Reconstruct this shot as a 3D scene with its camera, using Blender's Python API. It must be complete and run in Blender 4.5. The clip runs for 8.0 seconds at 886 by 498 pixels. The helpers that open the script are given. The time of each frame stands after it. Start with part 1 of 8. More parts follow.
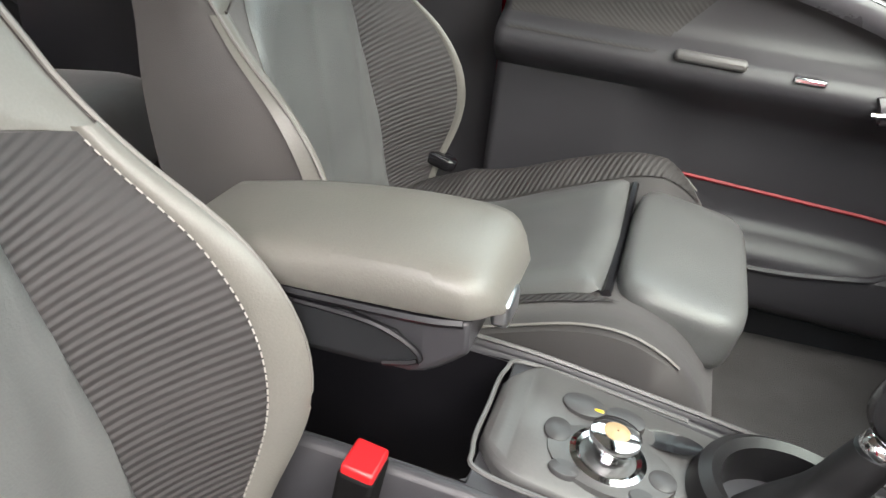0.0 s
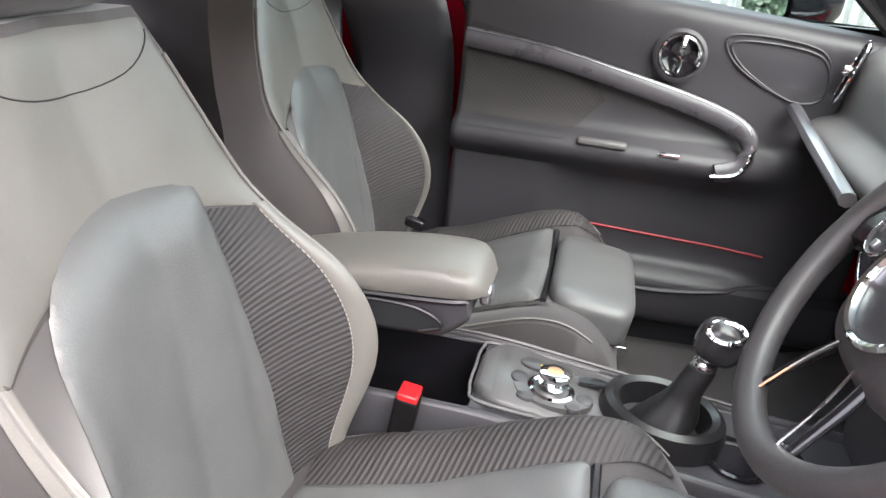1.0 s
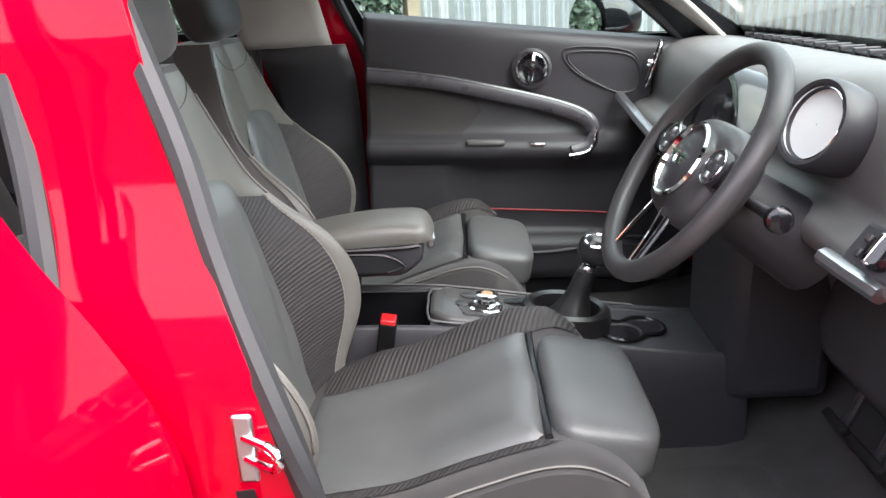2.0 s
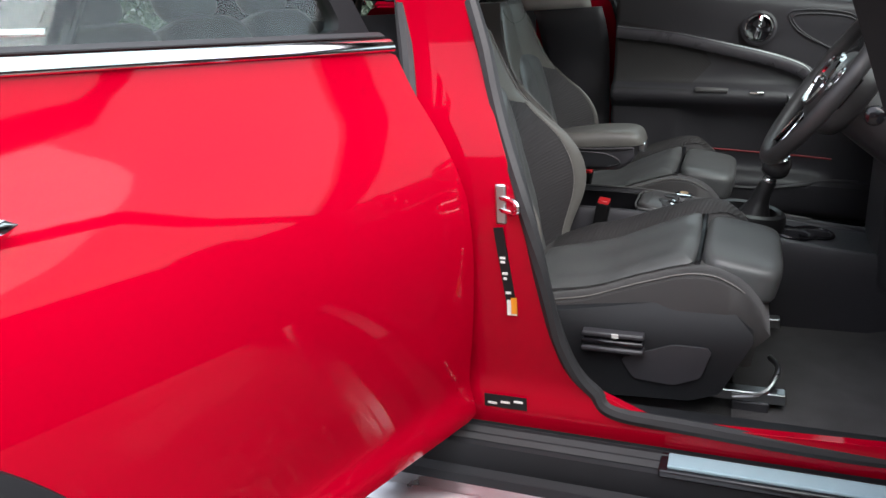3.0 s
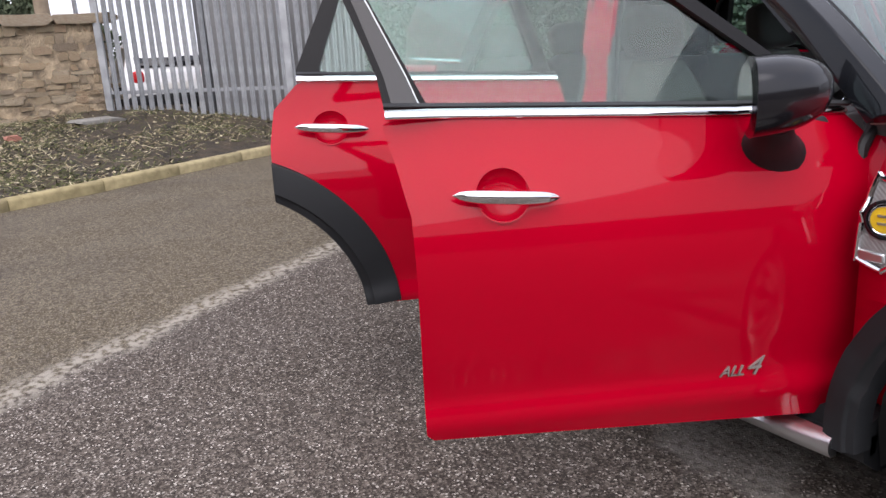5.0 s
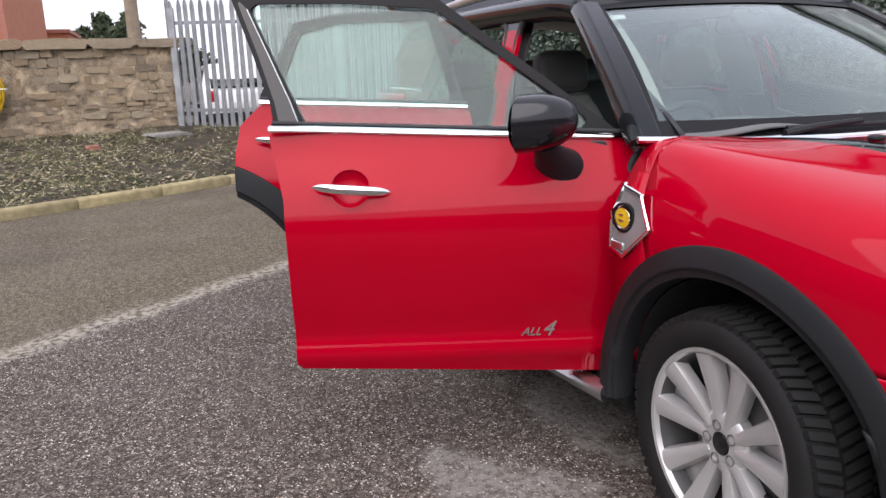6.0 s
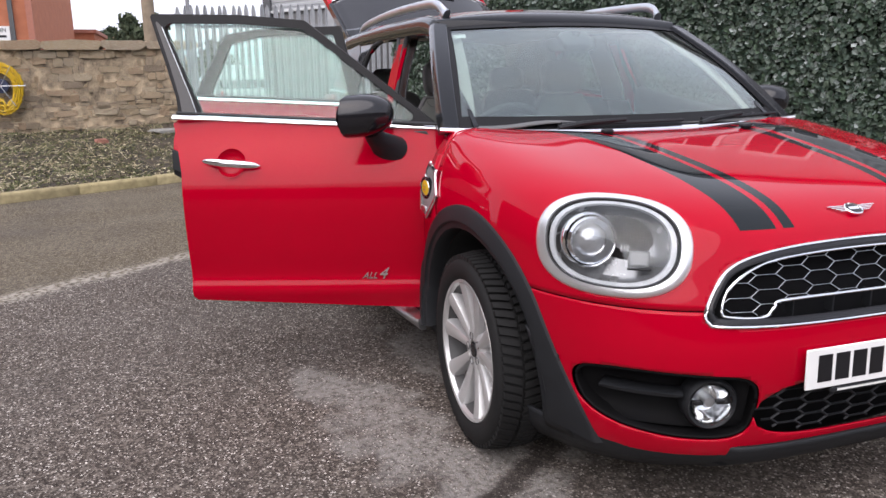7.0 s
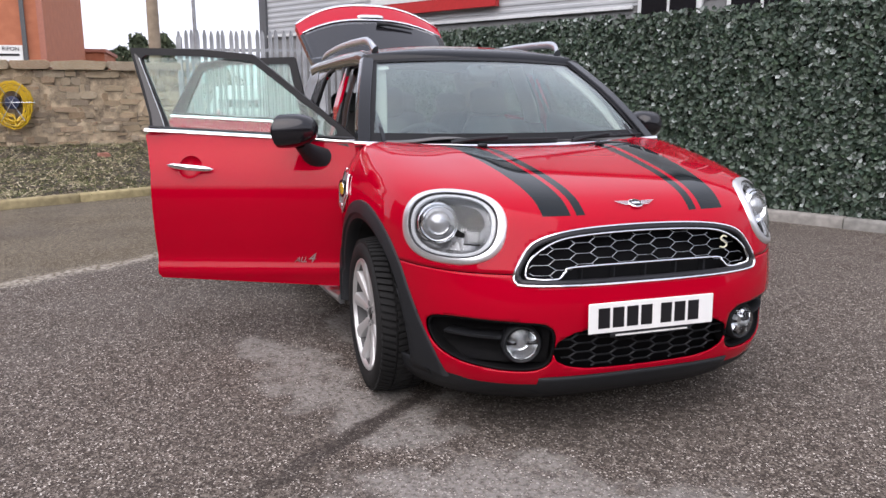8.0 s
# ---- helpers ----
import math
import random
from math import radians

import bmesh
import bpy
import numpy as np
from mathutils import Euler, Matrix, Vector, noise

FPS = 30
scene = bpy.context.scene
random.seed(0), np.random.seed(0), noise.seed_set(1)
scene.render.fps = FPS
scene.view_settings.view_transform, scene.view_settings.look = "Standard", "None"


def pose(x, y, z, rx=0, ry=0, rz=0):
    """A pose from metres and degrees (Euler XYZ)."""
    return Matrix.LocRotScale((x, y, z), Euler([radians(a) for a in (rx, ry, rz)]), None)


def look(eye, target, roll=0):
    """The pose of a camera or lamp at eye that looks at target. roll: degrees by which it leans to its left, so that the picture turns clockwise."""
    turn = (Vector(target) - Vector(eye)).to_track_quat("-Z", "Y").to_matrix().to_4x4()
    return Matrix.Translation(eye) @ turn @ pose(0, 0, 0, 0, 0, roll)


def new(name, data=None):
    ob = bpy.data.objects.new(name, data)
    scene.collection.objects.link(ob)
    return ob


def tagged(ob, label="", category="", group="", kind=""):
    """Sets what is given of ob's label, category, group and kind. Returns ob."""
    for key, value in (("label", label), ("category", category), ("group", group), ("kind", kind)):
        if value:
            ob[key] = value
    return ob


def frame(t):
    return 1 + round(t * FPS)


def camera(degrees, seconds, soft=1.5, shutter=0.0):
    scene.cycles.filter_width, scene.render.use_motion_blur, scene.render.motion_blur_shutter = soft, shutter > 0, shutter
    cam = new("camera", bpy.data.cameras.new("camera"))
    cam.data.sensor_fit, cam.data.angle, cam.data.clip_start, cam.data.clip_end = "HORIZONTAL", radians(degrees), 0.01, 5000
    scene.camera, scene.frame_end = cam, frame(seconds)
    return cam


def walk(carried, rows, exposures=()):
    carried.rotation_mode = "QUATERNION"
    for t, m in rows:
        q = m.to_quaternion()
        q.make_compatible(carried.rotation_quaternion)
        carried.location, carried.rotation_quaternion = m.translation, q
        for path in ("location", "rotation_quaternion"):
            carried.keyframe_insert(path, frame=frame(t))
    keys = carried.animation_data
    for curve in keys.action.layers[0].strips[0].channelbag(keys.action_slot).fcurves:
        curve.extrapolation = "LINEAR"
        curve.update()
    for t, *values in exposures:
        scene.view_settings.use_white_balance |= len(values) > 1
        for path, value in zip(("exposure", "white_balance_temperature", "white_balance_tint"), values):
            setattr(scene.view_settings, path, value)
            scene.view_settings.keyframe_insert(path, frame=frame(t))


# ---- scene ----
cam = camera(60.7, 8.0)
PATH = [
    (0, (0.142, -0.55, 1.074), (-0.356, 1.129, 0.107), 3.8),
    (0.5, (0.154, -0.744, 1.178), (-0.421, 0.964, 0.311), 4.0),
    (1, (0.166, -0.976, 1.21), (-0.188, 0.829, 0.425), 3.0),
    (1.2, (0.168, -1.07, 1.208), (-0.086, 0.762, 0.448), 2.4),
    (2.3, (0.105, -1.593, 1.204), (0.066, 0.304, 0.573), -3.9),
    (2.5, (0.119, -1.725, 1.21), (-0.016, 0.17, 0.583), -4.7),
    (2.8, (0.208, -1.916, 1.184), (-0.255, -0.073, 0.56), -5.1),
    (3, (0.285, -2.033, 1.172), (-0.431, -0.283, 0.521), -3.7),
    (3.5, (0.531, -2.315, 1.162), (-0.644, -0.836, 0.506), -3.2),
    (3.8, (0.762, -2.416, 1.182), (-0.567, -1.083, 0.506), -2.7),
    (4, (0.943, -2.444, 1.192), (-0.501, -1.227, 0.532), -2.9),
    (4.2, (1.148, -2.445, 1.178), (-0.396, -1.338, 0.551), -2.2),
    (5.3, (2.152, -2.307, 1.243), (0.38, -1.527, 0.742), -3.3),
    (5.5, (2.313, -2.247, 1.232), (0.516, -1.513, 0.75), -2.8),
    (6, (2.709, -2.081, 1.241), (0.882, -1.41, 0.78), -1.8),
    (6.5, (3.163, -1.936, 1.24), (1.326, -1.288, 0.783), -1.1),
    (7, (3.625, -1.729, 1.234), (1.776, -1.112, 0.786), -0.8),
    (7.5, (4.072, -1.617, 1.238), (2.213, -1.01, 0.819), -0.4),
    (8, (4.466, -1.546, 1.245), (2.602, -0.939, 0.852), -0.0),
]
walk(cam, [(t, look(eye, target, roll)) for t, eye, target, roll in PATH],
     exposures=[(0.0, 2.9, 7100, 11), (0.5, 3.0, 6950, 13), (1.2, 2.85, 6850, 16), (2.3, 2.05, 6700, 13), (3.0, 1.28, 6600, 12), (3.5, 1.0, 6550, 12), (4.0, 0.72, 6500, 13), (5.5, 0.34, 6500, 14), (8.0, 0.34, 6500, 14)])


# ---- light: bright overcast sky with a soft veiled sun ----
SUN_EL, SUN_AZ = radians(50), radians(-40)
world = bpy.data.worlds.new("overcast_sky")
scene.world = world
world.use_nodes = True
wn = world.node_tree.nodes
wl = world.node_tree.links
sky = wn.new("ShaderNodeTexSky")
sky.sky_type = "NISHITA"
sky.sun_disc = False
sky.sun_elevation = SUN_EL
sky.sun_rotation = radians(90) - SUN_AZ
sky.air_density, sky.dust_density, sky.ozone_density = 1.2, 4.0, 1.0
cloud_coord = wn.new("ShaderNodeTexCoord")
cloud = wn.new("ShaderNodeTexNoise")
cloud.inputs["Scale"].default_value = 2.2
cloud.inputs["Detail"].default_value = 6
wl.new(cloud_coord.outputs["Generated"], cloud.inputs["Vector"])
ramp = wn.new("ShaderNodeValToRGB")
ramp.color_ramp.elements[0].position, ramp.color_ramp.elements[0].color = 0.3, (6.7, 7.25, 8.7, 1)
ramp.color_ramp.elements[1].position, ramp.color_ramp.elements[1].color = 0.75, (9.5, 9.55, 10.4, 1)
wl.new(cloud.outputs["Fac"], ramp.inputs["Fac"])
blend = wn.new("ShaderNodeMixRGB")
blend.inputs["Fac"].default_value = 0.8
wl.new(sky.outputs["Color"], blend.inputs["Color1"])
wl.new(ramp.outputs["Color"], blend.inputs["Color2"])
wl.new(blend.outputs["Color"], wn["Background"].inputs["Color"])
wn["Background"].inputs["Strength"].default_value = 0.14

sun_data = bpy.data.lights.new("sun", "SUN")
sun_data.energy, sun_data.angle, sun_data.color = 2.5, radians(80), (1.0, 0.955, 0.95)
sun = new("sun", sun_data)
sun_way = Vector((math.cos(SUN_EL) * math.cos(SUN_AZ), math.cos(SUN_EL) * math.sin(SUN_AZ), math.sin(SUN_EL)))
sun.matrix_basis = look(sun_way * 30, (0, 0, 0))


# ---- materials ----
def surf(name, a, b=None, rough=0.5, metal=0.0, scale=8.0, fine=150.0, bump=0.1, depth=0.002, coat=0.0, rvar=0.12, spec=0.5, sheen=0.0):
    """A procedural surface: two colours mixed at two scales, with uneven gloss and fine relief."""
    m = bpy.data.materials.new(name)
    m.use_nodes = True
    n, l = m.node_tree.nodes, m.node_tree.links
    p = n["Principled BSDF"]
    b = b or tuple(c * 0.8 for c in a)
    co = n.new("ShaderNodeTexCoord")
    big, small = n.new("ShaderNodeTexNoise"), n.new("ShaderNodeTexNoise")
    big.inputs["Scale"].default_value, big.inputs["Detail"].default_value = scale, 6
    small.inputs["Scale"].default_value, small.inputs["Detail"].default_value = fine, 3
    l.new(co.outputs["Object"], big.inputs["Vector"])
    l.new(co.outputs["Object"], small.inputs["Vector"])
    add = n.new("ShaderNodeMath")
    add.operation = "MULTIPLY_ADD"
    add.inputs[1].default_value = 0.35
    l.new(small.outputs["Fac"], add.inputs[0])
    l.new(big.outputs["Fac"], add.inputs[2])
    ramp = n.new("ShaderNodeValToRGB")
    ramp.color_ramp.elements[0].position, ramp.color_ramp.elements[0].color = 0.45, (*b, 1)
    ramp.color_ramp.elements[1].position, ramp.color_ramp.elements[1].color = 0.9, (*a, 1)
    l.new(add.outputs[0], ramp.inputs["Fac"])
    l.new(ramp.outputs["Color"], p.inputs["Base Color"])
    rr = n.new("ShaderNodeMapRange")
    rr.inputs["To Min"].default_value, rr.inputs["To Max"].default_value = max(rough - rvar, 0.02), min(rough + rvar, 1)
    l.new(big.outputs["Fac"], rr.inputs["Value"])
    l.new(rr.outputs["Result"], p.inputs["Roughness"])
    p.inputs["Metallic"].default_value = metal
    p.inputs["Coat Weight"].default_value = coat
    p.inputs["Coat Roughness"].default_value = 0.03
    p.inputs["Coat IOR"].default_value = 1.5
    p.inputs["Specular IOR Level"].default_value = spec
    p.inputs["Sheen Weight"].default_value = sheen
    if bump:
        bp = n.new("ShaderNodeBump")
        bp.inputs["Strength"].default_value, bp.inputs["Distance"].default_value = bump, depth
        l.new(small.outputs["Fac"], bp.inputs["Height"])
        l.new(bp.outputs["Normal"], p.inputs["Normal"])
    return m


def glass(name, tint, rough=0.0, ior=1.5):
    m = bpy.data.materials.new(name)
    m.use_nodes = True
    n, l = m.node_tree.nodes, m.node_tree.links
    clear, shine, mix, lw, pw, lift = (n.new("ShaderNodeBsdfTransparent"), n.new("ShaderNodeBsdfGlossy"), n.new("ShaderNodeMixShader"), n.new("ShaderNodeLayerWeight"), n.new("ShaderNodeMath"), n.new("ShaderNodeMapRange"))
    clear.inputs["Color"].default_value = (*tint, 1)
    shine.inputs["Roughness"].default_value = rough
    shine.inputs["Color"].default_value = (0.95, 0.98, 0.97, 1)
    lw.inputs["Blend"].default_value = 0.5
    pw.operation, pw.inputs[1].default_value = "POWER", 4.0
    lift.inputs["To Min"].default_value, lift.inputs["To Max"].default_value = ((ior - 1) / (ior + 1)) ** 2, 0.9
    l.new(lw.outputs["Facing"], pw.inputs[0])
    l.new(pw.outputs[0], lift.inputs["Value"])
    l.new(lift.outputs["Result"], mix.inputs["Fac"])
    l.new(clear.outputs[0], mix.inputs[1])
    l.new(shine.outputs[0], mix.inputs[2])
    l.new(mix.outputs[0], n["Material Output"].inputs["Surface"])
    return m


RED = surf("red_paint", (0.385, 0.0002, 0.0135), (0.358, 0.0002, 0.0124), 0.5, 0.0, 3, 900, 0.0, coat=1.0, rvar=0.04, spec=0.0)
BLACK_PAINT = surf("black_paint", (0.006, 0.007, 0.009), None, 0.25, 0, 3, 900, 0.0, coat=1.0, rvar=0.04, spec=0.08)
for paint in (RED, BLACK_PAINT):
    paint.node_tree.nodes["Principled BSDF"].inputs["Coat IOR"].default_value = 1.29
    paint.node_tree.nodes["Principled BSDF"].inputs["Coat Roughness"].default_value = 0.045
CLAD = surf("black_grained_plastic", (0.014, 0.0155, 0.018), (0.010, 0.011, 0.0125), 0.58, 0, 5, 700, 0.25, 0.0008, spec=0.32)
TRIM = surf("dark_soft_plastic", (0.039, 0.039, 0.044), (0.032, 0.032, 0.036), 0.44, 0, 6, 900, 0.2, 0.0006)
FRAME = surf("satin_black_frame", (0.007, 0.007, 0.008), (0.005, 0.005, 0.006), 0.5, 0, 6, 600, 0.1, 0.0005, spec=0.2)
GLOSS = surf("black_gloss_plastic", (0.010, 0.010, 0.012), None, 0.12, 0, 6, 400, 0.0, rvar=0.04)
WHEEL_LEATHER = surf("wheel_leather", (0.042, 0.042, 0.043), (0.030, 0.030, 0.031), 0.42, 0, 14, 420, 0.3, 0.0008, rvar=0.08)
LEATHER = surf("black_leather", (0.100, 0.105, 0.104), (0.082, 0.086, 0.086), 0.34, 0, 14, 420, 0.35, 0.0010, rvar=0.08, spec=0.5)
# paler than the other seat covers: light on these parts is in the colour
LIT_LEATHERETTE = surf("lit_grey_leatherette", (0.140, 0.137, 0.124), (0.112, 0.110, 0.100), 0.36, 0, 9, 500, 0.25, 0.0008, rvar=0.08)
FABRIC = surf("dark_fabric", (0.058, 0.053, 0.051), (0.044, 0.041, 0.040), 0.62, 0, 10, 900, 0.3, 0.0008, sheen=0.3)
CUSHION = surf("dark_cushion_fabric", (0.030, 0.028, 0.028), (0.022, 0.021, 0.021), 0.65, 0, 10, 900, 0.3, 0.0008, sheen=0.2)
CARPET = surf("black_carpet", (0.072, 0.071, 0.071), (0.048, 0.047, 0.047), 0.95, 0, 15, 500, 0.8, 0.004)
CHROME = surf("chrome", (0.86, 0.87, 0.88), (0.80, 0.81, 0.83), 0.08, 1, 10, 500, 0.0, rvar=0.03)
SATIN = surf("satin_silver", (0.62, 0.64, 0.66), (0.55, 0.57, 0.59), 0.32, 1, 10, 500, 0.03)
ALLOY = surf("silver_alloy", (0.55, 0.55, 0.545), (0.49, 0.49, 0.485), 0.36, 0.5, 12, 500, 0.03, coat=0.4)
RUBBER = surf("tyre_rubber", (0.015, 0.015, 0.015), (0.010, 0.010, 0.010), 0.80, 0, 14, 300, 0.3, 0.001, spec=0.22)
SEAL = surf("rubber_seal", (0.020, 0.021, 0.023), None, 0.6, 0, 12, 400, 0.2, 0.001)
HEADLINER = surf("grey_headliner", (0.46, 0.45, 0.42), (0.40, 0.39, 0.37), 0.9, 0, 12, 700, 0.2, 0.001)
STICKER_WHITE = surf("white_sticker", (0.75, 0.75, 0.72), None, 0.4, 0, 20, 300, 0)
YELLOW = surf("yellow_plastic", (0.70, 0.47, 0.02), (0.62, 0.40, 0.02), 0.35, 0, 20, 300, 0)
ORANGE = surf("orange_plastic", (0.80, 0.30, 0.02), None, 0.35, 0, 20, 300, 0)
BUCKLE_RED = surf("red_plastic", (0.52, 0.016, 0.02), (0.45, 0.012, 0.016), 0.35, 0, 20, 300, 0.05)
RED_TRIM = surf("red_trim_line", (0.32, 0.012, 0.022), None, 0.5, 0, 20, 300, 0.05)
PLATE = surf("white_plate", (0.80, 0.80, 0.78), (0.74, 0.74, 0.72), 0.35, 0, 6, 300, 0.02)
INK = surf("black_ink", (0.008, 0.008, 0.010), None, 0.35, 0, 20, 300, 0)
DIAL = surf("dial_reflection", (0.80, 0.82, 0.82), (0.74, 0.76, 0.76), 0.2, 0, 9, 300, 0)
PALE_BLUE = surf("pale_blue_film", (0.36, 0.52, 0.56), (0.30, 0.45, 0.50), 0.35, 0, 9, 300, 0.05)
# black plastic, darkened further to carry the shade of the shallow recesses
FOG_BLACK = surf("black_plastic_and_recess_shade", (0.005, 0.005, 0.006), (0.004, 0.004, 0.004), 0.7, 0, 8, 600, 0.2, 0.0006, spec=0.12)
GLASS = glass("window_glass", (0.80, 0.90, 0.87), 0.0, 1.43)
SCREEN = glass("windscreen_glass", (0.78, 0.86, 0.83), 0.0, 1.95)
LENS = glass("clear_lens", (0.95, 0.96, 0.96))


def ribbed(name, a, b, pitch, axis, rough, lean=(0, 0, 0), deep=0.7):
    """Fabric with fine parallel ribs along one axis of the object."""
    m = surf(name, a, b, rough, 0, 12, 800, 0.2, 0.0006)
    n, l = m.node_tree.nodes, m.node_tree.links
    w = n.new("ShaderNodeTexWave")
    w.bands_direction = axis
    w.inputs["Scale"].default_value = 0.31416 / pitch
    co = n.new("ShaderNodeTexCoord")
    turn = n.new("ShaderNodeMapping")
    turn.inputs["Rotation"].default_value = [radians(a) for a in lean]
    l.new(co.outputs["Object"], turn.inputs["Vector"])
    l.new(turn.outputs["Vector"], w.inputs["Vector"])
    bp = n.new("ShaderNodeBump")
    bp.inputs["Strength"].default_value, bp.inputs["Distance"].default_value = deep, pitch * 0.17
    l.new(w.outputs["Fac"], bp.inputs["Height"])
    l.new(bp.outputs["Normal"], n["Principled BSDF"].inputs["Normal"])
    return m


def striped_bonnet():
    """Red paint with two matt black stripes on each half, laid by the distance from the car's middle."""
    m = surf("red_paint_with_black_stripes", (0.385, 0.0002, 0.0135), (0.358, 0.0002, 0.0124), 0.5, 0, 3, 900, 0.0, coat=1.0, rvar=0.04, spec=0.0)
    n, l = m.node_tree.nodes, m.node_tree.links
    p = n["Principled BSDF"]
    p.inputs["Coat IOR"].default_value = 1.29
    p.inputs["Coat Roughness"].default_value = 0.03
    co, sep, ab = n.new("ShaderNodeTexCoord"), n.new("ShaderNodeSeparateXYZ"), n.new("ShaderNodeMath")
    ab.operation = "ABSOLUTE"
    l.new(co.outputs["Object"], sep.inputs[0])
    l.new(sep.outputs["Y"], ab.inputs[0])
    flare, spread = n.new("ShaderNodeMath"), n.new("ShaderNodeMath")
    flare.operation, spread.operation = "MULTIPLY_ADD", "DIVIDE"
    flare.inputs[1].default_value, flare.inputs[2].default_value = -0.27, 1.52
    l.new(sep.outputs["X"], flare.inputs[0])
    l.new(ab.outputs[0], spread.inputs[0])
    l.new(flare.outputs[0], spread.inputs[1])
    ab = spread
    total = None
    upper = n.new("ShaderNodeMath")
    upper.operation, upper.inputs[1].default_value = "GREATER_THAN", 0.827
    l.new(sep.outputs["Z"], upper.inputs[0])
    for mid, half in ((0.339, 0.054), (0.245, 0.018)):
        c = n.new("ShaderNodeMath")
        c.operation = "COMPARE"
        c.inputs[1].default_value, c.inputs[2].default_value = mid, half
        l.new(ab.outputs[0], c.inputs[0])
        if total:
            s = n.new("ShaderNodeMath")
            s.operation = "ADD"
            l.new(total.outputs[0], s.inputs[0])
            l.new(c.outputs[0], s.inputs[1])
            c = s
        total = c
    mix = n.new("ShaderNodeMixRGB")
    mix.inputs["Color2"].default_value = (0.012, 0.015, 0.017, 1)
    old = p.inputs["Base Color"].links[0].from_socket
    both = n.new("ShaderNodeMath")
    both.operation = "MULTIPLY"
    l.new(total.outputs[0], both.inputs[0])
    l.new(upper.outputs[0], both.inputs[1])
    l.new(both.outputs[0], mix.inputs["Fac"])
    l.new(old, mix.inputs["Color1"])
    l.new(mix.outputs["Color"], p.inputs["Base Color"])
    return m


BONNET = striped_bonnet()
RIB_X = ribbed("ribbed_fabric", (0.031, 0.029, 0.030), (0.020, 0.019, 0.020), 0.0068, "Z", 0.7, (-22, 0, 0))
RIB_SEAT = ribbed("ribbed_seat_fabric", (0.034, 0.032, 0.032), (0.023, 0.022, 0.022), 0.0085, "X", 0.7, (0, 0, 20))


def tarmac():
    """Dark chippings on this side of a seam, older brown tarmac past it, pale dried patches and a gritty seam."""
    m = bpy.data.materials.new("tarmac")
    m.use_nodes = True
    n, l = m.node_tree.nodes, m.node_tree.links
    p = n["Principled BSDF"]
    geo = n.new("ShaderNodeTexCoord")
    at = geo.outputs["Object"]

    def noise_tex(scale, detail=4):
        t = n.new("ShaderNodeTexNoise")
        t.inputs["Scale"].default_value, t.inputs["Detail"].default_value = scale, detail
        l.new(at, t.inputs["Vector"])
        return t.outputs["Fac"]

    def op(kind, a, b, c=None):
        t = n.new("ShaderNodeMath")
        t.operation = kind
        for i, v in enumerate((a, b, c)):
            if v is None:
                continue
            if isinstance(v, (int, float)):
                t.inputs[i].default_value = v
            else:
                l.new(v, t.inputs[i])
        return t.outputs[0]

    def span(v, lo, hi, to0=0.0, to1=1.0):
        t = n.new("ShaderNodeMapRange")
        t.interpolation_type = "SMOOTHSTEP"
        for k, x in zip(("From Min", "From Max", "To Min", "To Max"), (lo, hi, to0, to1)):
            t.inputs[k].default_value = x
        l.new(v, t.inputs["Value"])
        return t.outputs["Result"]

    def mix(f, a, b):
        t = n.new("ShaderNodeMixRGB")
        l.new(f, t.inputs["Fac"])
        for k, v in (("Color1", a), ("Color2", b)):
            if isinstance(v, tuple):
                t.inputs[k].default_value = (*v, 1)
            else:
                l.new(v, t.inputs[k])
        return t.outputs["Color"]

    sep = n.new("ShaderNodeSeparateXYZ")
    l.new(at, sep.inputs[0])
    wob = op("MULTIPLY_ADD", noise_tex(3.0), 0.22, -0.11)
    side = op("ADD", op("ADD", op("MULTIPLY", op("ADD", sep.outputs["X"], 1.10), -0.795), op("MULTIPLY", op("ADD", sep.outputs["Y"], 2.85), -0.606)), wob)
    vor = n.new("ShaderNodeTexVoronoi")
    vor.inputs["Scale"].default_value = 165
    l.new(at, vor.inputs["Vector"])
    chip = n.new("ShaderNodeSeparateColor")
    l.new(vor.outputs["Color"], chip.inputs[0])
    stones = n.new("ShaderNodeValToRGB")
    for pos, col in ((0.0, (0.032, 0.026, 0.022)), (0.5, (0.078, 0.064, 0.055)), (0.80, (0.160, 0.135, 0.115)), (0.93, (0.27, 0.24, 0.21)), (1.0, (0.68, 0.63, 0.57))):
        e = stones.color_ramp.elements.new(pos) if 0 < pos < 1 else stones.color_ramp.elements[-1 if pos else 0]
        e.color = (*col, 1)
    l.new(chip.outputs[0], stones.inputs["Fac"])
    old = n.new("ShaderNodeValToRGB")
    for pos, col in ((0.0, (0.068, 0.056, 0.039)), (0.6, (0.112, 0.092, 0.064)), (1.0, (0.30, 0.26, 0.195))):
        e = old.color_ramp.elements.new(pos) if 0 < pos < 1 else old.color_ramp.elements[-1 if pos else 0]
        e.color = (*col, 1)
    l.new(chip.outputs[1], old.inputs["Fac"])
    base = mix(span(side, -0.02, 0.05), stones.outputs["Color"], old.outputs["Color"])
    stain = span(noise_tex(0.8, 5), 0.5, 0.72, 0, 0.45)
    base = mix(stain, base, (0.070, 0.061, 0.053))
    base = mix(span(noise_tex(24, 7), 0.44, 0.64, 0, 0.42), base, (0.040, 0.033, 0.028))
    base = mix(span(noise_tex(38, 6), 0.52, 0.68, 0, 0.50), base, (0.22, 0.19, 0.16))
    seam = op("MULTIPLY", span(op("ABSOLUTE", op("SUBTRACT", side, 0.05), 0), 0.02, 0.15, 1, 0), span(noise_tex(26, 7), 0.38, 0.60))
    base = mix(op("MULTIPLY", seam, 0.9), base, (0.36, 0.33, 0.28))
    # pale dried patches round the front wheel
    patch = None
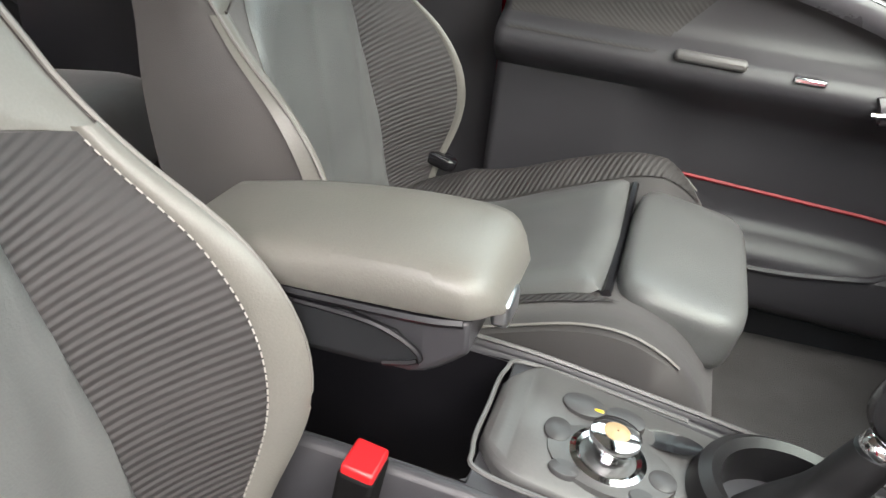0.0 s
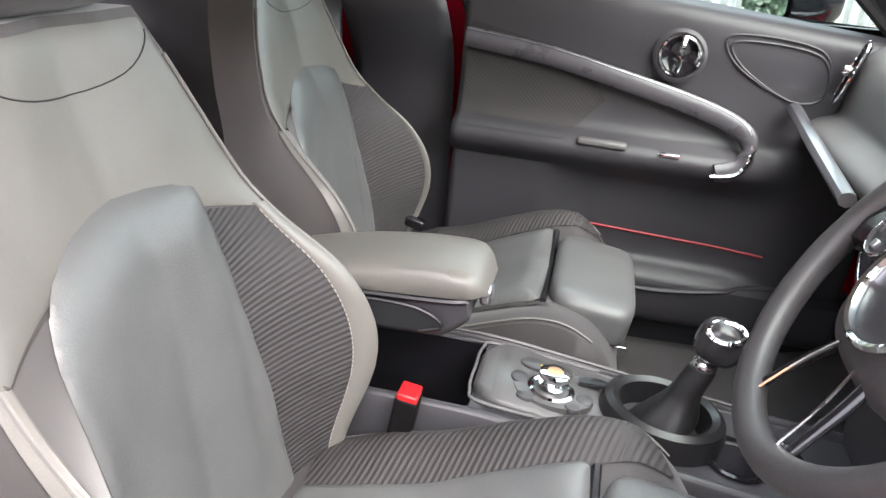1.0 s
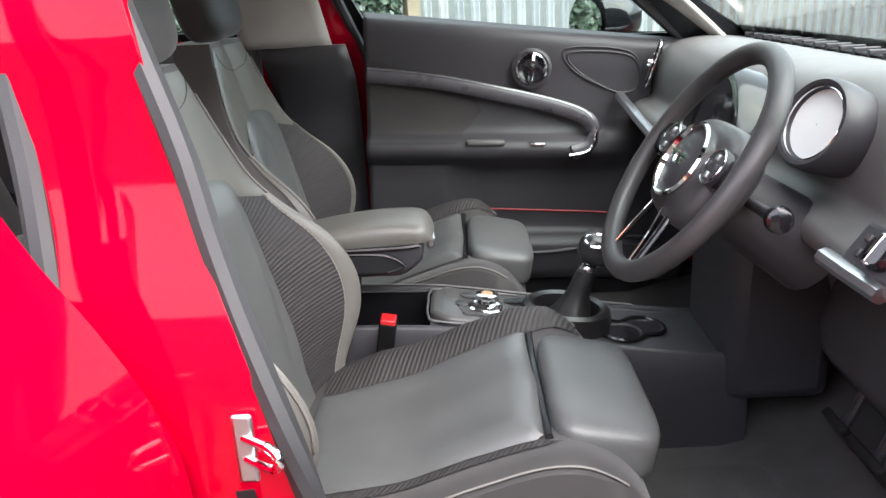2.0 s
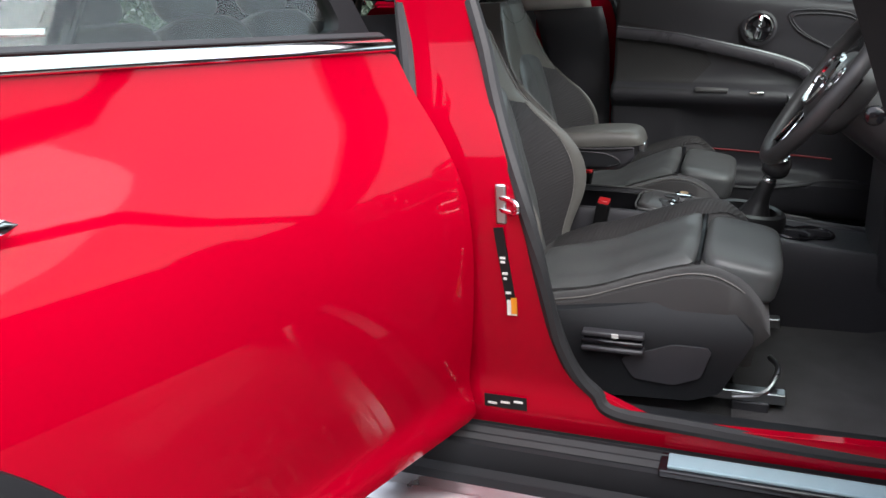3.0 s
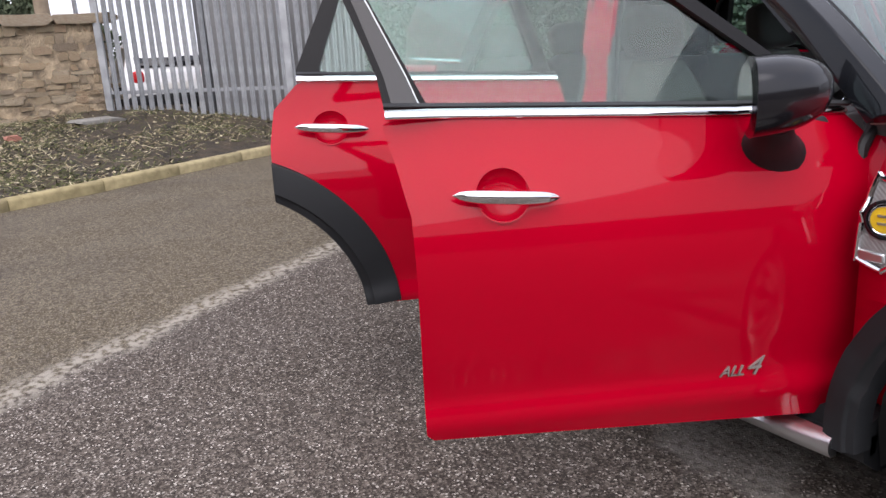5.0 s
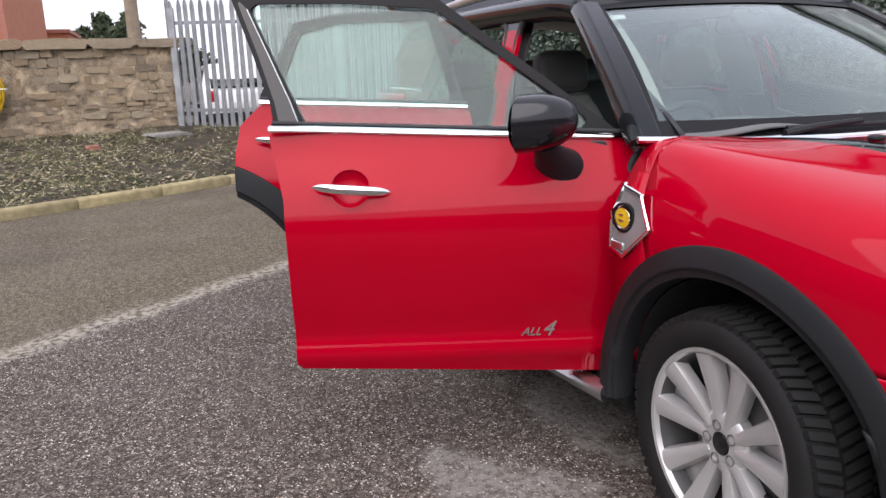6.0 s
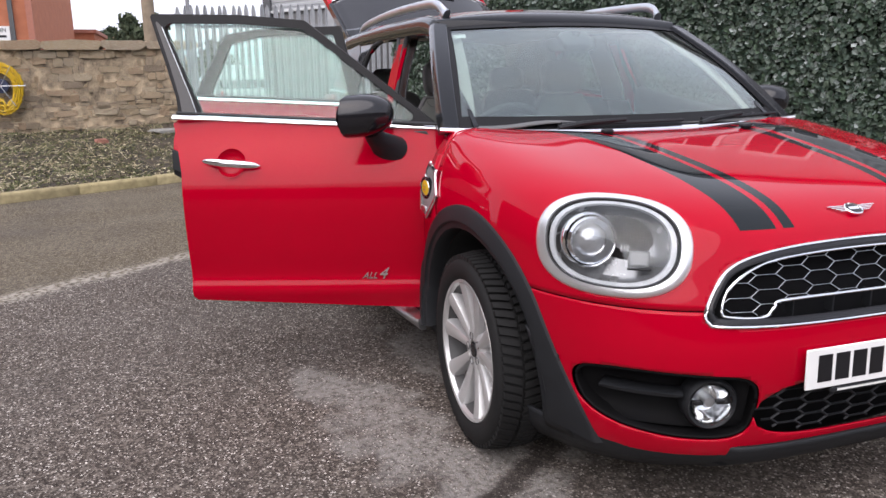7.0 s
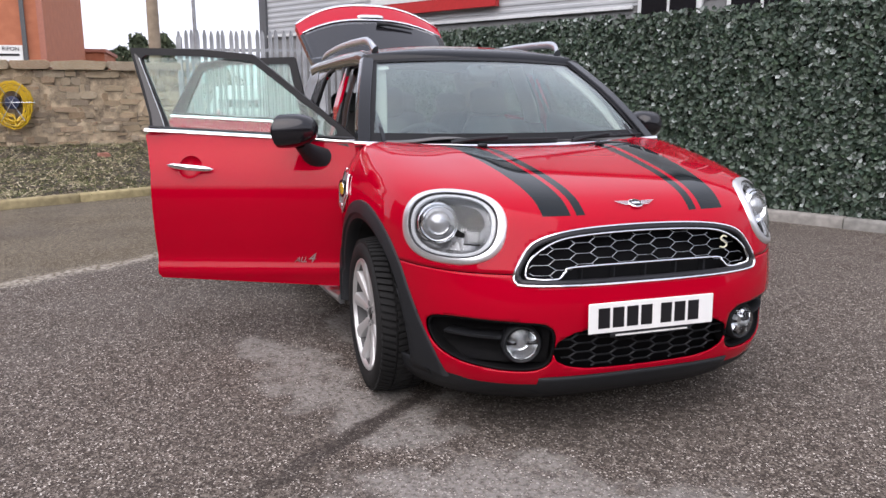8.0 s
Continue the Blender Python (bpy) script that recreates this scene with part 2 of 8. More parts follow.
    for px, py, rx, ry in ((1.15, -1.12, 0.42, 0.22), (1.62, -0.85, 0.34, 0.26), (2.35, -0.75, 0.30, 0.5), (0.72, -1.25, 0.22, 0.16), (2.7, -0.35, 0.3, 0.4), (0.4, -0.6, 0.4, 0.3)):
        dx = op("DIVIDE", op("SUBTRACT", sep.outputs["X"], px), rx)
        dy = op("DIVIDE", op("SUBTRACT", sep.outputs["Y"], py), ry)
        d = op("ADD", op("MULTIPLY", dx, dx), op("MULTIPLY", dy, dy))
        f = span(op("ADD", d, op("MULTIPLY_ADD", noise_tex(5.5, 9), 5.0, -2.5)), 0.1, 1.5, 1, 0)
        patch = f if patch is None else op("MAXIMUM", patch, f)
    patch = op("MULTIPLY", patch, span(noise_tex(45, 5), 0.30, 0.62, 0.15, 0.72))
    # a dark damp joint runs out between the patches from under the wheel
    away = op("ADD", op("MULTIPLY", op("SUBTRACT", sep.outputs["X"], 1.51), 0.765), op("MULTIPLY", op("ADD", sep.outputs["Y"], 0.69), 0.644))
    along = op("SUBTRACT", op("MULTIPLY", op("SUBTRACT", sep.outputs["X"], 1.51), 0.644), op("MULTIPLY", op("ADD", sep.outputs["Y"], 0.69), 0.765))
    damp = span(op("ABSOLUTE", op("ADD", away, op("MULTIPLY_ADD", noise_tex(7), 0.10, -0.05)), 0), 0.02, 0.065, 1, 0)
    damp = op("MULTIPLY", damp, op("MULTIPLY", span(along, -0.35, -0.1), span(along, 0.7, 1.2, 1, 0)))
    base = mix(op("MULTIPLY", patch, op("SUBTRACT", 1.0, damp)), base, (0.27, 0.255, 0.235))
    base = mix(op("MULTIPLY", damp, 0.55), base, (0.030, 0.026, 0.024))
    p.inputs["Specular IOR Level"].default_value = 0.08
    l.new(base, p.inputs["Base Color"])
    l.new(span(noise_tex(1.3), 0.35, 0.65, 0.62, 0.88), p.inputs["Roughness"])
    bp = n.new("ShaderNodeBump")
    bp.inputs["Strength"].default_value, bp.inputs["Distance"].default_value = 0.7, 0.005
    l.new(op("ADD", vor.outputs["Distance"], op("MULTIPLY", noise_tex(60, 5), 0.8)), bp.inputs["Height"])
    l.new(bp.outputs["Normal"], p.inputs["Normal"])
    return m


TARMAC = tarmac()


def varied(name, cols, rough, scale, bump, depth, island=False):
    """Masonry, leaves and the like: each piece takes its own tone out of a range."""
    m = surf(name, cols[0], cols[1], rough, 0, scale, scale * 12, bump, depth)
    n, l = m.node_tree.nodes, m.node_tree.links
    p = n["Principled BSDF"]
    r = n.new("ShaderNodeValToRGB")
    for i, c in enumerate(cols):
        pos = i / (len(cols) - 1)
        e = r.color_ramp.elements.new(pos) if 0 < pos < 1 else r.color_ramp.elements[-1 if pos else 0]
        e.color = (*c, 1)
    if island:
        g = n.new("ShaderNodeNewGeometry")
        l.new(g.outputs["Random Per Island"], r.inputs["Fac"])
    else:
        g = n.new("ShaderNodeObjectInfo")
        l.new(g.outputs["Random"], r.inputs["Fac"])
    mixer = n.new("ShaderNodeMixRGB")
    mixer.blend_type = "OVERLAY"
    mixer.inputs["Fac"].default_value = 0.6
    noise_t = n.new("ShaderNodeTexNoise")
    noise_t.inputs["Scale"].default_value, noise_t.inputs["Detail"].default_value = scale, 8
    co = n.new("ShaderNodeTexCoord")
    l.new(co.outputs["Object"], noise_t.inputs["Vector"])
    l.new(r.outputs["Color"], mixer.inputs["Color1"])
    l.new(noise_t.outputs["Fac"], mixer.inputs["Color2"])
    l.new(mixer.outputs["Color"], p.inputs["Base Color"])
    return m


STONE = varied("sandstone", ((0.76, 0.58, 0.38), (0.84, 0.68, 0.47), (0.62, 0.46, 0.30), (0.80, 0.60, 0.41), (0.78, 0.64, 0.45), (0.54, 0.43, 0.32), (0.74, 0.61, 0.45), (0.84, 0.70, 0.50)), 0.95, 14, 1.0, 0.06)
MORTAR = surf("earthy_mortar", (0.62, 0.49, 0.33), (0.09, 0.07, 0.05), 0.95, 0, 6, 45, 1.0, 0.03)
KERB = varied("kerb_concrete", ((0.31, 0.26, 0.14), (0.36, 0.31, 0.19), (0.27, 0.225, 0.125)), 0.9, 12, 0.6, 0.006)
KERB_GREY = varied("grey_kerb_concrete", ((0.22, 0.21, 0.19), (0.26, 0.25, 0.23), (0.19, 0.19, 0.175)), 0.9, 12, 0.6, 0.006)
SOIL = surf("soil_and_litter", (0.085, 0.064, 0.042), (0.016, 0.013, 0.009), 0.95, 0, 5, 45, 1.0, 0.04)
STEEL = varied("galvanised_steel", ((0.26, 0.275, 0.29), (0.32, 0.335, 0.35), (0.22, 0.235, 0.25)), 0.45, 5, 0.1, 0.002)
# the last, palest leaf tone stands for glints and sky gaps in the ivy
LEAF = varied("artificial_ivy_leaf", ((0.026, 0.048, 0.030), (0.055, 0.088, 0.052), (0.016, 0.032, 0.022), (0.085, 0.115, 0.080), (0.035, 0.060, 0.044), (0.105, 0.135, 0.105), (0.028, 0.050, 0.034), (0.048, 0.075, 0.054), (0.34, 0.38, 0.36)), 0.5, 30, 0.2, 0.002, True)
LEAF_FAR = varied("conifer_leaf", ((0.055, 0.075, 0.045), (0.09, 0.11, 0.065), (0.045, 0.06, 0.04)), 0.8, 6, 0.2, 0.01, True)
LITTER = varied("dead_leaf_and_twig", ((0.42, 0.345, 0.21), (0.07, 0.055, 0.036), (0.62, 0.54, 0.37), (0.085, 0.11, 0.035), (0.030, 0.025, 0.019), (0.14, 0.155, 0.06), (0.05, 0.042, 0.03)), 0.9, 20, 0.3, 0.004, True)
LEAF.node_tree.nodes["Principled BSDF"].inputs["Specular IOR Level"].default_value = 0.4
for leaf_mat in (LEAF_FAR, LITTER, STONE, KERB, KERB_GREY):
    leaf_mat.node_tree.nodes["Principled BSDF"].inputs["Specular IOR Level"].default_value = 0.15
BRICK = surf("orange_brick", (0.46, 0.17, 0.09), (0.36, 0.12, 0.06), 0.85, 0, 3, 40, 0.4, 0.01)
CLADDING = surf("grey_steel_cladding", (0.40, 0.415, 0.425), (0.35, 0.365, 0.38), 0.45, 0, 1.5, 60, 0.05, 0.002)
WOOD = surf("weathered_wood", (0.30, 0.24, 0.17), (0.20, 0.155, 0.11), 0.85, 0, 6, 80, 0.5, 0.006)


# ---- tools for building ----
from mathutils.bvhtree import BVHTree


def part(name, bm, material, parent=None, label="", smooth=True, solid=0.0, bevel=0.0, kind=""):
    """Links a bmesh as one mesh object, under a thing or a part."""
    bmesh.ops.recalc_face_normals(bm, faces=bm.faces)
    me = bpy.data.meshes.new(name)
    bm.to_mesh(me)
    bm.free()
    me.polygons.foreach_set("use_smooth", [smooth] * len(me.polygons))
    for one in material if isinstance(material, (list, tuple)) else (material,):
        me.materials.append(one)
    ob = new(name, me)
    if parent is not None:
        ob.parent = parent
    if solid:
        s = ob.modifiers.new("thickness", "SOLIDIFY")
        s.thickness, s.offset = solid, 0
    if bevel:
        b = ob.modifiers.new("edge", "BEVEL")
        b.width, b.segments, b.limit_method, b.angle_limit = bevel, 2, "ANGLE", radians(40)
    if smooth:
        me.set_sharp_from_angle(angle=radians(42))
    return tagged(ob, label, kind=kind)


def thing(name, label, category, group="", kind=""):
    return tagged(new(name), label, category, group, kind)


def interp(table, t):
    """A smooth value out of a table of (place, value)."""
    if t <= table[0][0]:
        return table[0][1]
    if t >= table[-1][0]:
        return table[-1][1]
    for i in range(len(table) - 1):
        (a, va), (b, vb) = table[i], table[i + 1]
        if a <= t <= b:
            k = (t - a) / (b - a)
            p = table[max(i - 1, 0)]
            q = table[min(i + 2, len(table) - 1)]
            ma = (vb - p[1]) / (b - p[0]) * (b - a)
            mb = (q[1] - va) / (q[0] - a) * (b - a)
            k2, k3 = k * k, k * k * k
            return (2 * k3 - 3 * k2 + 1) * va + (k3 - 2 * k2 + k) * ma + (3 * k2 - 2 * k3) * vb + (k3 - k2) * mb


def spline(points, count, closed=False):
    """Points along a Catmull-Rom curve through the given ones."""
    pts = [Vector(p) for p in points]
    n = len(pts)
    out = []
    spans = n if closed else n - 1
    for j in range(count):
        u = j * spans / (count if closed else count - 1)
        i = min(int(u), spans - 1)
        k = u - i
        if closed:
            p0, p1, p2, p3 = (pts[(i + d) % n] for d in (-1, 0, 1, 2))
        else:
            p0, p1, p2, p3 = (pts[min(max(i + d, 0), n - 1)] for d in (-1, 0, 1, 2))
        out.append(0.5 * (2 * p1 + (p2 - p0) * k + (2 * p0 - 5 * p1 + 4 * p2 - p3) * k * k + (3 * p1 - p0 - 3 * p2 + p3) * k ** 3))
    return out


def loft(bm, rows, around=False, along=False, ends=False):
    """A skin over rows of points. around: each row is closed; along: the last row meets the first; ends: caps."""
    vs = [[bm.verts.new(p) for p in r] for r in rows]
    n, m = len(vs), len(vs[0])
    for i in range(n if along else n - 1):
        for j in range(m if around else m - 1):
            quad = [vs[i][j], vs[i][(j + 1) % m], vs[(i + 1) % n][(j + 1) % m], vs[(i + 1) % n][j]]
            bm.faces.new(quad)
    if ends:
        bm.faces.new(vs[0])
        bm.faces.new(vs[-1])
    return bm


def skin(rows, **k):
    return loft(bmesh.new(), rows, **k)


def tube(bm, path, radius, sides=8, closed=False, squash=1.0):
    """A round bar along a path; radius may be a function of 0..1."""
    pts = [Vector(p) for p in path]
    rows = []
    up = Vector((0.02, 0.03, 1))
    n = len(pts)
    for i, p in enumerate(pts):
        a = pts[(i - 1) % n] if closed or i else p
        b = pts[(i + 1) % n] if closed or i < n - 1 else p
        d = (b - a).normalized()
        s = d.cross(up).normalized() if abs(d.dot(up)) < 0.99 else d.cross(Vector((1, 0, 0))).normalized()
        u = s.cross(d)
        r = radius(i / max(n - 1, 1)) if callable(radius) else radius
        rows.append([p + s * math.cos(k * math.tau / sides) * r + u * math.sin(k * math.tau / sides) * r * squash for k in range(sides)])
    return loft(bm, rows, around=True, along=closed, ends=not closed)


def box(bm, lo, hi, m=None):
    """A box between two corners."""
    r = bmesh.ops.create_cube(bm, size=1)
    c = [(a + b) / 2 for a, b in zip(lo, hi)]
    s = [abs(b - a) for a, b in zip(lo, hi)]
    for v in r["verts"]:
        v.co = Vector((v.co.x * s[0] + c[0], v.co.y * s[1] + c[1], v.co.z * s[2] + c[2]))
        if m:
            v.co = m @ v.co
    return bm


def block(lo, hi, m=None):
    return box(bmesh.new(), lo, hi, m)


def lathe(bm, profile, m, sides=32, ends=False):
    """Turns a profile of (radius, height) round the z axis of the pose m."""
    rows = [[m @ Vector((r * math.cos(a * math.tau / sides), r * math.sin(a * math.tau / sides), h)) for a in range(sides)] for r, h in profile]
    return loft(bm, rows, around=True, ends=ends)


def facing(at, way, up=(0, 0, 1)):
    """A pose at a place whose z axis points along way and whose y axis leans towards up."""
    z = Vector(way).normalized()
    x = Vector(up).cross(z).normalized()
    y = z.cross(x)
    return Matrix.Translation(at) @ Matrix((x, y, z)).transposed().to_4x4()


def cut(bm, f):
    """Cuts away the part of a skin where f(place) is below zero, with a clean edge."""
    val = {v: f(v.co) for v in bm.verts}
    fresh = [v for v, x in val.items() if abs(x) < 1e-5]
    for e in list(bm.edges):
        a, b = e.verts
        va, vb = val[a], val[b]
        if va * vb < 0 and min(abs(va), abs(vb)) > 1e-5:
            _, nv = bmesh.utils.edge_split(e, a, va / (va - vb))
            val[nv] = 0.0
            fresh.append(nv)
    bmesh.ops.connect_verts(bm, verts=fresh)
    gone = []
    for face in bm.faces:
        s = sum(val[v] for v in face.verts)
        if s < 0:
            gone.append(face)
    bmesh.ops.delete(bm, geom=gone, context="FACES")
    return bm


def poly(points, r=0.0):
    """The signed distance to a polygon in a plane, below zero inside; r rounds its corners outwards."""
    pts = [tuple(p) for p in points]

    def f(x, y):
        d, inside, j = 1e9, False, len(pts) - 1
        for i in range(len(pts)):
            ax, ay = pts[j]
            bx, by = pts[i]
            ex, ey, wx, wy = bx - ax, by - ay, x - ax, y - ay
            t = max(0, min(1, (wx * ex + wy * ey) / (ex * ex + ey * ey + 1e-12)))
            d = min(d, math.hypot(wx - ex * t, wy - ey * t))
            if (ay > y) != (by > y) and x < ax + (y - ay) * ex / (ey + 1e-12):
                inside = not inside
            j = i
        return (-d if inside else d) - r

    return f


def pillow(bm, size, m, puff=0.5, n=14, power=4.0):
    """A soft upholstered block: a rounded box of that size with swelling faces, in the pose m."""
    r = bmesh.ops.create_cube(bm, size=2)
    old = {v for v in bm.verts} - set(r["verts"])
    edges = list({e for v in r["verts"] for e in v.link_edges})
    bmesh.ops.subdivide_edges(bm, edges=edges, cuts=n, use_grid_fill=True)
    for v in bm.verts:
        if v in old:
            continue
        c = v.co.copy()
        k = (abs(c.x) ** power + abs(c.y) ** power + abs(c.z) ** power) ** (1 / power)
        c = c / k * max(abs(c.x), abs(c.y), abs(c.z)) if k else c
        v.co = m @ Vector((c.x * size[0] / 2, c.y * size[1] / 2, c.z * size[2] / 2))
    return bm


def write(name, text, size, m, material, parent=None, depth=0.002):
    """Raised letters of the built-in font, centred in the pose m."""
    c = bpy.data.curves.new(name, "FONT")
    c.body, c.size, c.extrude, c.align_x, c.align_y = text, size, depth, "CENTER", "CENTER"
    tmp = bpy.data.objects.new(name, c)
    me = bpy.data.meshes.new_from_object(tmp)
    bpy.data.objects.remove(tmp)
    me.transform(m)
    me.materials.clear()
    me.materials.append(material)
    ob = new(name, me)
    ob.parent = parent
    return ob


def surf_once(name, col, rough=0.6):
    return bpy.data.materials.get(name) or surf(name, col, None, rough, 0, 20, 300, 0.1, 0.001)


def patch(fn, f, u0, u1, v0, v1, nu, nv):
    """A piece of the surface fn(u, v), cut to where f(u, v) is below zero."""
    bm = bmesh.new()
    lay = {}
    rows = []
    for i in range(nu + 1):
        row = []
        for j in range(nv + 1):
            u, v = u0 + (u1 - u0) * i / nu, v0 + (v1 - v0) * j / nv
            row.append((u, v, 0))
        rows.append(row)
    loft(bm, rows)
    cut(bm, lambda p: -f(p.x, p.y))
    for vert in bm.verts:
        vert.co = Vector(fn(vert.co.x, vert.co.y))
    return bm


# ---- the yard: tarmac, kerbs, bank ----
def sheet():
    bm = bmesh.new()
    xs = [-400, -60, -25] + [-14 + i * 0.5 for i in range(53)] + [30, 80, 400]
    fall = lambda x: -0.020 * max(0.0, min(1.0, (x - 0.2) / 1.0)) ** 1.5
    rows = [[(x, y, fall(x)) for x in xs] for y in [-400, -80, -25] + [-10 + i * 0.5 for i in range(45)] + [30, 90, 400]]
    return loft(bm, rows)


ground = part("ground", sheet(), TARMAC, label="dark wet-looking tarmac with pale dried patches", kind="structure")
tagged(ground, category="ground")

KERB_LINE = [(-3.3, -6.9), (-5.08, -3.66), (-6.02, -2.02), (-6.85, -0.78), (-7.66, 0.62), (-7.60, 0.95), (-6.95, 1.42)]


def at_line(line, s):
    """The place and direction at a distance along a plan line."""
    for (ax, ay), (bx, by) in zip(line, line[1:]):
        d = math.hypot(bx - ax, by - ay)
        if s <= d:
            return Vector((ax + (bx - ax) * s / d, ay + (by - ay) * s / d, 0)), Vector((bx - ax, by - ay, 0)).normalized()
        s -= d
    (ax, ay), (bx, by) = line[-2:]
    w = Vector((bx - ax, by - ay, 0)).normalized()
    return Vector((bx, by, 0)) + w * s, w


def kerb_stone_mesh(length):
    rows = []
    for x in (0.004, 0.012, length - 0.012, length - 0.004):
        k = 0.006 if x in (0.004, length - 0.004) else 0.0
        rows.append([(x, 0.0 + k, -0.05), (x, 0.004 + k, 0.075), (x, 0.012 + k, 0.093), (x, 0.03 + k, 0.104 - k), (x, 0.115 - k, 0.107 - k), (x, 0.125 - k, 0.098), (x, 0.125 - k, -0.05)])
    return skin(rows, around=True, ends=True)


def run_of_kerb(name, line, material, label):
    kerb = thing(name, label, "kerb", kind="structure")
    total = sum(math.hypot(b[0] - a[0], b[1] - a[1]) for a, b in zip(line, line[1:]))
    s, first = 0.0, None
    while s < total - 0.3:
        p, _ = at_line(line, s)
        q, _ = at_line(line, s + 0.915)
        w = (q - p).normalized()
        m = Matrix.Translation(p + Vector((0, 0, random.uniform(-0.008, 0.006)))) @ Matrix.Rotation(math.atan2(w.y, w.x), 4, "Z")
        if first is None:
            first = part("kerb_stone", kerb_stone_mesh(0.915), material, kerb, bevel=0.004)
            mesh = first.data
            ob = first
        else:
            ob = new("kerb_stone", mesh)
            ob.parent = kerb
        ob.matrix_basis = m
        s += 0.915
    return kerb


run_of_kerb("kerb_yellow", KERB_LINE, KERB, "yellowed concrete kerb along the bank")
WALL_X = -10.3
FENCE = [(-10.3, -1.75), (-8.6, 1.15), (-7.9, 1.62)]
HEDGE = [(-7.55, 1.30), (-0.33, 4.95)]
run_of_kerb("kerb_grey", [(-6.9, 1.45), (4.5, 7.22)], KERB_GREY, "grey concrete kerb at the foot of the hedge")


def bank():
    """Uneven soil between the kerb and the wall, rising to the back."""
    bm = bmesh.new()
    rows = []
    for i in range(70):
        s = i / 69
        p, w = at_line(KERB_LINE, s * 9.6)
        p = p + Vector((-w.y, w.x, 0)) * 0.11
        if p.y < -1.7:
            far = Vector((WALL_X - 0.1, min(p.y * 1.35 + 0.55, -1.75), 0))
        else:
            k = min(1.0, (p.y + 1.7) / 2.5)
            far = Vector((-10.4 + 2.3 * k, -1.75 + 3.3 * k, 0)) + Vector((-0.25, 0.15, 0))
        rise = interp([(-4.0, 0.33), (-2.2, 0.40), (-1.0, 0.42), (0.2, 0.22), (1.2, 0.05), (2.0, 0.02)], far.y)
        row = []
        for j in range(40):
            q = p.lerp(far, j / 39)
            h = 0.085 + rise * (j / 39) ** 1.3 * min(1.0, (far - p).length / 2.5)
            h += 0.05 * noise.noise(q * 1.7) + 0.03 * noise.noise(q * 6.0) + 0.012 * noise.noise(q * 19)
            row.append((q.x, q.y, max(h, 0.05) if j else 0.07))
        rows.append(row)
    return loft(bm, rows)


bank_ob = part("bank", bank(), SOIL, label="bare soil bank strewn with dead stalks and leaves", kind="structure")
tagged(bank_ob, category="soil")


# ---- the car: x forwards, y to its left, z up, middle of the wheelbase at the origin ----
car = thing("car", "red compact SUV with black roof and its doors and tailgate open", "car")
ZW = [(0.19, 0.835), (0.28, 0.865), (0.34, 0.878), (0.385, 0.893), (0.408, 0.8925), (0.445, 0.882), (0.49, 0.886), (0.56, 0.897), (0.70, 0.910), (0.80, 0.908), (0.88, 0.892), (0.95, 0.863), (1.01, 0.832), (1.08, 0.808), (1.15, 0.795)]
# rows of the nose, bottom to top: height, reach forwards in the middle, half width at the door's edge
NOSE = [(0.140, 1.990, 0.80), (0.212, 2.105, 0.85), (0.36, 2.147, 0.875), (0.50, 2.160, 0.886), (0.62, 2.140, 0.891), (0.70, 2.113, 0.893), (0.78, 2.082, 0.892), (0.84, 2.040, 0.882), (0.89, 1.958, 0.868), (0.935, 1.80, 0.847), (0.975, 1.58, 0.822), (1.01, 1.34, 0.795), (1.035, 1.13, 0.755), (1.052, 0.95, 0.66), (1.056, 0.90, 0.58)]
NZ = [(i, r[0]) for i, r in enumerate(NOSE)]
NN = [(i, r[1]) for i, r in enumerate(NOSE)]
NW = [(i, r[2]) for i, r in enumerate(NOSE)]
EDGE = 0.9
FRONT_HUB, REAR_HUB, HUB_Z = 1.335, -1.40, 0.335


def screen_edge(y):
    return 0.985 - 0.10 * (y / 0.75) ** 2


def nose_point(theta, s):
    """theta: 0 at the middle of the nose, 90 degrees at the door's front edge."""
    z, reach, wide = interp(NZ, s), interp(NN, s), interp(NW, s)
    c, d = max(math.cos(theta), 0) ** (2 / 3.4), math.sin(abs(theta)) ** (2 / 3.4)
    return Vector((EDGE + (reach - EDGE) * c, math.copysign(wide * d, -theta), z))


def nose_skin(s0, s1, rows, cols=121):
    out = []
    for i in range(rows):
        s = s0 + (s1 - s0) * i / (rows - 1)
        line = []
        for j in range(cols):
            k = j / (cols - 1) * 2 - 1
            line.append(nose_point(k * math.pi / 2, s))
        out.append(line)
    return skin(out)


nose_mesh = nose_skin(0, 14, 85, 161)
nose_mesh.normal_update()
NOSE_TREE = BVHTree.FromBMesh(nose_mesh)
nose_mesh.free()


def on_nose(y, z, out=0.0):
    """The place on the nose at (y, z), moved out along its normal."""
    p, nrm, _, _ = NOSE_TREE.ray_cast(Vector((4, y, z)), Vector((-1, 0, 0)))
    if nrm.x < 0:
        nrm = -nrm
    return p + nrm * out


def arch(p, hub, r):
    return math.hypot(p.x - hub, p.z - HUB_Z) - r if abs(p.y) > 0.55 else 1.0


GRILLE = [(0, 0.789), (0.22, 0.783), (0.36, 0.765), (0.438, 0.735), (0.4816, 0.682), (0.507, 0.63), (0.5009, 0.605), (0.4705, 0.596), (0.3, 0.592), (0, 0.591)]
GRILLE_RING = [(-y, z) for y, z in GRILLE] + [(y, z) for y, z in reversed(GRILLE[1:-1])]


def softened(points, rounds=2):
    """A closed outline with its corners cut round."""
    for _ in range(rounds):
        points = [(a[0] + (b[0] - a[0]) * k, a[1] + (b[1] - a[1]) * k) for a, b in zip(points, points[1:] + points[:1]) for k in (0.25, 0.75)]
    return points


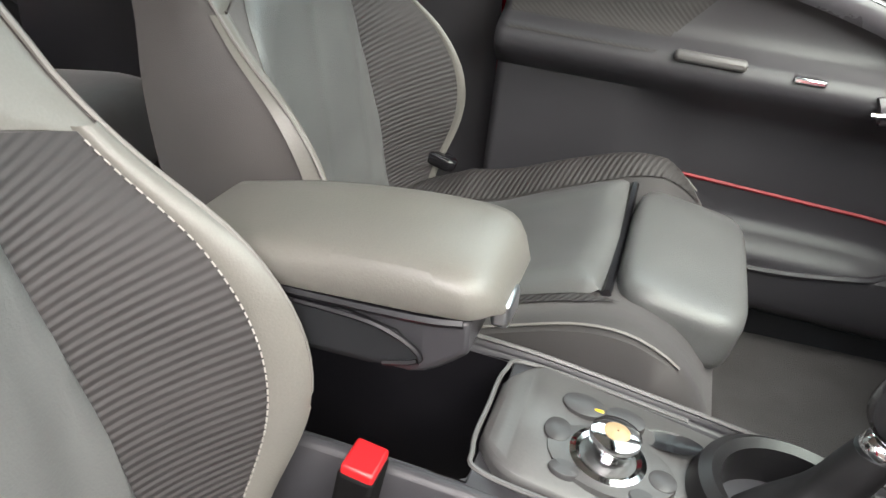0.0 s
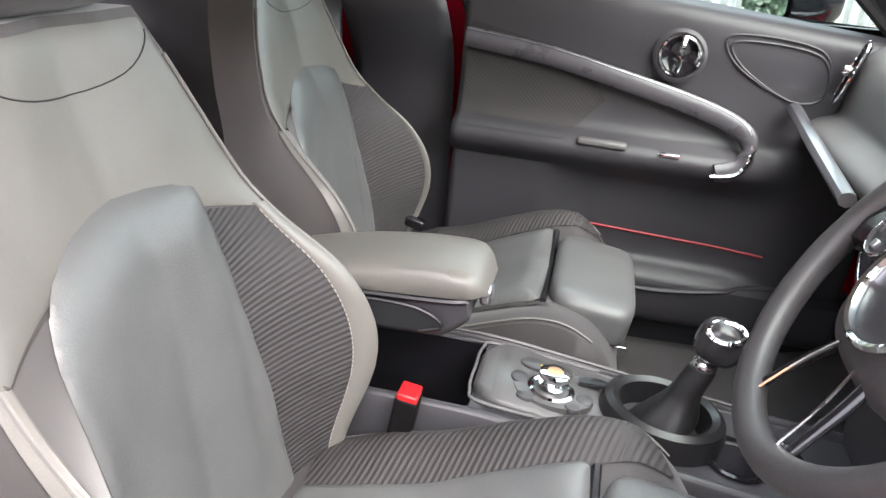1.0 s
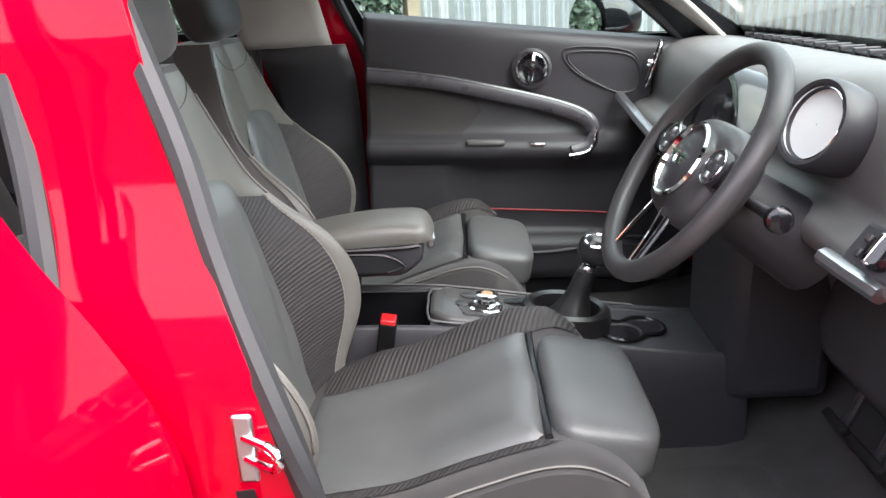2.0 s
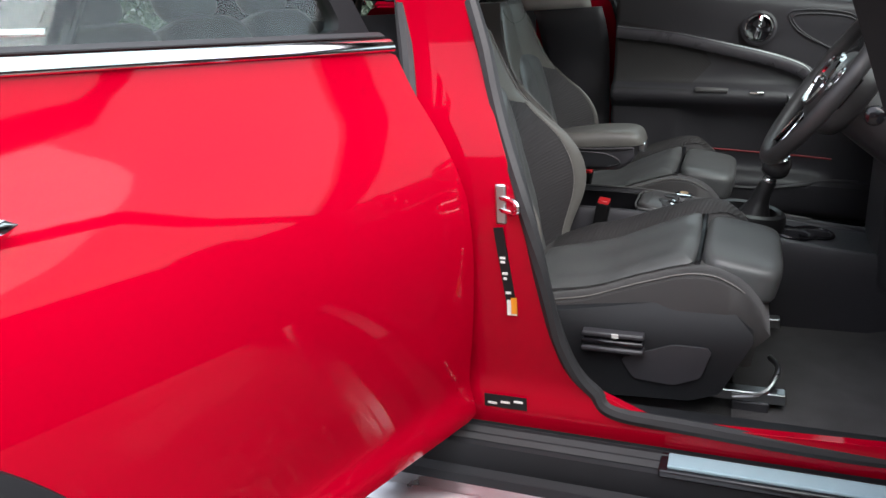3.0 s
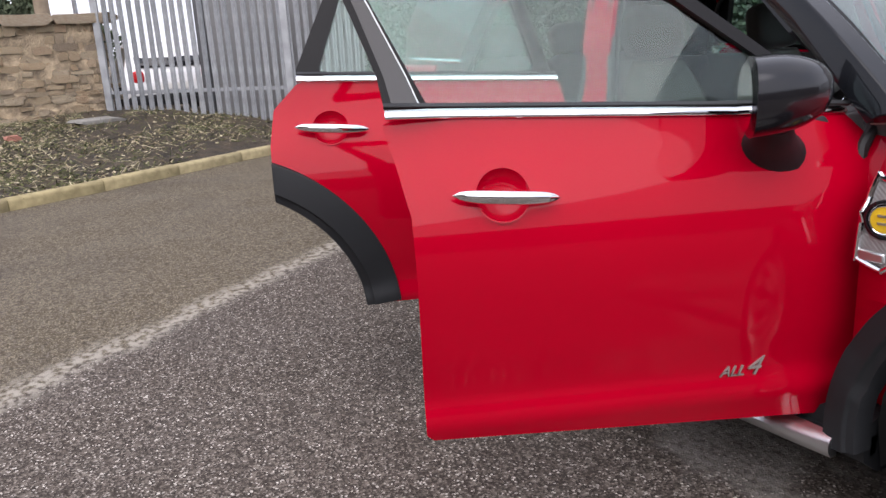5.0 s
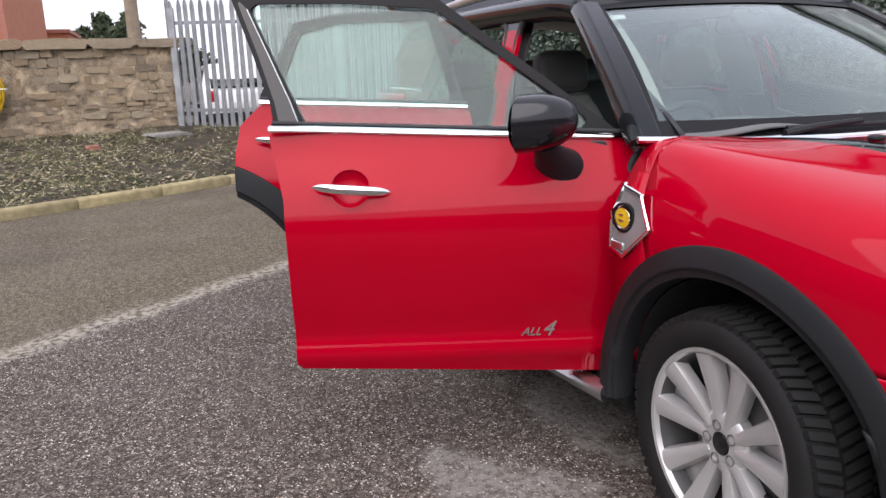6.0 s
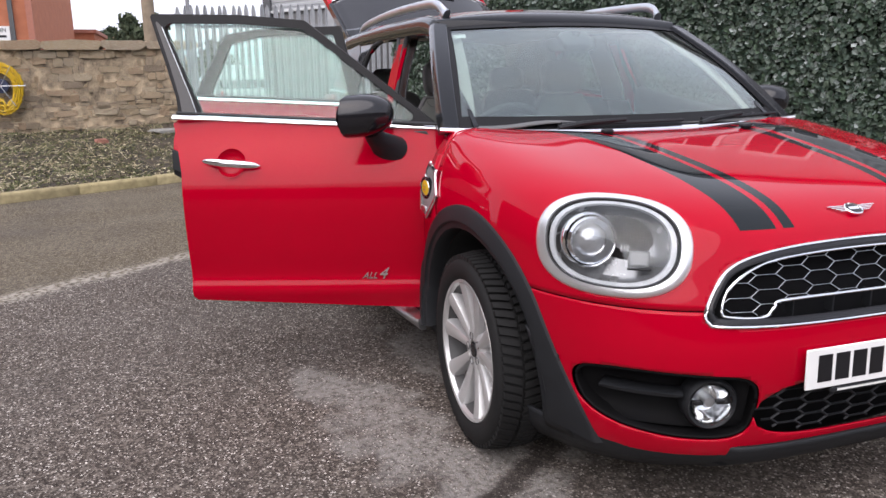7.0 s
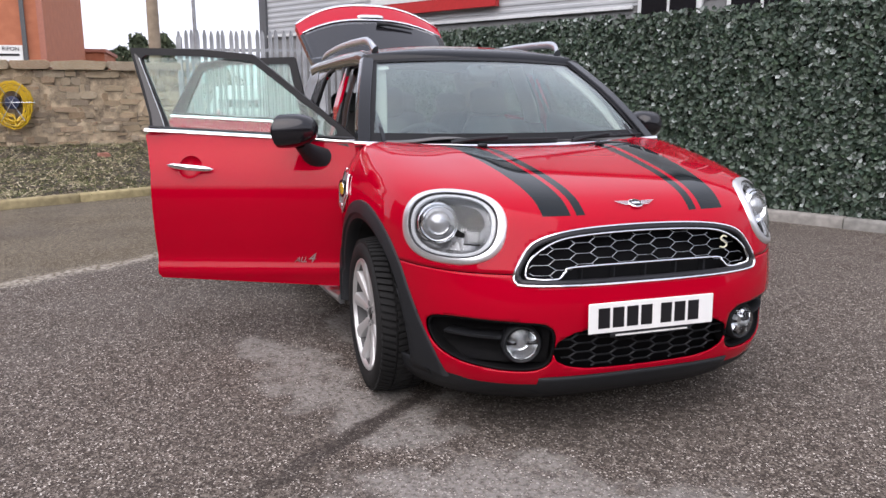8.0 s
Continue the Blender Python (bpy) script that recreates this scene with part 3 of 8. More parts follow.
LOWER = softened([(-0.375, 0.285), (0.0, 0.270), (0.375, 0.285), (0.335, 0.440), (-0.335, 0.440)])
FOG = softened([(0.385, 0.275), (0.56, 0.275), (0.72, 0.310), (0.765, 0.42), (0.735, 0.468), (0.50, 0.462), (0.375, 0.450), (0.365, 0.36)])
f_grille, f_lower, f_fog = poly(GRILLE_RING, 0.004), poly(LOWER, 0.008), poly(FOG, 0.006)

# the headlight's oval lies on the corner of the nose
HL = NOSE_TREE.ray_cast(Vector((4, -0.685, 0.800)), Vector((-1, 0, 0)))[0]
HL_N = Vector((0.74, -0.52, 0.42)).normalized()
HL_A = Vector((0, 0, 1)).cross(HL_N).normalized()
HL_B = HL_N.cross(HL_A)


def hl_shape(k):
    """The outline of the lamp: a leaning oval, fuller to the outside."""
    c, s = math.cos(k), math.sin(k)
    a = 0.205 * math.copysign(abs(c) ** 0.85, c)
    b = 0.142 * math.copysign(abs(s) ** 0.85, s)
    return a, b - 0.10 * a + 0.12 * a * b


def hl_point(k, grow, out, side=-1):
    """A place on the lamp's outline, laid on the nose."""
    a, b = hl_shape(k)
    p = HL + HL_A * a * grow + HL_B * b * grow
    hit = NOSE_TREE.ray_cast(p + HL_N * 0.6, -HL_N)
    q = (hit[0] if hit[0] else p) + HL_N * out
    return Vector((q.x, q.y if side < 0 else -q.y, q.z))


HL_RING = [hl_shape(k * math.tau / 40) for k in range(40)]
f_lamp = poly(HL_RING)


def lamp_hole(p):
    d = Vector((p.x, -abs(p.y), p.z)) - HL
    return f_lamp(d.dot(HL_A), d.dot(HL_B)) if p.x > 1.5 and d.dot(HL_N) > -0.2 else 1.0


def lower_back(bm):
    """The panel falls away towards the windscreen."""
    for v in bm.verts:
        k = max(0, (1.35 - v.co.x) / 0.37)
        v.co.z -= 0.043 * k ** 1.5 * max(0, 1 - (abs(v.co.y) / 0.80) ** 2)


def build_nose():
    # bumper: up to the line under the headlights
    b = nose_skin(0.3, 4.12, 40, 161)
    cut(b, lambda p: arch(p, FRONT_HUB, 0.44))
    cut(b, lambda p: f_grille(p.y, p.z) if p.x > 1.6 else 1)
    cut(b, lambda p: f_lower(p.y, p.z) if p.x > 1.6 else 1)
    cut(b, lambda p: f_fog(abs(p.y), p.z) if p.x > 1.4 else 1)
    cut(b, lambda p: p.x - 1.30)
    cut(b, lambda p: (p.z - 0.172) + max(0, abs(p.y) - 0.35) * 0.03 - 0.045 * max(0, min(1, (0.42 - abs(p.y)) / 0.08)))
    part("front_bumper", b, RED, car, solid=0.006)
    lip = nose_skin(0.0, 1.25, 14, 121)
    for v in lip.verts:
        v.co.x += 0.008 if abs(v.co.y) < 0.40 else -0.006
        v.co.z -= 0.010 * max(0, (0.24 - v.co.z) / 0.06)
    cut(lip, lambda p: p.x - 1.42)
    part("bumper_lip", lip, CLAD, car, "black plastic lip", solid=0.012)
    # clamshell bonnet, from the bumper line to the windscreen, with holes for the lamps and grille
    h = nose_skin(4.16, 14, 60, 161)
    cut(h, lambda p: p.x - screen_edge(p.y))
    cut(h, lambda p: f_grille(p.y, p.z) if p.x > 1.6 else 1)
    cut(h, lamp_hole)
    cut(h, lambda p: arch(p, FRONT_HUB, 0.47))
    cut(h, lambda p: p.x - (0.975 + 0.30 * max(0, 0.99 - p.z)) if abs(p.y) > 0.6 else 1)
    for v in h.verts:
        k = abs(v.co.y)
        v.co.z += 0.010 * math.exp(-((k - 0.42) / 0.10) ** 2) * max(0, min(1, (v.co.x - 0.9) / 0.4)) * max(0, min(1, (2.0 - v.co.x) / 0.5))
    lower_back(h)
    part("bonnet", h, BONNET, car, "red bonnet with black stripes", solid=0.006)
    # wings behind the bonnet's side line
    for side in (-1, 1):
        w = nose_skin(2.2, 13.6, 60, 161)
        cut(w, lambda p: p.y * side)
        cut(w, lambda p: arch(p, FRONT_HUB, 0.44))
        cut(w, lambda p: (0.971 + 0.30 * max(0, 0.99 - p.z)) - p.x)
        cut(w, lambda p: abs(p.y) - 0.60)
        lower_back(w)
        part("front_wing", w, RED, car, solid=0.006)
    # dark sheet behind the openings, coloured as the shade inside the nose
    liner = nose_skin(0.5, 8.2, 30, 81)
    for v in liner.verts:
        v.co.x -= 0.085
        v.co.y *= 0.93
    cut(liner, lambda p: p.x - 1.75)
    part("front_liner", liner, FOG_BLACK, car)


build_nose()


def side_y(x, z):
    k = 1.0 - 0.10 * max(0, (-1.3 - x) / 0.85) ** 2 - 0.012 * max(0, x - 0.2) ** 2
    return interp(ZW, z) * k - 0.036 * max(0, (x - 0.2) / 0.7) ** 2 * max(0, min(1, (z - 0.86) / 0.14))


def belt(x):
    return 1.018 + 0.056 * (0.9 - x) / 1.06


def glass_y(z):
    return 0.790 - 0.33 * (z - 1.05) - 0.12 * max(0, z - 1.2) ** 2


def side_grid(x0, x1, z0, z1, fy, nx, nz, side):
    return skin([[(x0 + (x1 - x0) * i / nx, side * fy(x0 + (x1 - x0) * i / nx, z0 + (z1 - z0) * j / nz), z0 + (z1 - z0) * j / nz) for i in range(nx + 1)] for j in range(nz + 1)])


def slab(bm, shift):
    """Gives an open skin thickness: a second copy of it at shift(place), joined along the rim."""
    r = bmesh.ops.extrude_face_region(bm, geom=bm.faces[:], use_keep_orig=True)
    for g in r["geom"]:
        if isinstance(g, bmesh.types.BMVert):
            g.co = shift(g.co)
    return bm


def swing(ob, hinge, degrees):
    ob.matrix_basis = Matrix.Translation((*hinge, 0)) @ Matrix.Rotation(radians(degrees), 4, "Z") @ Matrix.Translation((-hinge[0], -hinge[1], 0))


def strip(path, w, t, out):
    """A flat moulding along a path on the side: w high, t thick."""
    rows = []
    for p in path:
        y = p[1]
        s = math.copysign(1, y)
        rows.append([(p[0], y + s * (out), p[2] - w / 2), (p[0], y + s * (out + t), p[2] - w / 2 + t * 0.5), (p[0], y + s * (out + t), p[2] + w / 2 - t * 0.5), (p[0], y + s * out, p[2] + w / 2)])
    return skin(rows, around=True, ends=True)


def bead(path, w, t):
    """A half-round bright moulding along a path on the side, turned a little upwards."""
    rows = []
    for p in path:
        s = math.copysign(1, p[1])
        rows.append([(p[0], p[1] + s * t * max(0, math.sin(a)) + s * 0.25 * w * math.cos(a) * -1, p[2] + w / 2 * math.cos(a)) for a in [math.pi * k / 8 for k in range(9)]])
    return skin(rows, around=True, ends=True)


def clad_ring(hub, r0, r1, a0, a1, side, fy, n=48, proud=0.012, deep=0.05, flare=0.0):
    """Wheel-arch cladding: a rounded band between two radii, from angle a0 to a1; flare widens its front foot."""
    rows = []
    for i in range(n + 1):
        a = radians(a0 + (a1 - a0) * i / n)
        wide = r1 + flare * max(0, (30 - math.degrees(a)) / 42) ** 2
        prof = ((wide + 0.002, -0.01), (wide, proud * 0.7), (wide - 0.012, proud), ((r0 * 2 + wide) / 3, proud + 0.004), (r0 + 0.03, proud + 0.005), (r0 + 0.022, proud - 0.004), (r0 + 0.004, proud - 0.006), (r0, proud - 0.014), (r0, -deep), (r0 + 0.02, -deep))
        row = []
        for r, o in prof:
            x, z = hub + r * math.cos(a), HUB_Z + r * math.sin(a)
            q = r if flare and r > r0 + 0.031 else r1 * 0.93
            row.append((x, side * (fy(hub + q * math.cos(a), max(HUB_Z + q * math.sin(a), 0.24 if flare else 0.3)) + o), z))
        rows.append(row)
    return skin(rows, around=True, ends=True)


def handle(x0, x1, z, y, side, parent):
    """A chrome pull bar over a round recess with a red lower shell."""
    mid, ln = (x0 + x1) / 2, (x1 - x0)
    rows = []
    for i in range(17):
        k = i / 16 * 2 - 1
        r = 0.0140 * (1 - abs(k) ** 3.6) ** 0.5 + 0.0006
        bow = 0.038 - 0.016 * k * k
        rows.append([(mid + k * ln / 2, side * (y + bow + 0.55 * r * math.cos(a * math.tau / 12)), z - 0.010 * k + r * math.sin(a * math.tau / 12)) for a in range(12)])
    part("door_handle", skin(rows, around=True, ends=True), CHROME, parent, "chrome pull handle", bevel=0)
    for e, dz in ((x0 + 0.040, 0.0065), (x1 - 0.040, -0.0065)):
        part("handle_foot", block((e - 0.010, side * (y - 0.01), z + dz - 0.007), (e + 0.010, side * (y + 0.026), z + dz + 0.007)), CHROME, parent, bevel=0.004)
    fall = (side_y(mid, z + 0.03) - side_y(mid, z - 0.03)) / 0.06
    cup = bmesh.new()
    lathe(cup, [(0.0600, -0.003), (0.0615, 0.0020), (0.0575, 0.0022), (0.052, -0.008), (0.038, -0.020), (0.02, -0.025), (0.002, -0.026)], facing((mid - 0.005, side * (y + 0.0005), z), (0, side, -fall)), 40)
    part("handle_recess", cup, RED, parent)


def door(name, side, hinge, degrees, outline, frame, window, clad=None, grip=None, label=""):
    xs = [p[0] for p in outline]
    zs = [p[1] for p in outline]
    f = poly(outline, 0.012)
    bm = side_grid(min(xs) - 0.03, max(xs) + 0.03, min(zs) - 0.02, max(zs) + 0.03, side_y, 56, 44, side)
    cut(bm, lambda p: -f(p.x, p.z))
    if clad:
        cut(bm, lambda p: arch(p, clad, 0.47))
    if grip:
        cut(bm, lambda p: math.hypot(p.x - (grip[0] + grip[1]) / 2 + 0.005, p.z - grip[2]) - 0.055)
    skin_tree = BVHTree.FromBMesh(bm)
    rear_edge = -0.150 if min(xs) > -0.5 else -9
    slab(bm, lambda c: Vector((max(c.x * 0.988 + 0.012 * (min(xs) + max(xs)) / 2, rear_edge) if c.x < 0.3 else c.x * 0.988 + 0.012 * (min(xs) + max(xs)) / 2, side * (abs(c.y) - 0.078 + 0.048 * max(0, min(1, (c.z - 0.82) / 0.22))), c.z * 0.985 + 0.010)))
    d = part(name, bm, RED, car, label, bevel=0.004)
    # window frame, glass and rubber
    g = poly(frame, 0.006)
    w = poly(window, 0.02)
    fx = [p[0] for p in frame]
    fz = [p[1] for p in frame]
    fr = side_grid(min(fx) - 0.02, max(fx) + 0.02, min(fz) - 0.02, max(fz) + 0.02, lambda x, z: glass_y(z), 60, 36, side)
    cut(fr, lambda p: -g(p.x, p.z))
    cut(fr, lambda p: w(p.x, p.z))
    slab(fr, lambda c: Vector((c.x, side * (abs(c.y) - 0.035), c.z)))
    part("window_frame", fr, FRAME, d, "black window frame", bevel=0.003)
    gl = side_grid(min(fx), max(fx), min(fz) - 0.02, max(fz), lambda x, z: glass_y(z) - 0.014, 30, 18, side)
    w2 = poly(window, 0.03)
    cut(gl, lambda p: -w2(p.x, p.z))
    slab(gl, lambda c: Vector((c.x, side * (abs(c.y) - 0.004), c.z)))
    pane = part("window_pane", gl, GLASS, d, "clear side window glass")
    pane.visible_shadow = False
    # chrome strip along the belt
    bx0, bx1 = window_span(outline)
    tip = lambda x: 0.026 * max(0, (-0.06 - x) / 0.15) if min(xs) > -0.5 else 0.0
    path = [(x, side * (side_y(x, belt(x) + 0.004) - 0.002 + tip(x)), belt(x) + 0.010) for x in [bx0 + (bx1 - bx0) * i / 24 for i in range(25)]]
    part("belt_strip", bead(path, 0.021, 0.010), CHROME, d, "bright chrome belt strip")
    path = [(x, side * (glass_y(belt(x)) + 0.001), belt(x) + 0.024) for x in [bx0 + (bx1 - bx0) * i / 24 for i in range(25)]]
    part("belt_seal", strip(path, 0.014, 0.012, 0.0), SEAL, d)
    if grip:
        y = side_y((grip[0] + grip[1]) / 2, grip[2])
        handle(grip[0], grip[1], grip[2], y, side, d)
    swing(d, hinge, degrees)
    return d


def window_span(outline):
    top = [p[0] for p in outline if p[1] > 0.97]
    return max(min(top) - 0.005, -1.105), max(top) + 0.005


FRONT_OUT = [(0.885, 0.318), (0.885, 0.95), (0.835, 1.012), (0.30, belt(0.30) - 0.012), (-0.205, belt(-0.205) - 0.012), (-0.180, 0.97), (-0.160, 0.88), (-0.157, 0.74), (-0.157, 0.366)]
FRONT_FRAME = [(0.84, 1.03), (0.29, 1.452), (0.02, 1.478), (-0.335, 1.487), (-0.262, 1.30), (-0.212, 1.16), (-0.200, belt(-0.2) + 0.006), (-0.10, belt(-0.1) - 0.004)]
FRONT_WIN = [(0.715, 1.078), (0.275, 1.405), (0.02, 1.428), (-0.256, 1.435), (-0.098, 1.108), (-0.088, 1.098)]
REAR_OUT = [(-0.187, 0.39), (-0.195, 0.82), (-0.220, 0.95), (-0.245, belt(-0.245) - 0.012), (-1.095, belt(-1.095) - 0.012), (-1.175, 1.035), (-1.192, 0.93), (-1.192, 0.39)]
REAR_FRAME = [(-0.25, belt(-0.25)), (-0.365, 1.487), (-0.78, 1.478), (-0.96, 1.45), (-1.105, 1.15)]
REAR_WIN = [(-0.33, 1.135), (-0.410, 1.43), (-0.77, 1.425), (-0.92, 1.39), (-1.01, 1.16)]



def applique(d):
    """Gloss black cover on the rear upright of the front window, with a bright line along the glass."""
    f = poly([(-0.322, 1.478), (-0.252, 1.30), (-0.204, 1.16), (-0.188, 1.085), (-0.132, 1.092), (-0.158, 1.16), (-0.222, 1.30), (-0.290, 1.445)])
    bm = patch(lambda x, z: (x, -(glass_y(z) + 0.003), z), f, -0.34, -0.10, 1.06, 1.50, 24, 30)
    slab(bm, lambda c: Vector((c.x, c.y + 0.004, c.z)))
    part("pillar_cover", bm, GLOSS, d, "gloss black upright cover")
    bm = bmesh.new()
    tube(bm, [(x, -(glass_y(z) + 0.004), z) for x, z in ((-0.130, 1.092), (-0.156, 1.16), (-0.220, 1.30), (-0.286, 1.44))], 0.0014, 6)
    part("upright_line", bm, SATIN, d, "thin bright line")


front_door = door("front_door", -1, (0.781, -0.85), 70, FRONT_OUT, FRONT_FRAME, FRONT_WIN, None, (-0.085, 0.143, 0.910), "open red front door")
applique(front_door)
rear_door = door("rear_door", -1, (-0.215, -0.85), 71, REAR_OUT, REAR_FRAME, REAR_WIN, REAR_HUB, (-1.122, -0.886, 0.976), "open red rear door")
ring = clad_ring(REAR_HUB, 0.462, 0.580, 5, 85, -1, side_y, 40)
cut(ring, lambda p: p.x + 1.204)
bmesh.ops.holes_fill(ring, edges=[e for e in ring.edges if e.is_boundary], sides=0)
part("arch_cladding", ring, CLAD, rear_door, "black plastic wheel-arch cladding")
door("passenger_door", 1, (0.781, 0.85), 0, FRONT_OUT, FRONT_FRAME, FRONT_WIN, None, None, "closed red passenger door")
door("rear_passenger_door", 1, (-0.215, 0.85), 0, REAR_OUT, REAR_FRAME, REAR_WIN, REAR_HUB, None, "closed red rear door")


def mirror(side, parent):
    """A black mirror housing on a stalk with a base on the door."""
    c = Vector((0.585, side * 0.965, 1.088))
    bm = bmesh.new()
    rows = []
    for i in range(17):
        k = i / 16
        x = -0.070 + 0.160 * k
        r = (1 - max(0, k - 0.12) ** 2.4 * 1.25) ** 0.5 if k < 1 else 0.05
        r = max(r, 0.06)
        row = []
        for a in range(28):
            t = a * math.tau / 28
            cs, sn = math.cos(t), math.sin(t)
            row.append((c.x + x - 0.36 * (1 - k) * 0.098 * r * math.copysign(abs(cs) ** 0.75, cs), c.y + side * 0.098 * r * math.copysign(abs(cs) ** 0.75, cs), c.z + 0.080 * r * math.copysign(abs(sn) ** 0.8, sn) + 0.01 * k))
        rows.append(row)
    loft(bm, rows, around=True, ends=True)
    part("mirror_housing", bm, GLOSS, parent, "gloss black mirror housing")
    m = facing(c + Vector((-0.077, 0, 0)), (-1, -side * 0.36, 0))
    face = bmesh.new()
    rows = [[m @ Vector((0.100 * r * math.cos(a * math.tau / 28), 0.068 * r * math.sin(a * math.tau / 28), 0.003)) for a in range(28)] for r in (1, 0.5, 0.02)]
    loft(face, rows, around=True)
    part("mirror_glass", face, surf("mirror_silver", (0.9, 0.9, 0.9), None, 0.02, 1, 3, 3, 0, rvar=0.0) if "mirror_silver" not in bpy.data.materials else bpy.data.materials["mirror_silver"], parent)
    st = bmesh.new()
    path = spline([(0.585, side * 0.950, 1.030), (0.600, side * 0.915, 1.003), (0.622, side * 0.865, 0.975), (0.640, side * 0.825, 0.950)], 12)
    tube(st, path, lambda k: 0.034 + 0.046 * k ** 1.6, 20, squash=0.8)
    part("mirror_stalk", st, CLAD, parent, "black plastic mirror foot")


mirror(-1, front_door)
for o in car.children:
    if o.name == "passenger_door":
        mirror(1, o)

EMBLEM = surf("emblem_metal", (0.30, 0.27, 0.25), (0.25, 0.225, 0.21), 0.3, 0.3, 10, 500, 0.0)
# slanted four-wheel-drive emblem on the open front door
def slanted(text, size, x, z):
    em = Matrix.Translation((x, -(side_y(x, z) + 0.003), z)) @ Matrix.Rotation(radians(90), 4, "X") @ Matrix(((1, 0.45, 0, 0), (0, 1, 0, 0), (0, 0, 1, 0), (0, 0, 0, 1)))
    write("emblem", text, size, em, EMBLEM, front_door, 0.003)


slanted("ALL", 0.036, 0.556, 0.450)
slanted("4", 0.066, 0.610, 0.458)


# ---- body shell: sides with the door openings, roof, windscreen, tailgate ----
def inner_y(x, z):
    low = side_y(x, z) - 0.085
    if z < 1.03:
        return low
    return min(low, glass_y(z) - 0.040)


FRONT_GAP = [(0.76, 0.46), (0.18, 0.44), (0.070, 0.48), (0.018, 0.58), (-0.022, 0.80), (-0.110, 1.02), (-0.205, 1.40), (0.22, 1.385), (0.70, 1.03), (0.77, 0.90)]
REAR_GAP = [(-0.30, 0.46), (-0.29, 0.80), (-0.33, 1.08), (-0.41, 1.40), (-0.80, 1.395), (-0.98, 1.33), (-1.12, 1.04), (-1.12, 0.86), (-0.98, 0.72), (-0.88, 0.55), (-0.86, 0.46)]


def a_line(z):
    return 0.93 if z < 1.03 else 0.93 - (z - 1.03) * 1.55


def shell_side(side):
    bm = side_grid(-2.02, 0.94, 0.24, 1.475, inner_y, 130, 60, side)
    g1, g2 = poly(FRONT_GAP, 0.03), poly(REAR_GAP, 0.03)
    cut(bm, lambda p: g1(p.x, p.z))
    cut(bm, lambda p: g2(p.x, p.z))
    cut(bm, lambda p: a_line(p.z) - p.x)
    cut(bm, lambda p: math.hypot(p.x - REAR_HUB, p.z - HUB_Z) - 0.40)
    cut(bm, lambda p: p.x + 2.0 - 0.35 * max(0, p.z - 1.0))
    slab(bm, lambda c: Vector((c.x, side * (abs(c.y) - 0.018), c.z)))
    for face in bm.faces:
        c = face.calc_center_median()
        if (c.x > 0.0 and c.z > 1.03) or c.z > 1.385 or (c.x < -1.02 and c.z > 1.06):
            face.material_index = 1
    ob = part("body_side", bm, (RED, BLACK_PAINT), car, "red painted body side with door openings", bevel=0.005)
    for gap in (FRONT_GAP, REAR_GAP):
        ring = spline([(x, side * (inner_y(x, z) - 0.004), z) for x, z in rounded(gap, 0.03)], 120, True)
        sb = bmesh.new()
        tube(sb, ring, 0.014, 8, closed=True)
        part("opening_seal", sb, SEAL, car, "black rubber door seal")
    # fixed glass behind the rear door, in a black surround
    qf = poly([(-1.16, 1.165), (-1.075, 1.36), (-1.16, 1.405), (-1.50, 1.375), (-1.60, 1.18)], 0.02)
    qw = patch(lambda x, z: (x, side * (glass_y(z) + 0.002), z), qf, -1.66, -1.04, 1.12, 1.45, 30, 18)
    slab(qw, lambda c: Vector((c.x, c.y - side * 0.006, c.z)))
    part("quarter_window", qw, GLOSS, car, "dark fixed side glass")
    qs = [(x, side * (glass_y(1.15) + 0.006), 1.135 + 0.02 * (-1.1 - x)) for x in [-1.12 - 0.55 * i / 12 for i in range(13)]]
    part("quarter_strip", bead(qs, 0.018, 0.008), CHROME, car, "bright chrome strip")
    # rear quarter outside
    q = side_grid(-2.05, -1.30, 0.30, 1.12, side_y, 36, 40, side)
    cut(q, lambda p: math.hypot(p.x - REAR_HUB, p.z - HUB_Z) - 0.42)
    part("rear_quarter", q, RED, car, solid=0.006)
    part("arch_cladding", clad_ring(REAR_HUB, 0.462, 0.580, 67 if side < 0 else 5, 172, side, side_y), CLAD, car, "black plastic wheel-arch cladding")
    part("arch_cladding", clad_ring(FRONT_HUB, 0.400, 0.480, -12, 188, side, wing_y, 70, flare=0.10), CLAD, car, "black plastic wheel-arch cladding")
    # sill and side step
    rows = []
    for i in range(30):
        x = 0.93 - 1.86 * i / 29
        rows.append([(x, side * y, z) for y, z in ((0.70, 0.20), (0.80, 0.20), (0.855, 0.24), (0.862, 0.30), (0.852, 0.335), (0.80, 0.35), (0.795, 0.375), (0.74, 0.385), (0.70, 0.38))])
    part("sill", skin(rows, around=True, ends=True), CLAD, car, "black plastic sill")
    for k in range(3):
        rows = [[(0.80 - 1.55 * i / 20, side * (0.842 - 0.020 * k), 0.340 + 0.004 * k), (0.80 - 1.55 * i / 20, side * (0.834 - 0.020 * k), 0.349 + 0.004 * k), (0.80 - 1.55 * i / 20, side * (0.826 - 0.020 * k), 0.342 + 0.004 * k)] for i in range(21)]
        part("sill_rib", skin(rows, around=True, ends=True), SEAL, car)
    def step(section, x0):
        rows = []
        for i in range(48):
            k = (i / 47) ** 1.6
            x = x0 - (0.95 + x0) * k
            front = max(0, min(1, (x - 0.30) / 0.64))
            back = max(0, (k - 0.95) / 0.05)
            mid = sum(y for y, _ in section) / len(section)
            thin = 1 - 0.25 * front - 0.6 * front ** 8
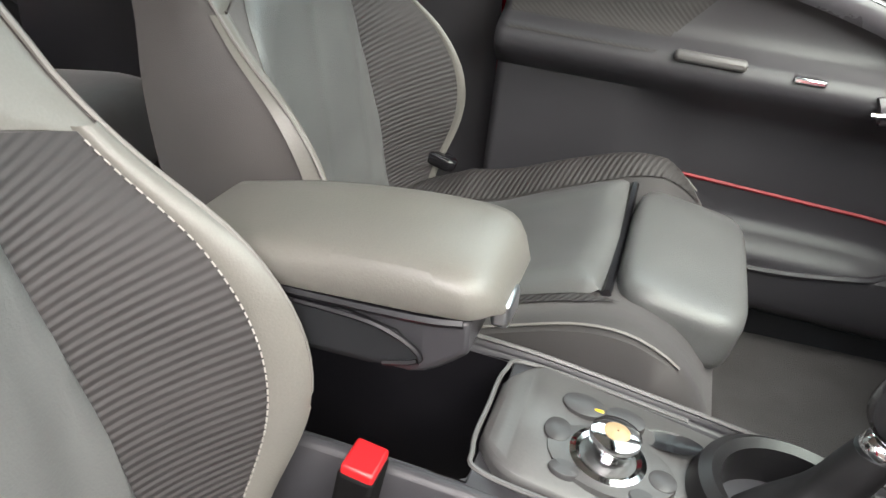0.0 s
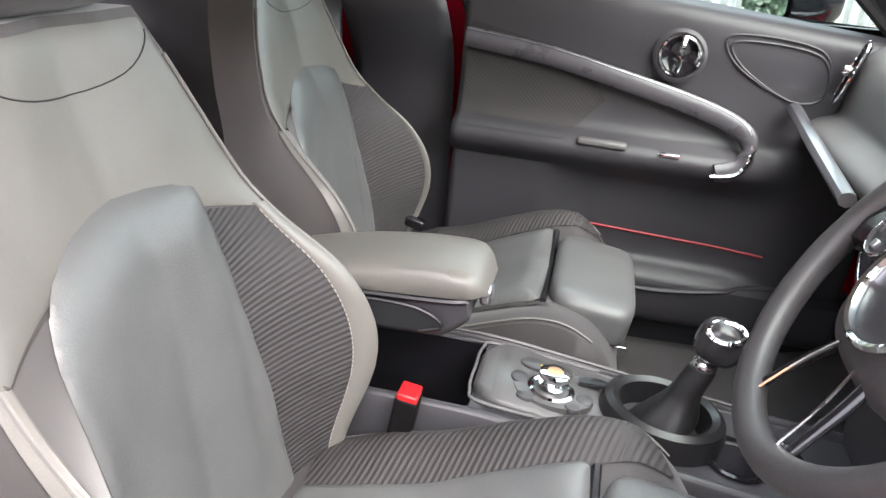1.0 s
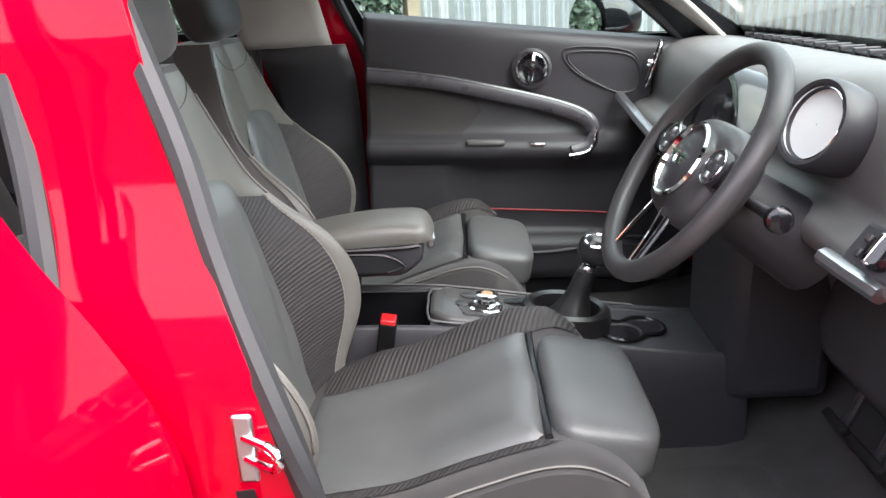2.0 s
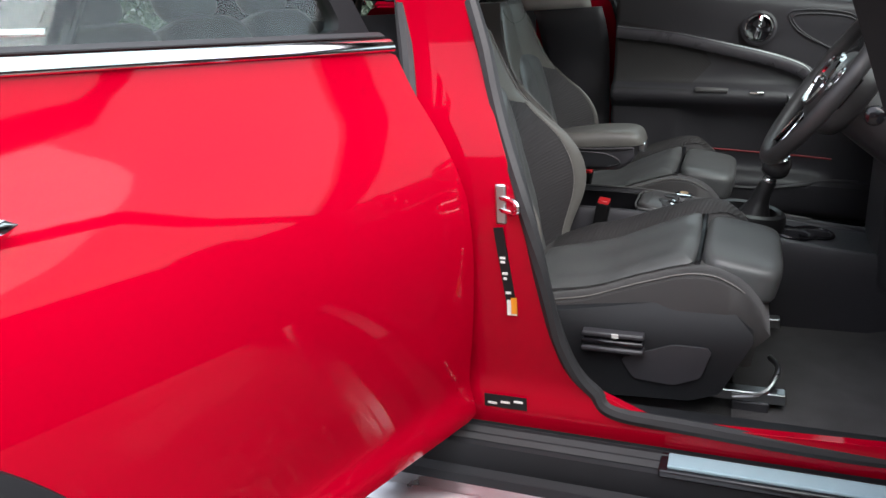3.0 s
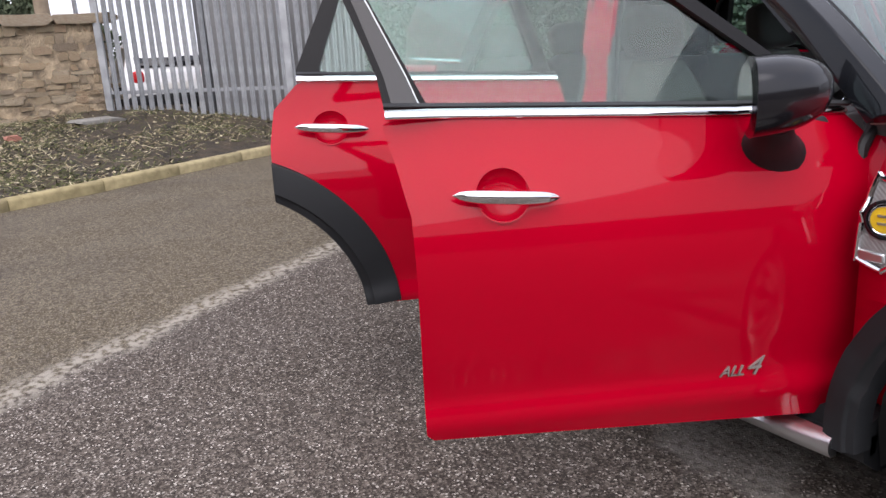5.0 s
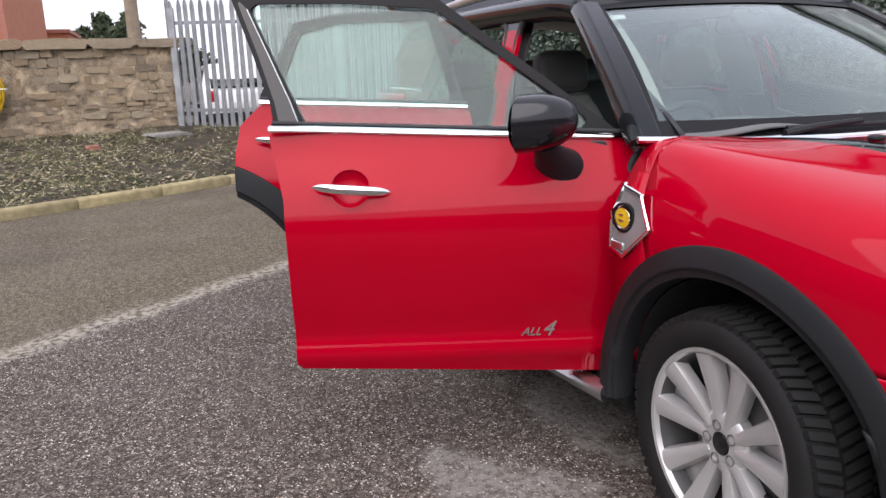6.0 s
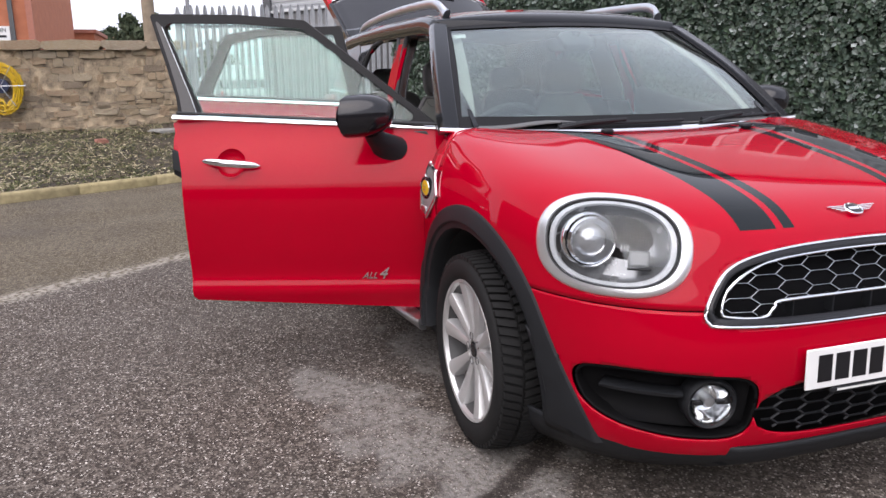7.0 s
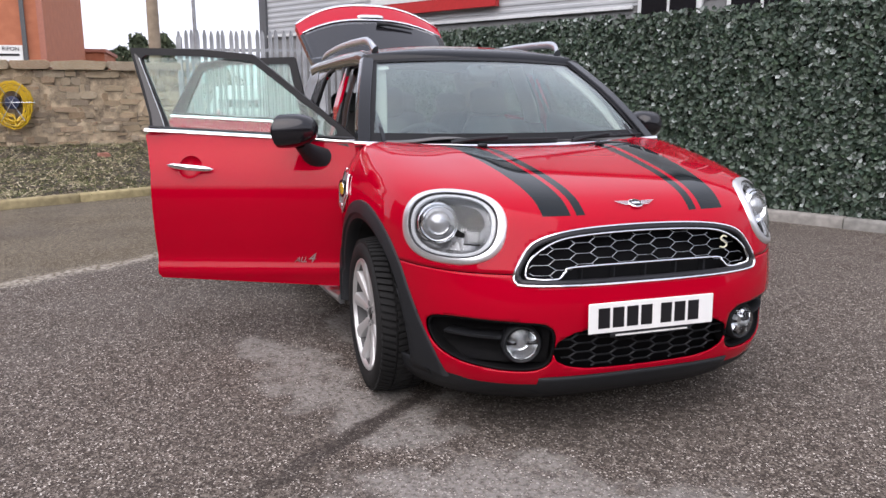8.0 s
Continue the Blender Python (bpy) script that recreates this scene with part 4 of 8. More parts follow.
            rows.append([(x, side * (mid + (y - mid) * thin - 0.038 - 0.045 * front ** 0.8 - 0.07 * back), z + 0.015 * front ** 2) for y, z in section])
        return skin(rows, around=True, ends=True)

    part("side_step", step(((0.860, 0.240), (0.950, 0.232), (0.955, 0.284), (0.925, 0.288), (0.918, 0.283), (0.900, 0.290), (0.893, 0.285), (0.86, 0.292)), 0.93), CLAD, car, "black ribbed side step")
    part("step_edge", step(((0.952, 0.236), (0.990, 0.234), (1.014, 0.250), (1.018, 0.268), (1.006, 0.283), (0.984, 0.289), (0.976, 0.284), (0.954, 0.290)), 0.885), SATIN, car, "satin silver edge of the side step")
    part("sill_plate", block((0.20, side * 0.812, 0.350), (0.74, side * 0.853, 0.357)), PALE_BLUE, car, "pale protective film on the sill plate", bevel=0.002)
    part("sill_plate_bed", block((0.185, side * 0.802, 0.335), (0.755, side * 0.862, 0.351)), GLOSS, car, bevel=0.004)
    return ob


def rounded(points, r):
    """A polygon's corners softened, as a list of points a little outside it."""
    out = []
    n = len(points)
    cx, cz = sum(p[0] for p in points) / n, sum(p[1] for p in points) / n
    for i, (x, z) in enumerate(points):
        d = math.hypot(x - cx, z - cz)
        out.append((x + (x - cx) / d * r, z + (z - cz) / d * r))
    return out


def wing_y(x, z):
    """The half width of the nose at a place on the front arch."""
    best = 0.893
    if x > EDGE:
        s = 0.0
        for i in range(len(NOSE) - 1):
            if NOSE[i][0] <= z <= NOSE[i + 1][0]:
                s = i + (z - NOSE[i][0]) / (NOSE[i + 1][0] - NOSE[i][0])
        reach, wide = interp(NN, s), interp(NW, s)
        k = min(1, (x - EDGE) / (reach - EDGE))
        best = wide * (1 - k ** 3.4) ** (1 / 3.4)
    return best + 0.004


shell_side(-1)
shell_side(1)


def roof_z(x, y):
    k = 1.495 + 0.012 * math.sin(max(0, min(1, (0.3 - x) / 2.1)) * math.pi) - 0.05 * max(0, (x - 0.0) / 0.33) ** 2
    return k + 0.045 * (1 - (abs(y) / 0.62) ** 2.5) - 0.02 * max(0, (-1.2 - x)) ** 2


def roof():
    # the front edge rolls down to the windscreen's top
    rows = []
    for i in range(12):
        k = i / 12
        row = []
        for j in range(41):
            u = j / 40 * 2 - 1
            a = Vector((0.356 - 0.07 * u * u, 0.615 * u, 1.460 - 0.018 * u * u))
            d = Vector((0.18, 0.62 * u, roof_z(0.18, 0.62 * u)))
            b, c = a + Vector((-0.022, 0, 0.042)), d + Vector((0.10, 0, -0.006))
            row.append(a * (1 - k) ** 3 + b * 3 * k * (1 - k) ** 2 + c * 3 * k * k * (1 - k) + d * k ** 3)
        rows.append(row)
    for i in range(41):
        x = 0.18 - 1.98 * i / 40
        row = []
        for j in range(41):
            y = (j / 40 * 2 - 1) * 0.62
            row.append((x, y, roof_z(x, y)))
        rows.append(row)
    bm = skin(rows)
    slab(bm, lambda c: Vector((c.x, c.y, c.z - 0.03)))
    part("roof", bm, BLACK_PAINT, car, "gloss black roof", bevel=0.004)
    lining = skin([[(x, y, roof_z(x, y) - 0.055) for y in (-0.56, -0.3, 0, 0.3, 0.56)] for x in (0.26, -0.2, -0.8, -1.3, -1.75)])
    part("headliner", lining, HEADLINER, car, "light grey roof lining", solid=0.01)
    for side in (-1, 1):
        # roof rail: a raised bar with feet
        bm = bmesh.new()
        pts = spline([(0.215, side * 0.560, 1.498), (0.14, side * 0.575, 1.548), (-0.05, side * 0.580, 1.566), (-0.7, side * 0.580, 1.572), (-1.35, side * 0.575, 1.548), (-1.50, side * 0.565, 1.505)], 40)
        tube(bm, pts, lambda k: 0.013 + 0.006 * max(0, abs(k - 0.5) * 2 - 0.8) * 5, 12, squash=1.75)
        part("roof_rail", bm, SATIN, car, "satin silver roof rail")
        # gutter beside the roof and the black arch over the doors
        rows = []
        for i in range(30):
            x = 0.27 - 2.01 * i / 29
            rows.append([(x, side * (0.60 + a), roof_z(x, 0.60) + b) for a, b in ((0.010, -0.092), (0.030, -0.074), (0.040, -0.045), (0.036, -0.020), (0.022, -0.002), (-0.004, 0.006))])
        part("roof_edge", skin(rows), BLACK_PAINT, car, solid=0.006)
        # windscreen pillar
        rows = []
        for i in range(16):
            k = i / 15
            top, low = Vector((0.255, side * 0.638, 1.452)), Vector((0.880, side * 0.806, 1.026))
            c = low.lerp(top, k) + Vector((0.02, side * 0.012, 0.012)) * math.sin(k * math.pi)
            w = 0.045
            rows.append([c + Vector(v) for v in ((w, -side * 0.050, 0.004), (w * 0.5, side * 0.002, 0.010), (-w * 0.4, side * 0.012, 0.0), (-w * 1.2, side * 0.004, -0.02), (-w, -side * 0.055, -0.02), (w * 0.6, -side * 0.065, -0.02))])
        part("windscreen_pillar", skin(rows, around=True, ends=True), BLACK_PAINT, car, "black windscreen pillar", bevel=0.003)


roof()


def screen_point(u, v):
    """u across -1..1, v up 0..1."""
    low = Vector((0.970 - 0.085 * u * u, 0.780 * u, 1.014 + 0.016 * u * u))
    top = Vector((0.350 - 0.075 * u * u, 0.605 * u, 1.460 - 0.018 * u * u))
    return low.lerp(top, v) + Vector((0.030, 0, 0.030)) * math.sin(v * math.pi) * (1 - 0.4 * u * u)


def screen_grid(u0, u1, v0, v1, out, nu=24, nv=14):
    return [[screen_point(u0 + (u1 - u0) * i / nu, v0 + (v1 - v0) * j / nv) + Vector((out, 0, out)) for i in range(nu + 1)] for j in range(nv + 1)]


pane = part("windscreen", skin(screen_grid(-1, 1, 0, 1, 0.0)), SCREEN, car, "clear windscreen", solid=0.004)
pane.visible_shadow = False
for lo, hi in (((-1, 0), (1, 0.095)), ((-1, 0.95), (1, 1)), ((-1, 0.095), (-0.94, 0.95)), ((0.94, 0.095), (1, 0.95))):
    part("windscreen_border", skin(screen_grid(lo[0], hi[0], lo[1], hi[1], 0.004)), FRAME, car)
part("sensor_pod", pillow(bmesh.new(), (0.16, 0.10, 0.05), facing(screen_point(0, 0.86) + Vector((-0.045, 0, -0.03)), (-0.6, 0, -0.6)), n=6), TRIM, car)
part("screen_sticker", skin(screen_grid(-0.925, -0.835, 0.865, 0.91, -0.006, 3, 3)), STICKER_WHITE, car)
chrome = bmesh.new()
tube(chrome, [Vector((0.990 - 0.090 * u * u, 0.825 * u, 1.012 + 0.020 * u * u)) for u in (-1 + i / 15 for i in range(31))], 0.010, 8)
part("screen_strip", chrome, CHROME, car, "chrome strip under the windscreen")


def wiper(u0, u1, lift):
    bm = bmesh.new()
    tube(bm, [screen_point(u0 + (u1 - u0) * k / 12, lift + 0.004 * k / 12) + Vector((0.016, 0, 0.014)) for k in range(13)], lambda k: 0.009 - 0.003 * k, 6)
    w = part("wiper", bm, CLAD, car, "black wiper")
    arm = bmesh.new()
    a = screen_point(u0 - 0.02, 0.0) + Vector((0.02, 0, 0.012))
    b = screen_point((u0 + u1) / 2, lift + 0.008) + Vector((0.024, 0, 0.024))
    tube(arm, spline([a, a.lerp(b, 0.4) + Vector((0.004, 0, 0.006)), b], 10), lambda k: 0.012 - 0.005 * k, 6)
    part("wiper_arm", arm, CLAD, w)


wiper(-0.45, 0.26, 0.022)
wiper(0.38, 0.94, 0.022)


def tailgate():
    """Raised on its hinge over the roof's back edge: dark glass, a red lower panel with the handle, a spoiler."""
    up = radians(30)
    m = Matrix.Translation((-1.80, 0, 1.50)) @ Matrix.Rotation(up, 4, "Y")

    def q(u, v, out=0.0):
        wide = 0.60 + 0.05 * v
        bow = 0.085 * (1 - abs(u) ** 2.4) * (0.3 + v)
        return m @ Vector((-v * (0.95 - 0.20 * abs(u) ** 2.6), wide * u, bow + out - 0.10 * max(0, v - 0.75) ** 2))

    bm = skin([[q(u / 10, v / 24) for u in range(-10, 11)] for v in range(25)])
    slab(bm, lambda c: c + m.to_3x3() @ Vector((0, 0, -0.06)))
    back = m.inverted()
    for face in bm.faces:
        c = back @ face.calc_center_median()
        face.material_index = int(-c.x / (0.95 - 0.20 * min(1, abs(c.y) / 0.63) ** 2.6) < 0.70)
    t = part("tailgate", bm, (RED, BLACK_PAINT), car, "raised red tailgate with black sides round the window", bevel=0.006)
    part("rear_window", skin([[q(u / 10 * 0.97, 0.08 + v / 16 * 0.58, 0.006) for u in range(-10, 11)] for v in range(17)]), GLOSS, t, "dark rear window", solid=0.006)
    part("spoiler", skin([[q(u / 10, -0.05 + v / 4 * 0.13, 0.02) for u in range(-10, 11)] for v in range(5)]), BLACK_PAINT, t, solid=0.02)
    part("tailgate_handle", pillow(bmesh.new(), (0.05, 0.24, 0.05), m @ Matrix.Translation((-0.70, 0, 0.095)), n=6), CHROME, t)
    part("tailgate_trim", skin([[q(u / 10, 0.965 + v / 3 * 0.035, 0.006) for u in range(-10, 11)] for v in range(4)]), CHROME, t, solid=0.006)
    bm = bmesh.new()
    tube(bm, [q(0.05, 0.60, 0.03), q(0.2, 0.585, 0.035), q(0.55, 0.57, 0.03)], lambda k: 0.022 - 0.014 * k, 8)
    part("rear_wiper", bm, CLAD, t, "black rear wiper")
    part("handle_strip", skin([[q(u / 10 * 0.97, 0.695 + v / 3 * 0.02, 0.008) for u in range(-10, 11)] for v in range(4)]), CHROME, t, "thin chrome line above the window", solid=0.006)


tailgate()


def wheel(x, side):
    """Alloy wheel with ten paddle spokes in a treaded tyre, axle along y."""
    m = Matrix.Translation((x, side * (0.785 if x > 0 else 0.765), HUB_Z - (0.018 if x > 0 else 0))) @ Matrix.Rotation(radians(-90 * side), 4, "X")
    tyre = bmesh.new()
    prof = [(0.240, 0.092), (0.248, 0.104), (0.268, 0.112), (0.295, 0.112), (0.309, 0.105), (0.316, 0.094), (0.323, 0.07), (0.325, 0.03), (0.325, -0.03), (0.323, -0.07), (0.328, -0.092), (0.30, -0.11), (0.25, -0.108), (0.240, -0.095)]
    lathe(tyre, prof, m, 96)
    t = part("wheel", tyre, RUBBER, car, "black treaded tyre on a silver ten-spoke alloy")
    tread = bmesh.new()
    for i in range(72):
        a = i * math.tau / 72
        for j, (w0, w1, tw) in enumerate(((0.045, 0.10, 0.05), (-0.035, 0.035, -0.04), (-0.10, -0.045, 0.05))):
            r0, r1 = (0.318, 0.3385) if j != 1 else (0.320, 0.3390)
            pts = []
            for r in (r0, r1):
                for da, w in ((0, w0), (0.058, w0), (0.058 + tw, w1), (tw, w1)):
                    rr = r - (0.010 if abs(w) > 0.09 else 0)
                    pts.append(tread.verts.new(m @ Vector((rr * math.cos(a + da), rr * math.sin(a + da), w))))
            for f in ((4, 5, 6, 7), (0, 1, 5, 4), (1, 2, 6, 5), (2, 3, 7, 6), (3, 0, 4, 7)):
                tread.faces.new([pts[k] for k in f])
    part("tread", tread, RUBBER, t, kind="stuff", smooth=False)
    rim = bmesh.new()
    lathe(rim, [(0.246, 0.096), (0.243, 0.104), (0.234, 0.102), (0.229, 0.088)], m, 72)
    part("rim", rim, ALLOY, t, "silver alloy rim")
    # rim's inside coloured dark for the shade seen between the spokes
    drum = bmesh.new()
    lathe(drum, [(0.230, 0.089), (0.218, 0.06), (0.210, -0.08), (0.24, -0.098)], m, 48)
    part("rim_barrel", drum, surf_once("barrel_shade", (0.05, 0.05, 0.05), 0.5), t)
    hub = bmesh.new()
    lathe(hub, [(0.084, 0.03), (0.084, 0.060), (0.072, 0.072), (0.040, 0.076), (0.030, 0.074)], m, 40)
    part("hub", hub, ALLOY, t)
    cap = bmesh.new()
    lathe(cap, [(0.028, 0.070), (0.026, 0.077), (0.015, 0.079), (0.001, 0.0795)], m, 32)
    part("hub_cap", cap, GLOSS, t)
    sp = None
    for i in range(10):
        a = Matrix.Rotation((i // 2) * math.tau / 5 + (radians(33) if i % 2 else 0), 4, "Z")
        if sp is None:
            rows = []
            for k in range(9):
                f = k / 8
                r = 0.05 + 0.180 * f
                w = 0.0165 + 0.0185 * f
                h = 0.068 + 0.022 * f ** 1.5
                rows.append([m @ Vector((r, s * w, h + d)) for s, d in ((-1, -0.030), (-0.96, -0.010), (-0.78, 0.004), (-0.35, 0.0085), (0, 0.0095), (0.35, 0.0085), (0.78, 0.004), (0.96, -0.010), (1, -0.030))])
            sp = part("spoke", skin(rows, around=True, ends=True), ALLOY, t)
            base = sp.data
        else:
            me = base.copy()
            me.transform(m @ a @ m.inverted())
            o = new("spoke", me)
            o.parent = t
    for i in range(5):
        nut = bmesh.new()
        lathe(nut, [(0.0150, 0.072), (0.0145, 0.0785), (0.0115, 0.0775), (0.0095, 0.0745), (0.001, 0.0745)], m @ Matrix.Rotation((i + 0.5) * math.tau / 5, 4, "Z") @ Matrix.Translation((0.047, 0, 0)), 10)
        part("wheel_nut", nut, surf_once("grey_nut_seat", (0.13, 0.13, 0.128), 0.4), t)
        fan = Matrix.Rotation(i * math.tau / 5 + radians(16.5), 4, "Z")
        rows = [[m @ fan @ Vector((r * math.cos(b), r * math.sin(b), 0.020 + 0.030 * (r / 0.23) ** 1.5)) for b in (-0.21, -0.1, 0, 0.1, 0.21)] for r in (0.07, 0.11, 0.15, 0.19, 0.231)]
        part("spoke_web", skin(rows), ALLOY, t, solid=0.008)
    disc = bmesh.new()
    lathe(disc, [(0.16, 0.0), (0.16, 0.02), (0.06, 0.02)], m, 40)
    part("brake_disc", disc, surf_once("brake_steel", (0.10, 0.10, 0.10), 0.5), t)
    well = bmesh.new()
    rows = []
    for i in range(25):
        a = radians(-15 + 210 * i / 24)
        rows.append([(x + 0.395 * math.cos(a), side * y, HUB_Z + 0.395 * math.sin(a)) for y in (min(0.885, wing_y(x + 0.395 * math.cos(a), max(0.3, HUB_Z + 0.395 * math.sin(a))) - 0.045 - 0.05 * max(0, math.cos(a))) if x > 0 else 0.86, 0.72, 0.55)])
    loft(well, rows)
    part("wheel_arch_liner", well, surf_once("liner_black", (0.008, 0.008, 0.008), 0.9), car)


for hx in (FRONT_HUB, REAR_HUB):
    for sd in (-1, 1):
        wheel(hx, sd)
# underbody closing the space between the wheels
part("underbody", block((-1.9, -0.70, 0.22), (1.75, 0.70, 0.30)), CARPET, car)


# ---- lamps, grilles, plate and badges on the nose ----
def headlight(side):
    n = Vector((HL_N.x, HL_N.y * -side, HL_N.z))
    flip = lambda p: Vector((p.x, p.y if side < 0 else -p.y, p.z))

    def ring(profile, name, material, parent, label=""):
        rows = [[hl_point(k * math.tau / 64, g, o, side) for k in range(64)] for g, o in profile]
        return part(name, skin(rows, around=True), material, parent, label)

    lamp = ring([(1.035, -0.004), (1.032, 0.007), (1.01, 0.013), (0.95, 0.015), (0.892, 0.014), (0.868, 0.004), (0.86, -0.02)], "headlight", surf("satin_chrome", (0.82, 0.83, 0.84), (0.78, 0.79, 0.80), 0.32, 0.85, 10, 500, 0.0, rvar=0.04), car, "oval headlight in a chrome ring")
    ring([(0.885, 0.004), (0.875, 0.010), (0.86, 0.008), (0.85, -0.01), (0.82, -0.03)], "lamp_seal", INK, lamp)
    ring([(0.840, -0.004), (0.830, 0.001), (0.765, 0.000), (0.745, -0.010)], "light_guide", surf_once("frosted_guide", (0.50, 0.52, 0.54), 0.25), lamp, "pale daytime light ring")
    # bowl, projector, and clear cover
    rows = [[hl_point(k * math.tau / 64, g, o, side) for k in range(64)] for g, o in ((0.86, -0.012), (0.74, -0.055), (0.55, -0.085), (0.02, -0.095))]
    part("lamp_bowl", skin(rows, around=True), surf("lamp_bowl_silver", (0.34, 0.345, 0.35), (0.22, 0.225, 0.23), 0.24, 0.7, 30, 300, 0.0), lamp)
    c = flip(HL + HL_A * -0.062 + HL_B * 0.012 - HL_N * 0.055)
    m = facing(c, (0.93, 0.20 * side, 0.10))
    b = bmesh.new()
    lathe(b, [(0.076, -0.02), (0.078, 0.012), (0.072, 0.020), (0.064, 0.010), (0.066, 0.020), (0.060, 0.030), (0.054, 0.020), (0.046, 0.012)], m, 48)
    part("projector_ring", b, CHROME, lamp)
    b = bmesh.new()
    lathe(b, [(0.046, 0.010), (0.040, 0.028), (0.026, 0.040), (0.012, 0.045), (0.001, 0.046)], m, 40)
    part("projector_lens", b, surf("projector_glass", (0.42, 0.43, 0.44), (0.34, 0.35, 0.36), 0.06, 0.5, 30, 300, 0.0, coat=1.0), lamp, "round projector lens")
    c2 = flip(HL + HL_A * 0.075 + HL_B * -0.03 - HL_N * 0.062)
    m = facing(c2, n)
    rows = [[m @ Vector((x, y, 0.012 - 3.0 * (x * x + y * y))) for x in [-0.028 + 0.056 * i / 8 for i in range(9)]] for y in [-0.03 + 0.045 * j / 6 for j in range(7)]]
    part("turn_reflector", skin(rows), surf_once("lamp_grey", (0.16, 0.165, 0.17), 0.28), lamp, "small bright turn-signal reflector", solid=0.003)
    part("lamp_blade", block((-0.030, -0.038, 0.004), (0.034, -0.032, 0.014), m), GLOSS, lamp, bevel=0.003)
    for k in range(3):
        part("reflector_rib", block((-0.050 + 0.009 * k, 0.016, -0.012), (-0.0485 + 0.009 * k, 0.034, -0.006), m), SATIN, lamp)
    rows = [[hl_point(k * math.tau / 64, g, o, side) for k in range(64)] for g, o in ((0.875, 0.006), (0.7, 0.014), (0.4, 0.018), (0.02, 0.018))]
    cover = part("lamp_cover", skin(rows, around=True), LENS, lamp, "clear lamp cover")
    cover.visible_shadow = False


headlight(-1)
headlight(1)


def nose_tube(points, out, r, count, closed, squash=1.0):
    bm = bmesh.new()
    pts = spline([(0, y, z) for y, z in points], count, closed)
    tube(bm, [on_nose(p.y, p.z, out) for p in pts], r, 8, closed=closed, squash=squash)
    return bm


def hex_mesh(f, y1, z0, z1, period, h, out, r, parent, name, material, label):
    """Honeycomb of waved bars laid on the nose: each bar's lows meet the highs of the bar below."""
    bm = bmesh.new()
    for row in range(int((z1 - z0) / (h / 2)) + 1):
        z = z0 + row * h / 2
        run = []
        cell = -int(y1 / period) - 1
        while cell * period < y1:
            base = (cell + (0.5 if row % 2 else 0)) * period
            run += [(base - 0.17 * period, z + h / 4), (base + 0.17 * period, z + h / 4), (base + 0.33 * period, z - h / 4), (base + 0.67 * period, z - h / 4)]
            cell += 1
        for a, b in zip(run, run[1:]):
            for k in range(2):
                p, q = [(a[0] + (b[0] - a[0]) * m, a[1] + (b[1] - a[1]) * m) for m in (k / 2, (k + 1) / 2)]
                if f(*p) < 0.003 and f(*q) < 0.003:
                    tube(bm, [on_nose(*p, out), on_nose(*q, out)], r, 5)
    return part(name, bm, material, parent, label)


def grille():
    ring = [(-y, z) for y, z in GRILLE] + [(y, z) for y, z in reversed(GRILLE[1:-1])]
    g = part("grille", nose_tube(ring, 0.005, 0.0062, 120, True, 0.8), CHROME, car, "chrome-framed honeycomb grille")
    part("inner_frame", nose_tube([(y * 0.975, 0.692 + (z - 0.692) * 0.89) for y, z in ring], 0.0, 0.010, 120, True), INK, g)
    up = [(-0.36, 0.616), (-0.4431, 0.618), (-0.4695, 0.632), (-0.4401, 0.69), (-0.35, 0.742), (-0.22, 0.761), (0, 0.767), (0.22, 0.761), (0.35, 0.742), (0.4401, 0.69), (0.4695, 0.632), (0.4431, 0.618), (0.36, 0.616), (0.33, 0.637), (0.29, 0.654), (0, 0.657), (-0.29, 0.654), (-0.33, 0.637)]
    part("mesh_frame", nose_tube(up, 0.003, 0.0042, 160, True), CHROME, g, "inner chrome frame")
    fu = poly([(y * 0.99, z) for y, z in up])
    hex_mesh(fu, 0.5, 0.602, 0.782, 0.165, 0.036, -0.014, 0.0036, g, "grille_mesh", FOG_BLACK, "black honeycomb mesh")
    # glints on the black mesh, laid on as thin silver bars
    hex_mesh(fu, 0.5, 0.602, 0.782, 0.165, 0.036, -0.0095, 0.0010, g, "mesh_highlight", SATIN, "highlight of the honeycomb drawn as thin silver bars")
    for k in range(5):
        y = -0.26 + 0.13 * k
        part("lower_fin", block(on_nose(y - 0.003, 0.615, -0.05), on_nose(y + 0.003, 0.655, -0.01)), CLAD, g)
    # a small letter-like squiggle in pale metal
    b = bmesh.new()
    tube(b, [on_nose(0.350 + dy, 0.704 + dz, 0.004) for dy, dz in [(v.y, v.z) for v in spline([(0, 0.020, 0.016), (0, 0.004, 0.022), (0, -0.012, 0.012), (0, 0.002, 0.001), (0, 0.014, -0.010), (0, -0.002, -0.020), (0, -0.022, -0.016)], 24)]], 0.0032, 6)
    part("grille_emblem", b, surf_once("pale_gold", (0.70, 0.68, 0.50), 0.3), g, "pale curved emblem")
    low = poly(LOWER, 0.008)
    hex_mesh(low, 0.38, 0.270, 0.45, 0.165, 0.036, -0.016, 0.0038, g, "lower_mesh", CLAD, "black honeycomb mesh")


grille()


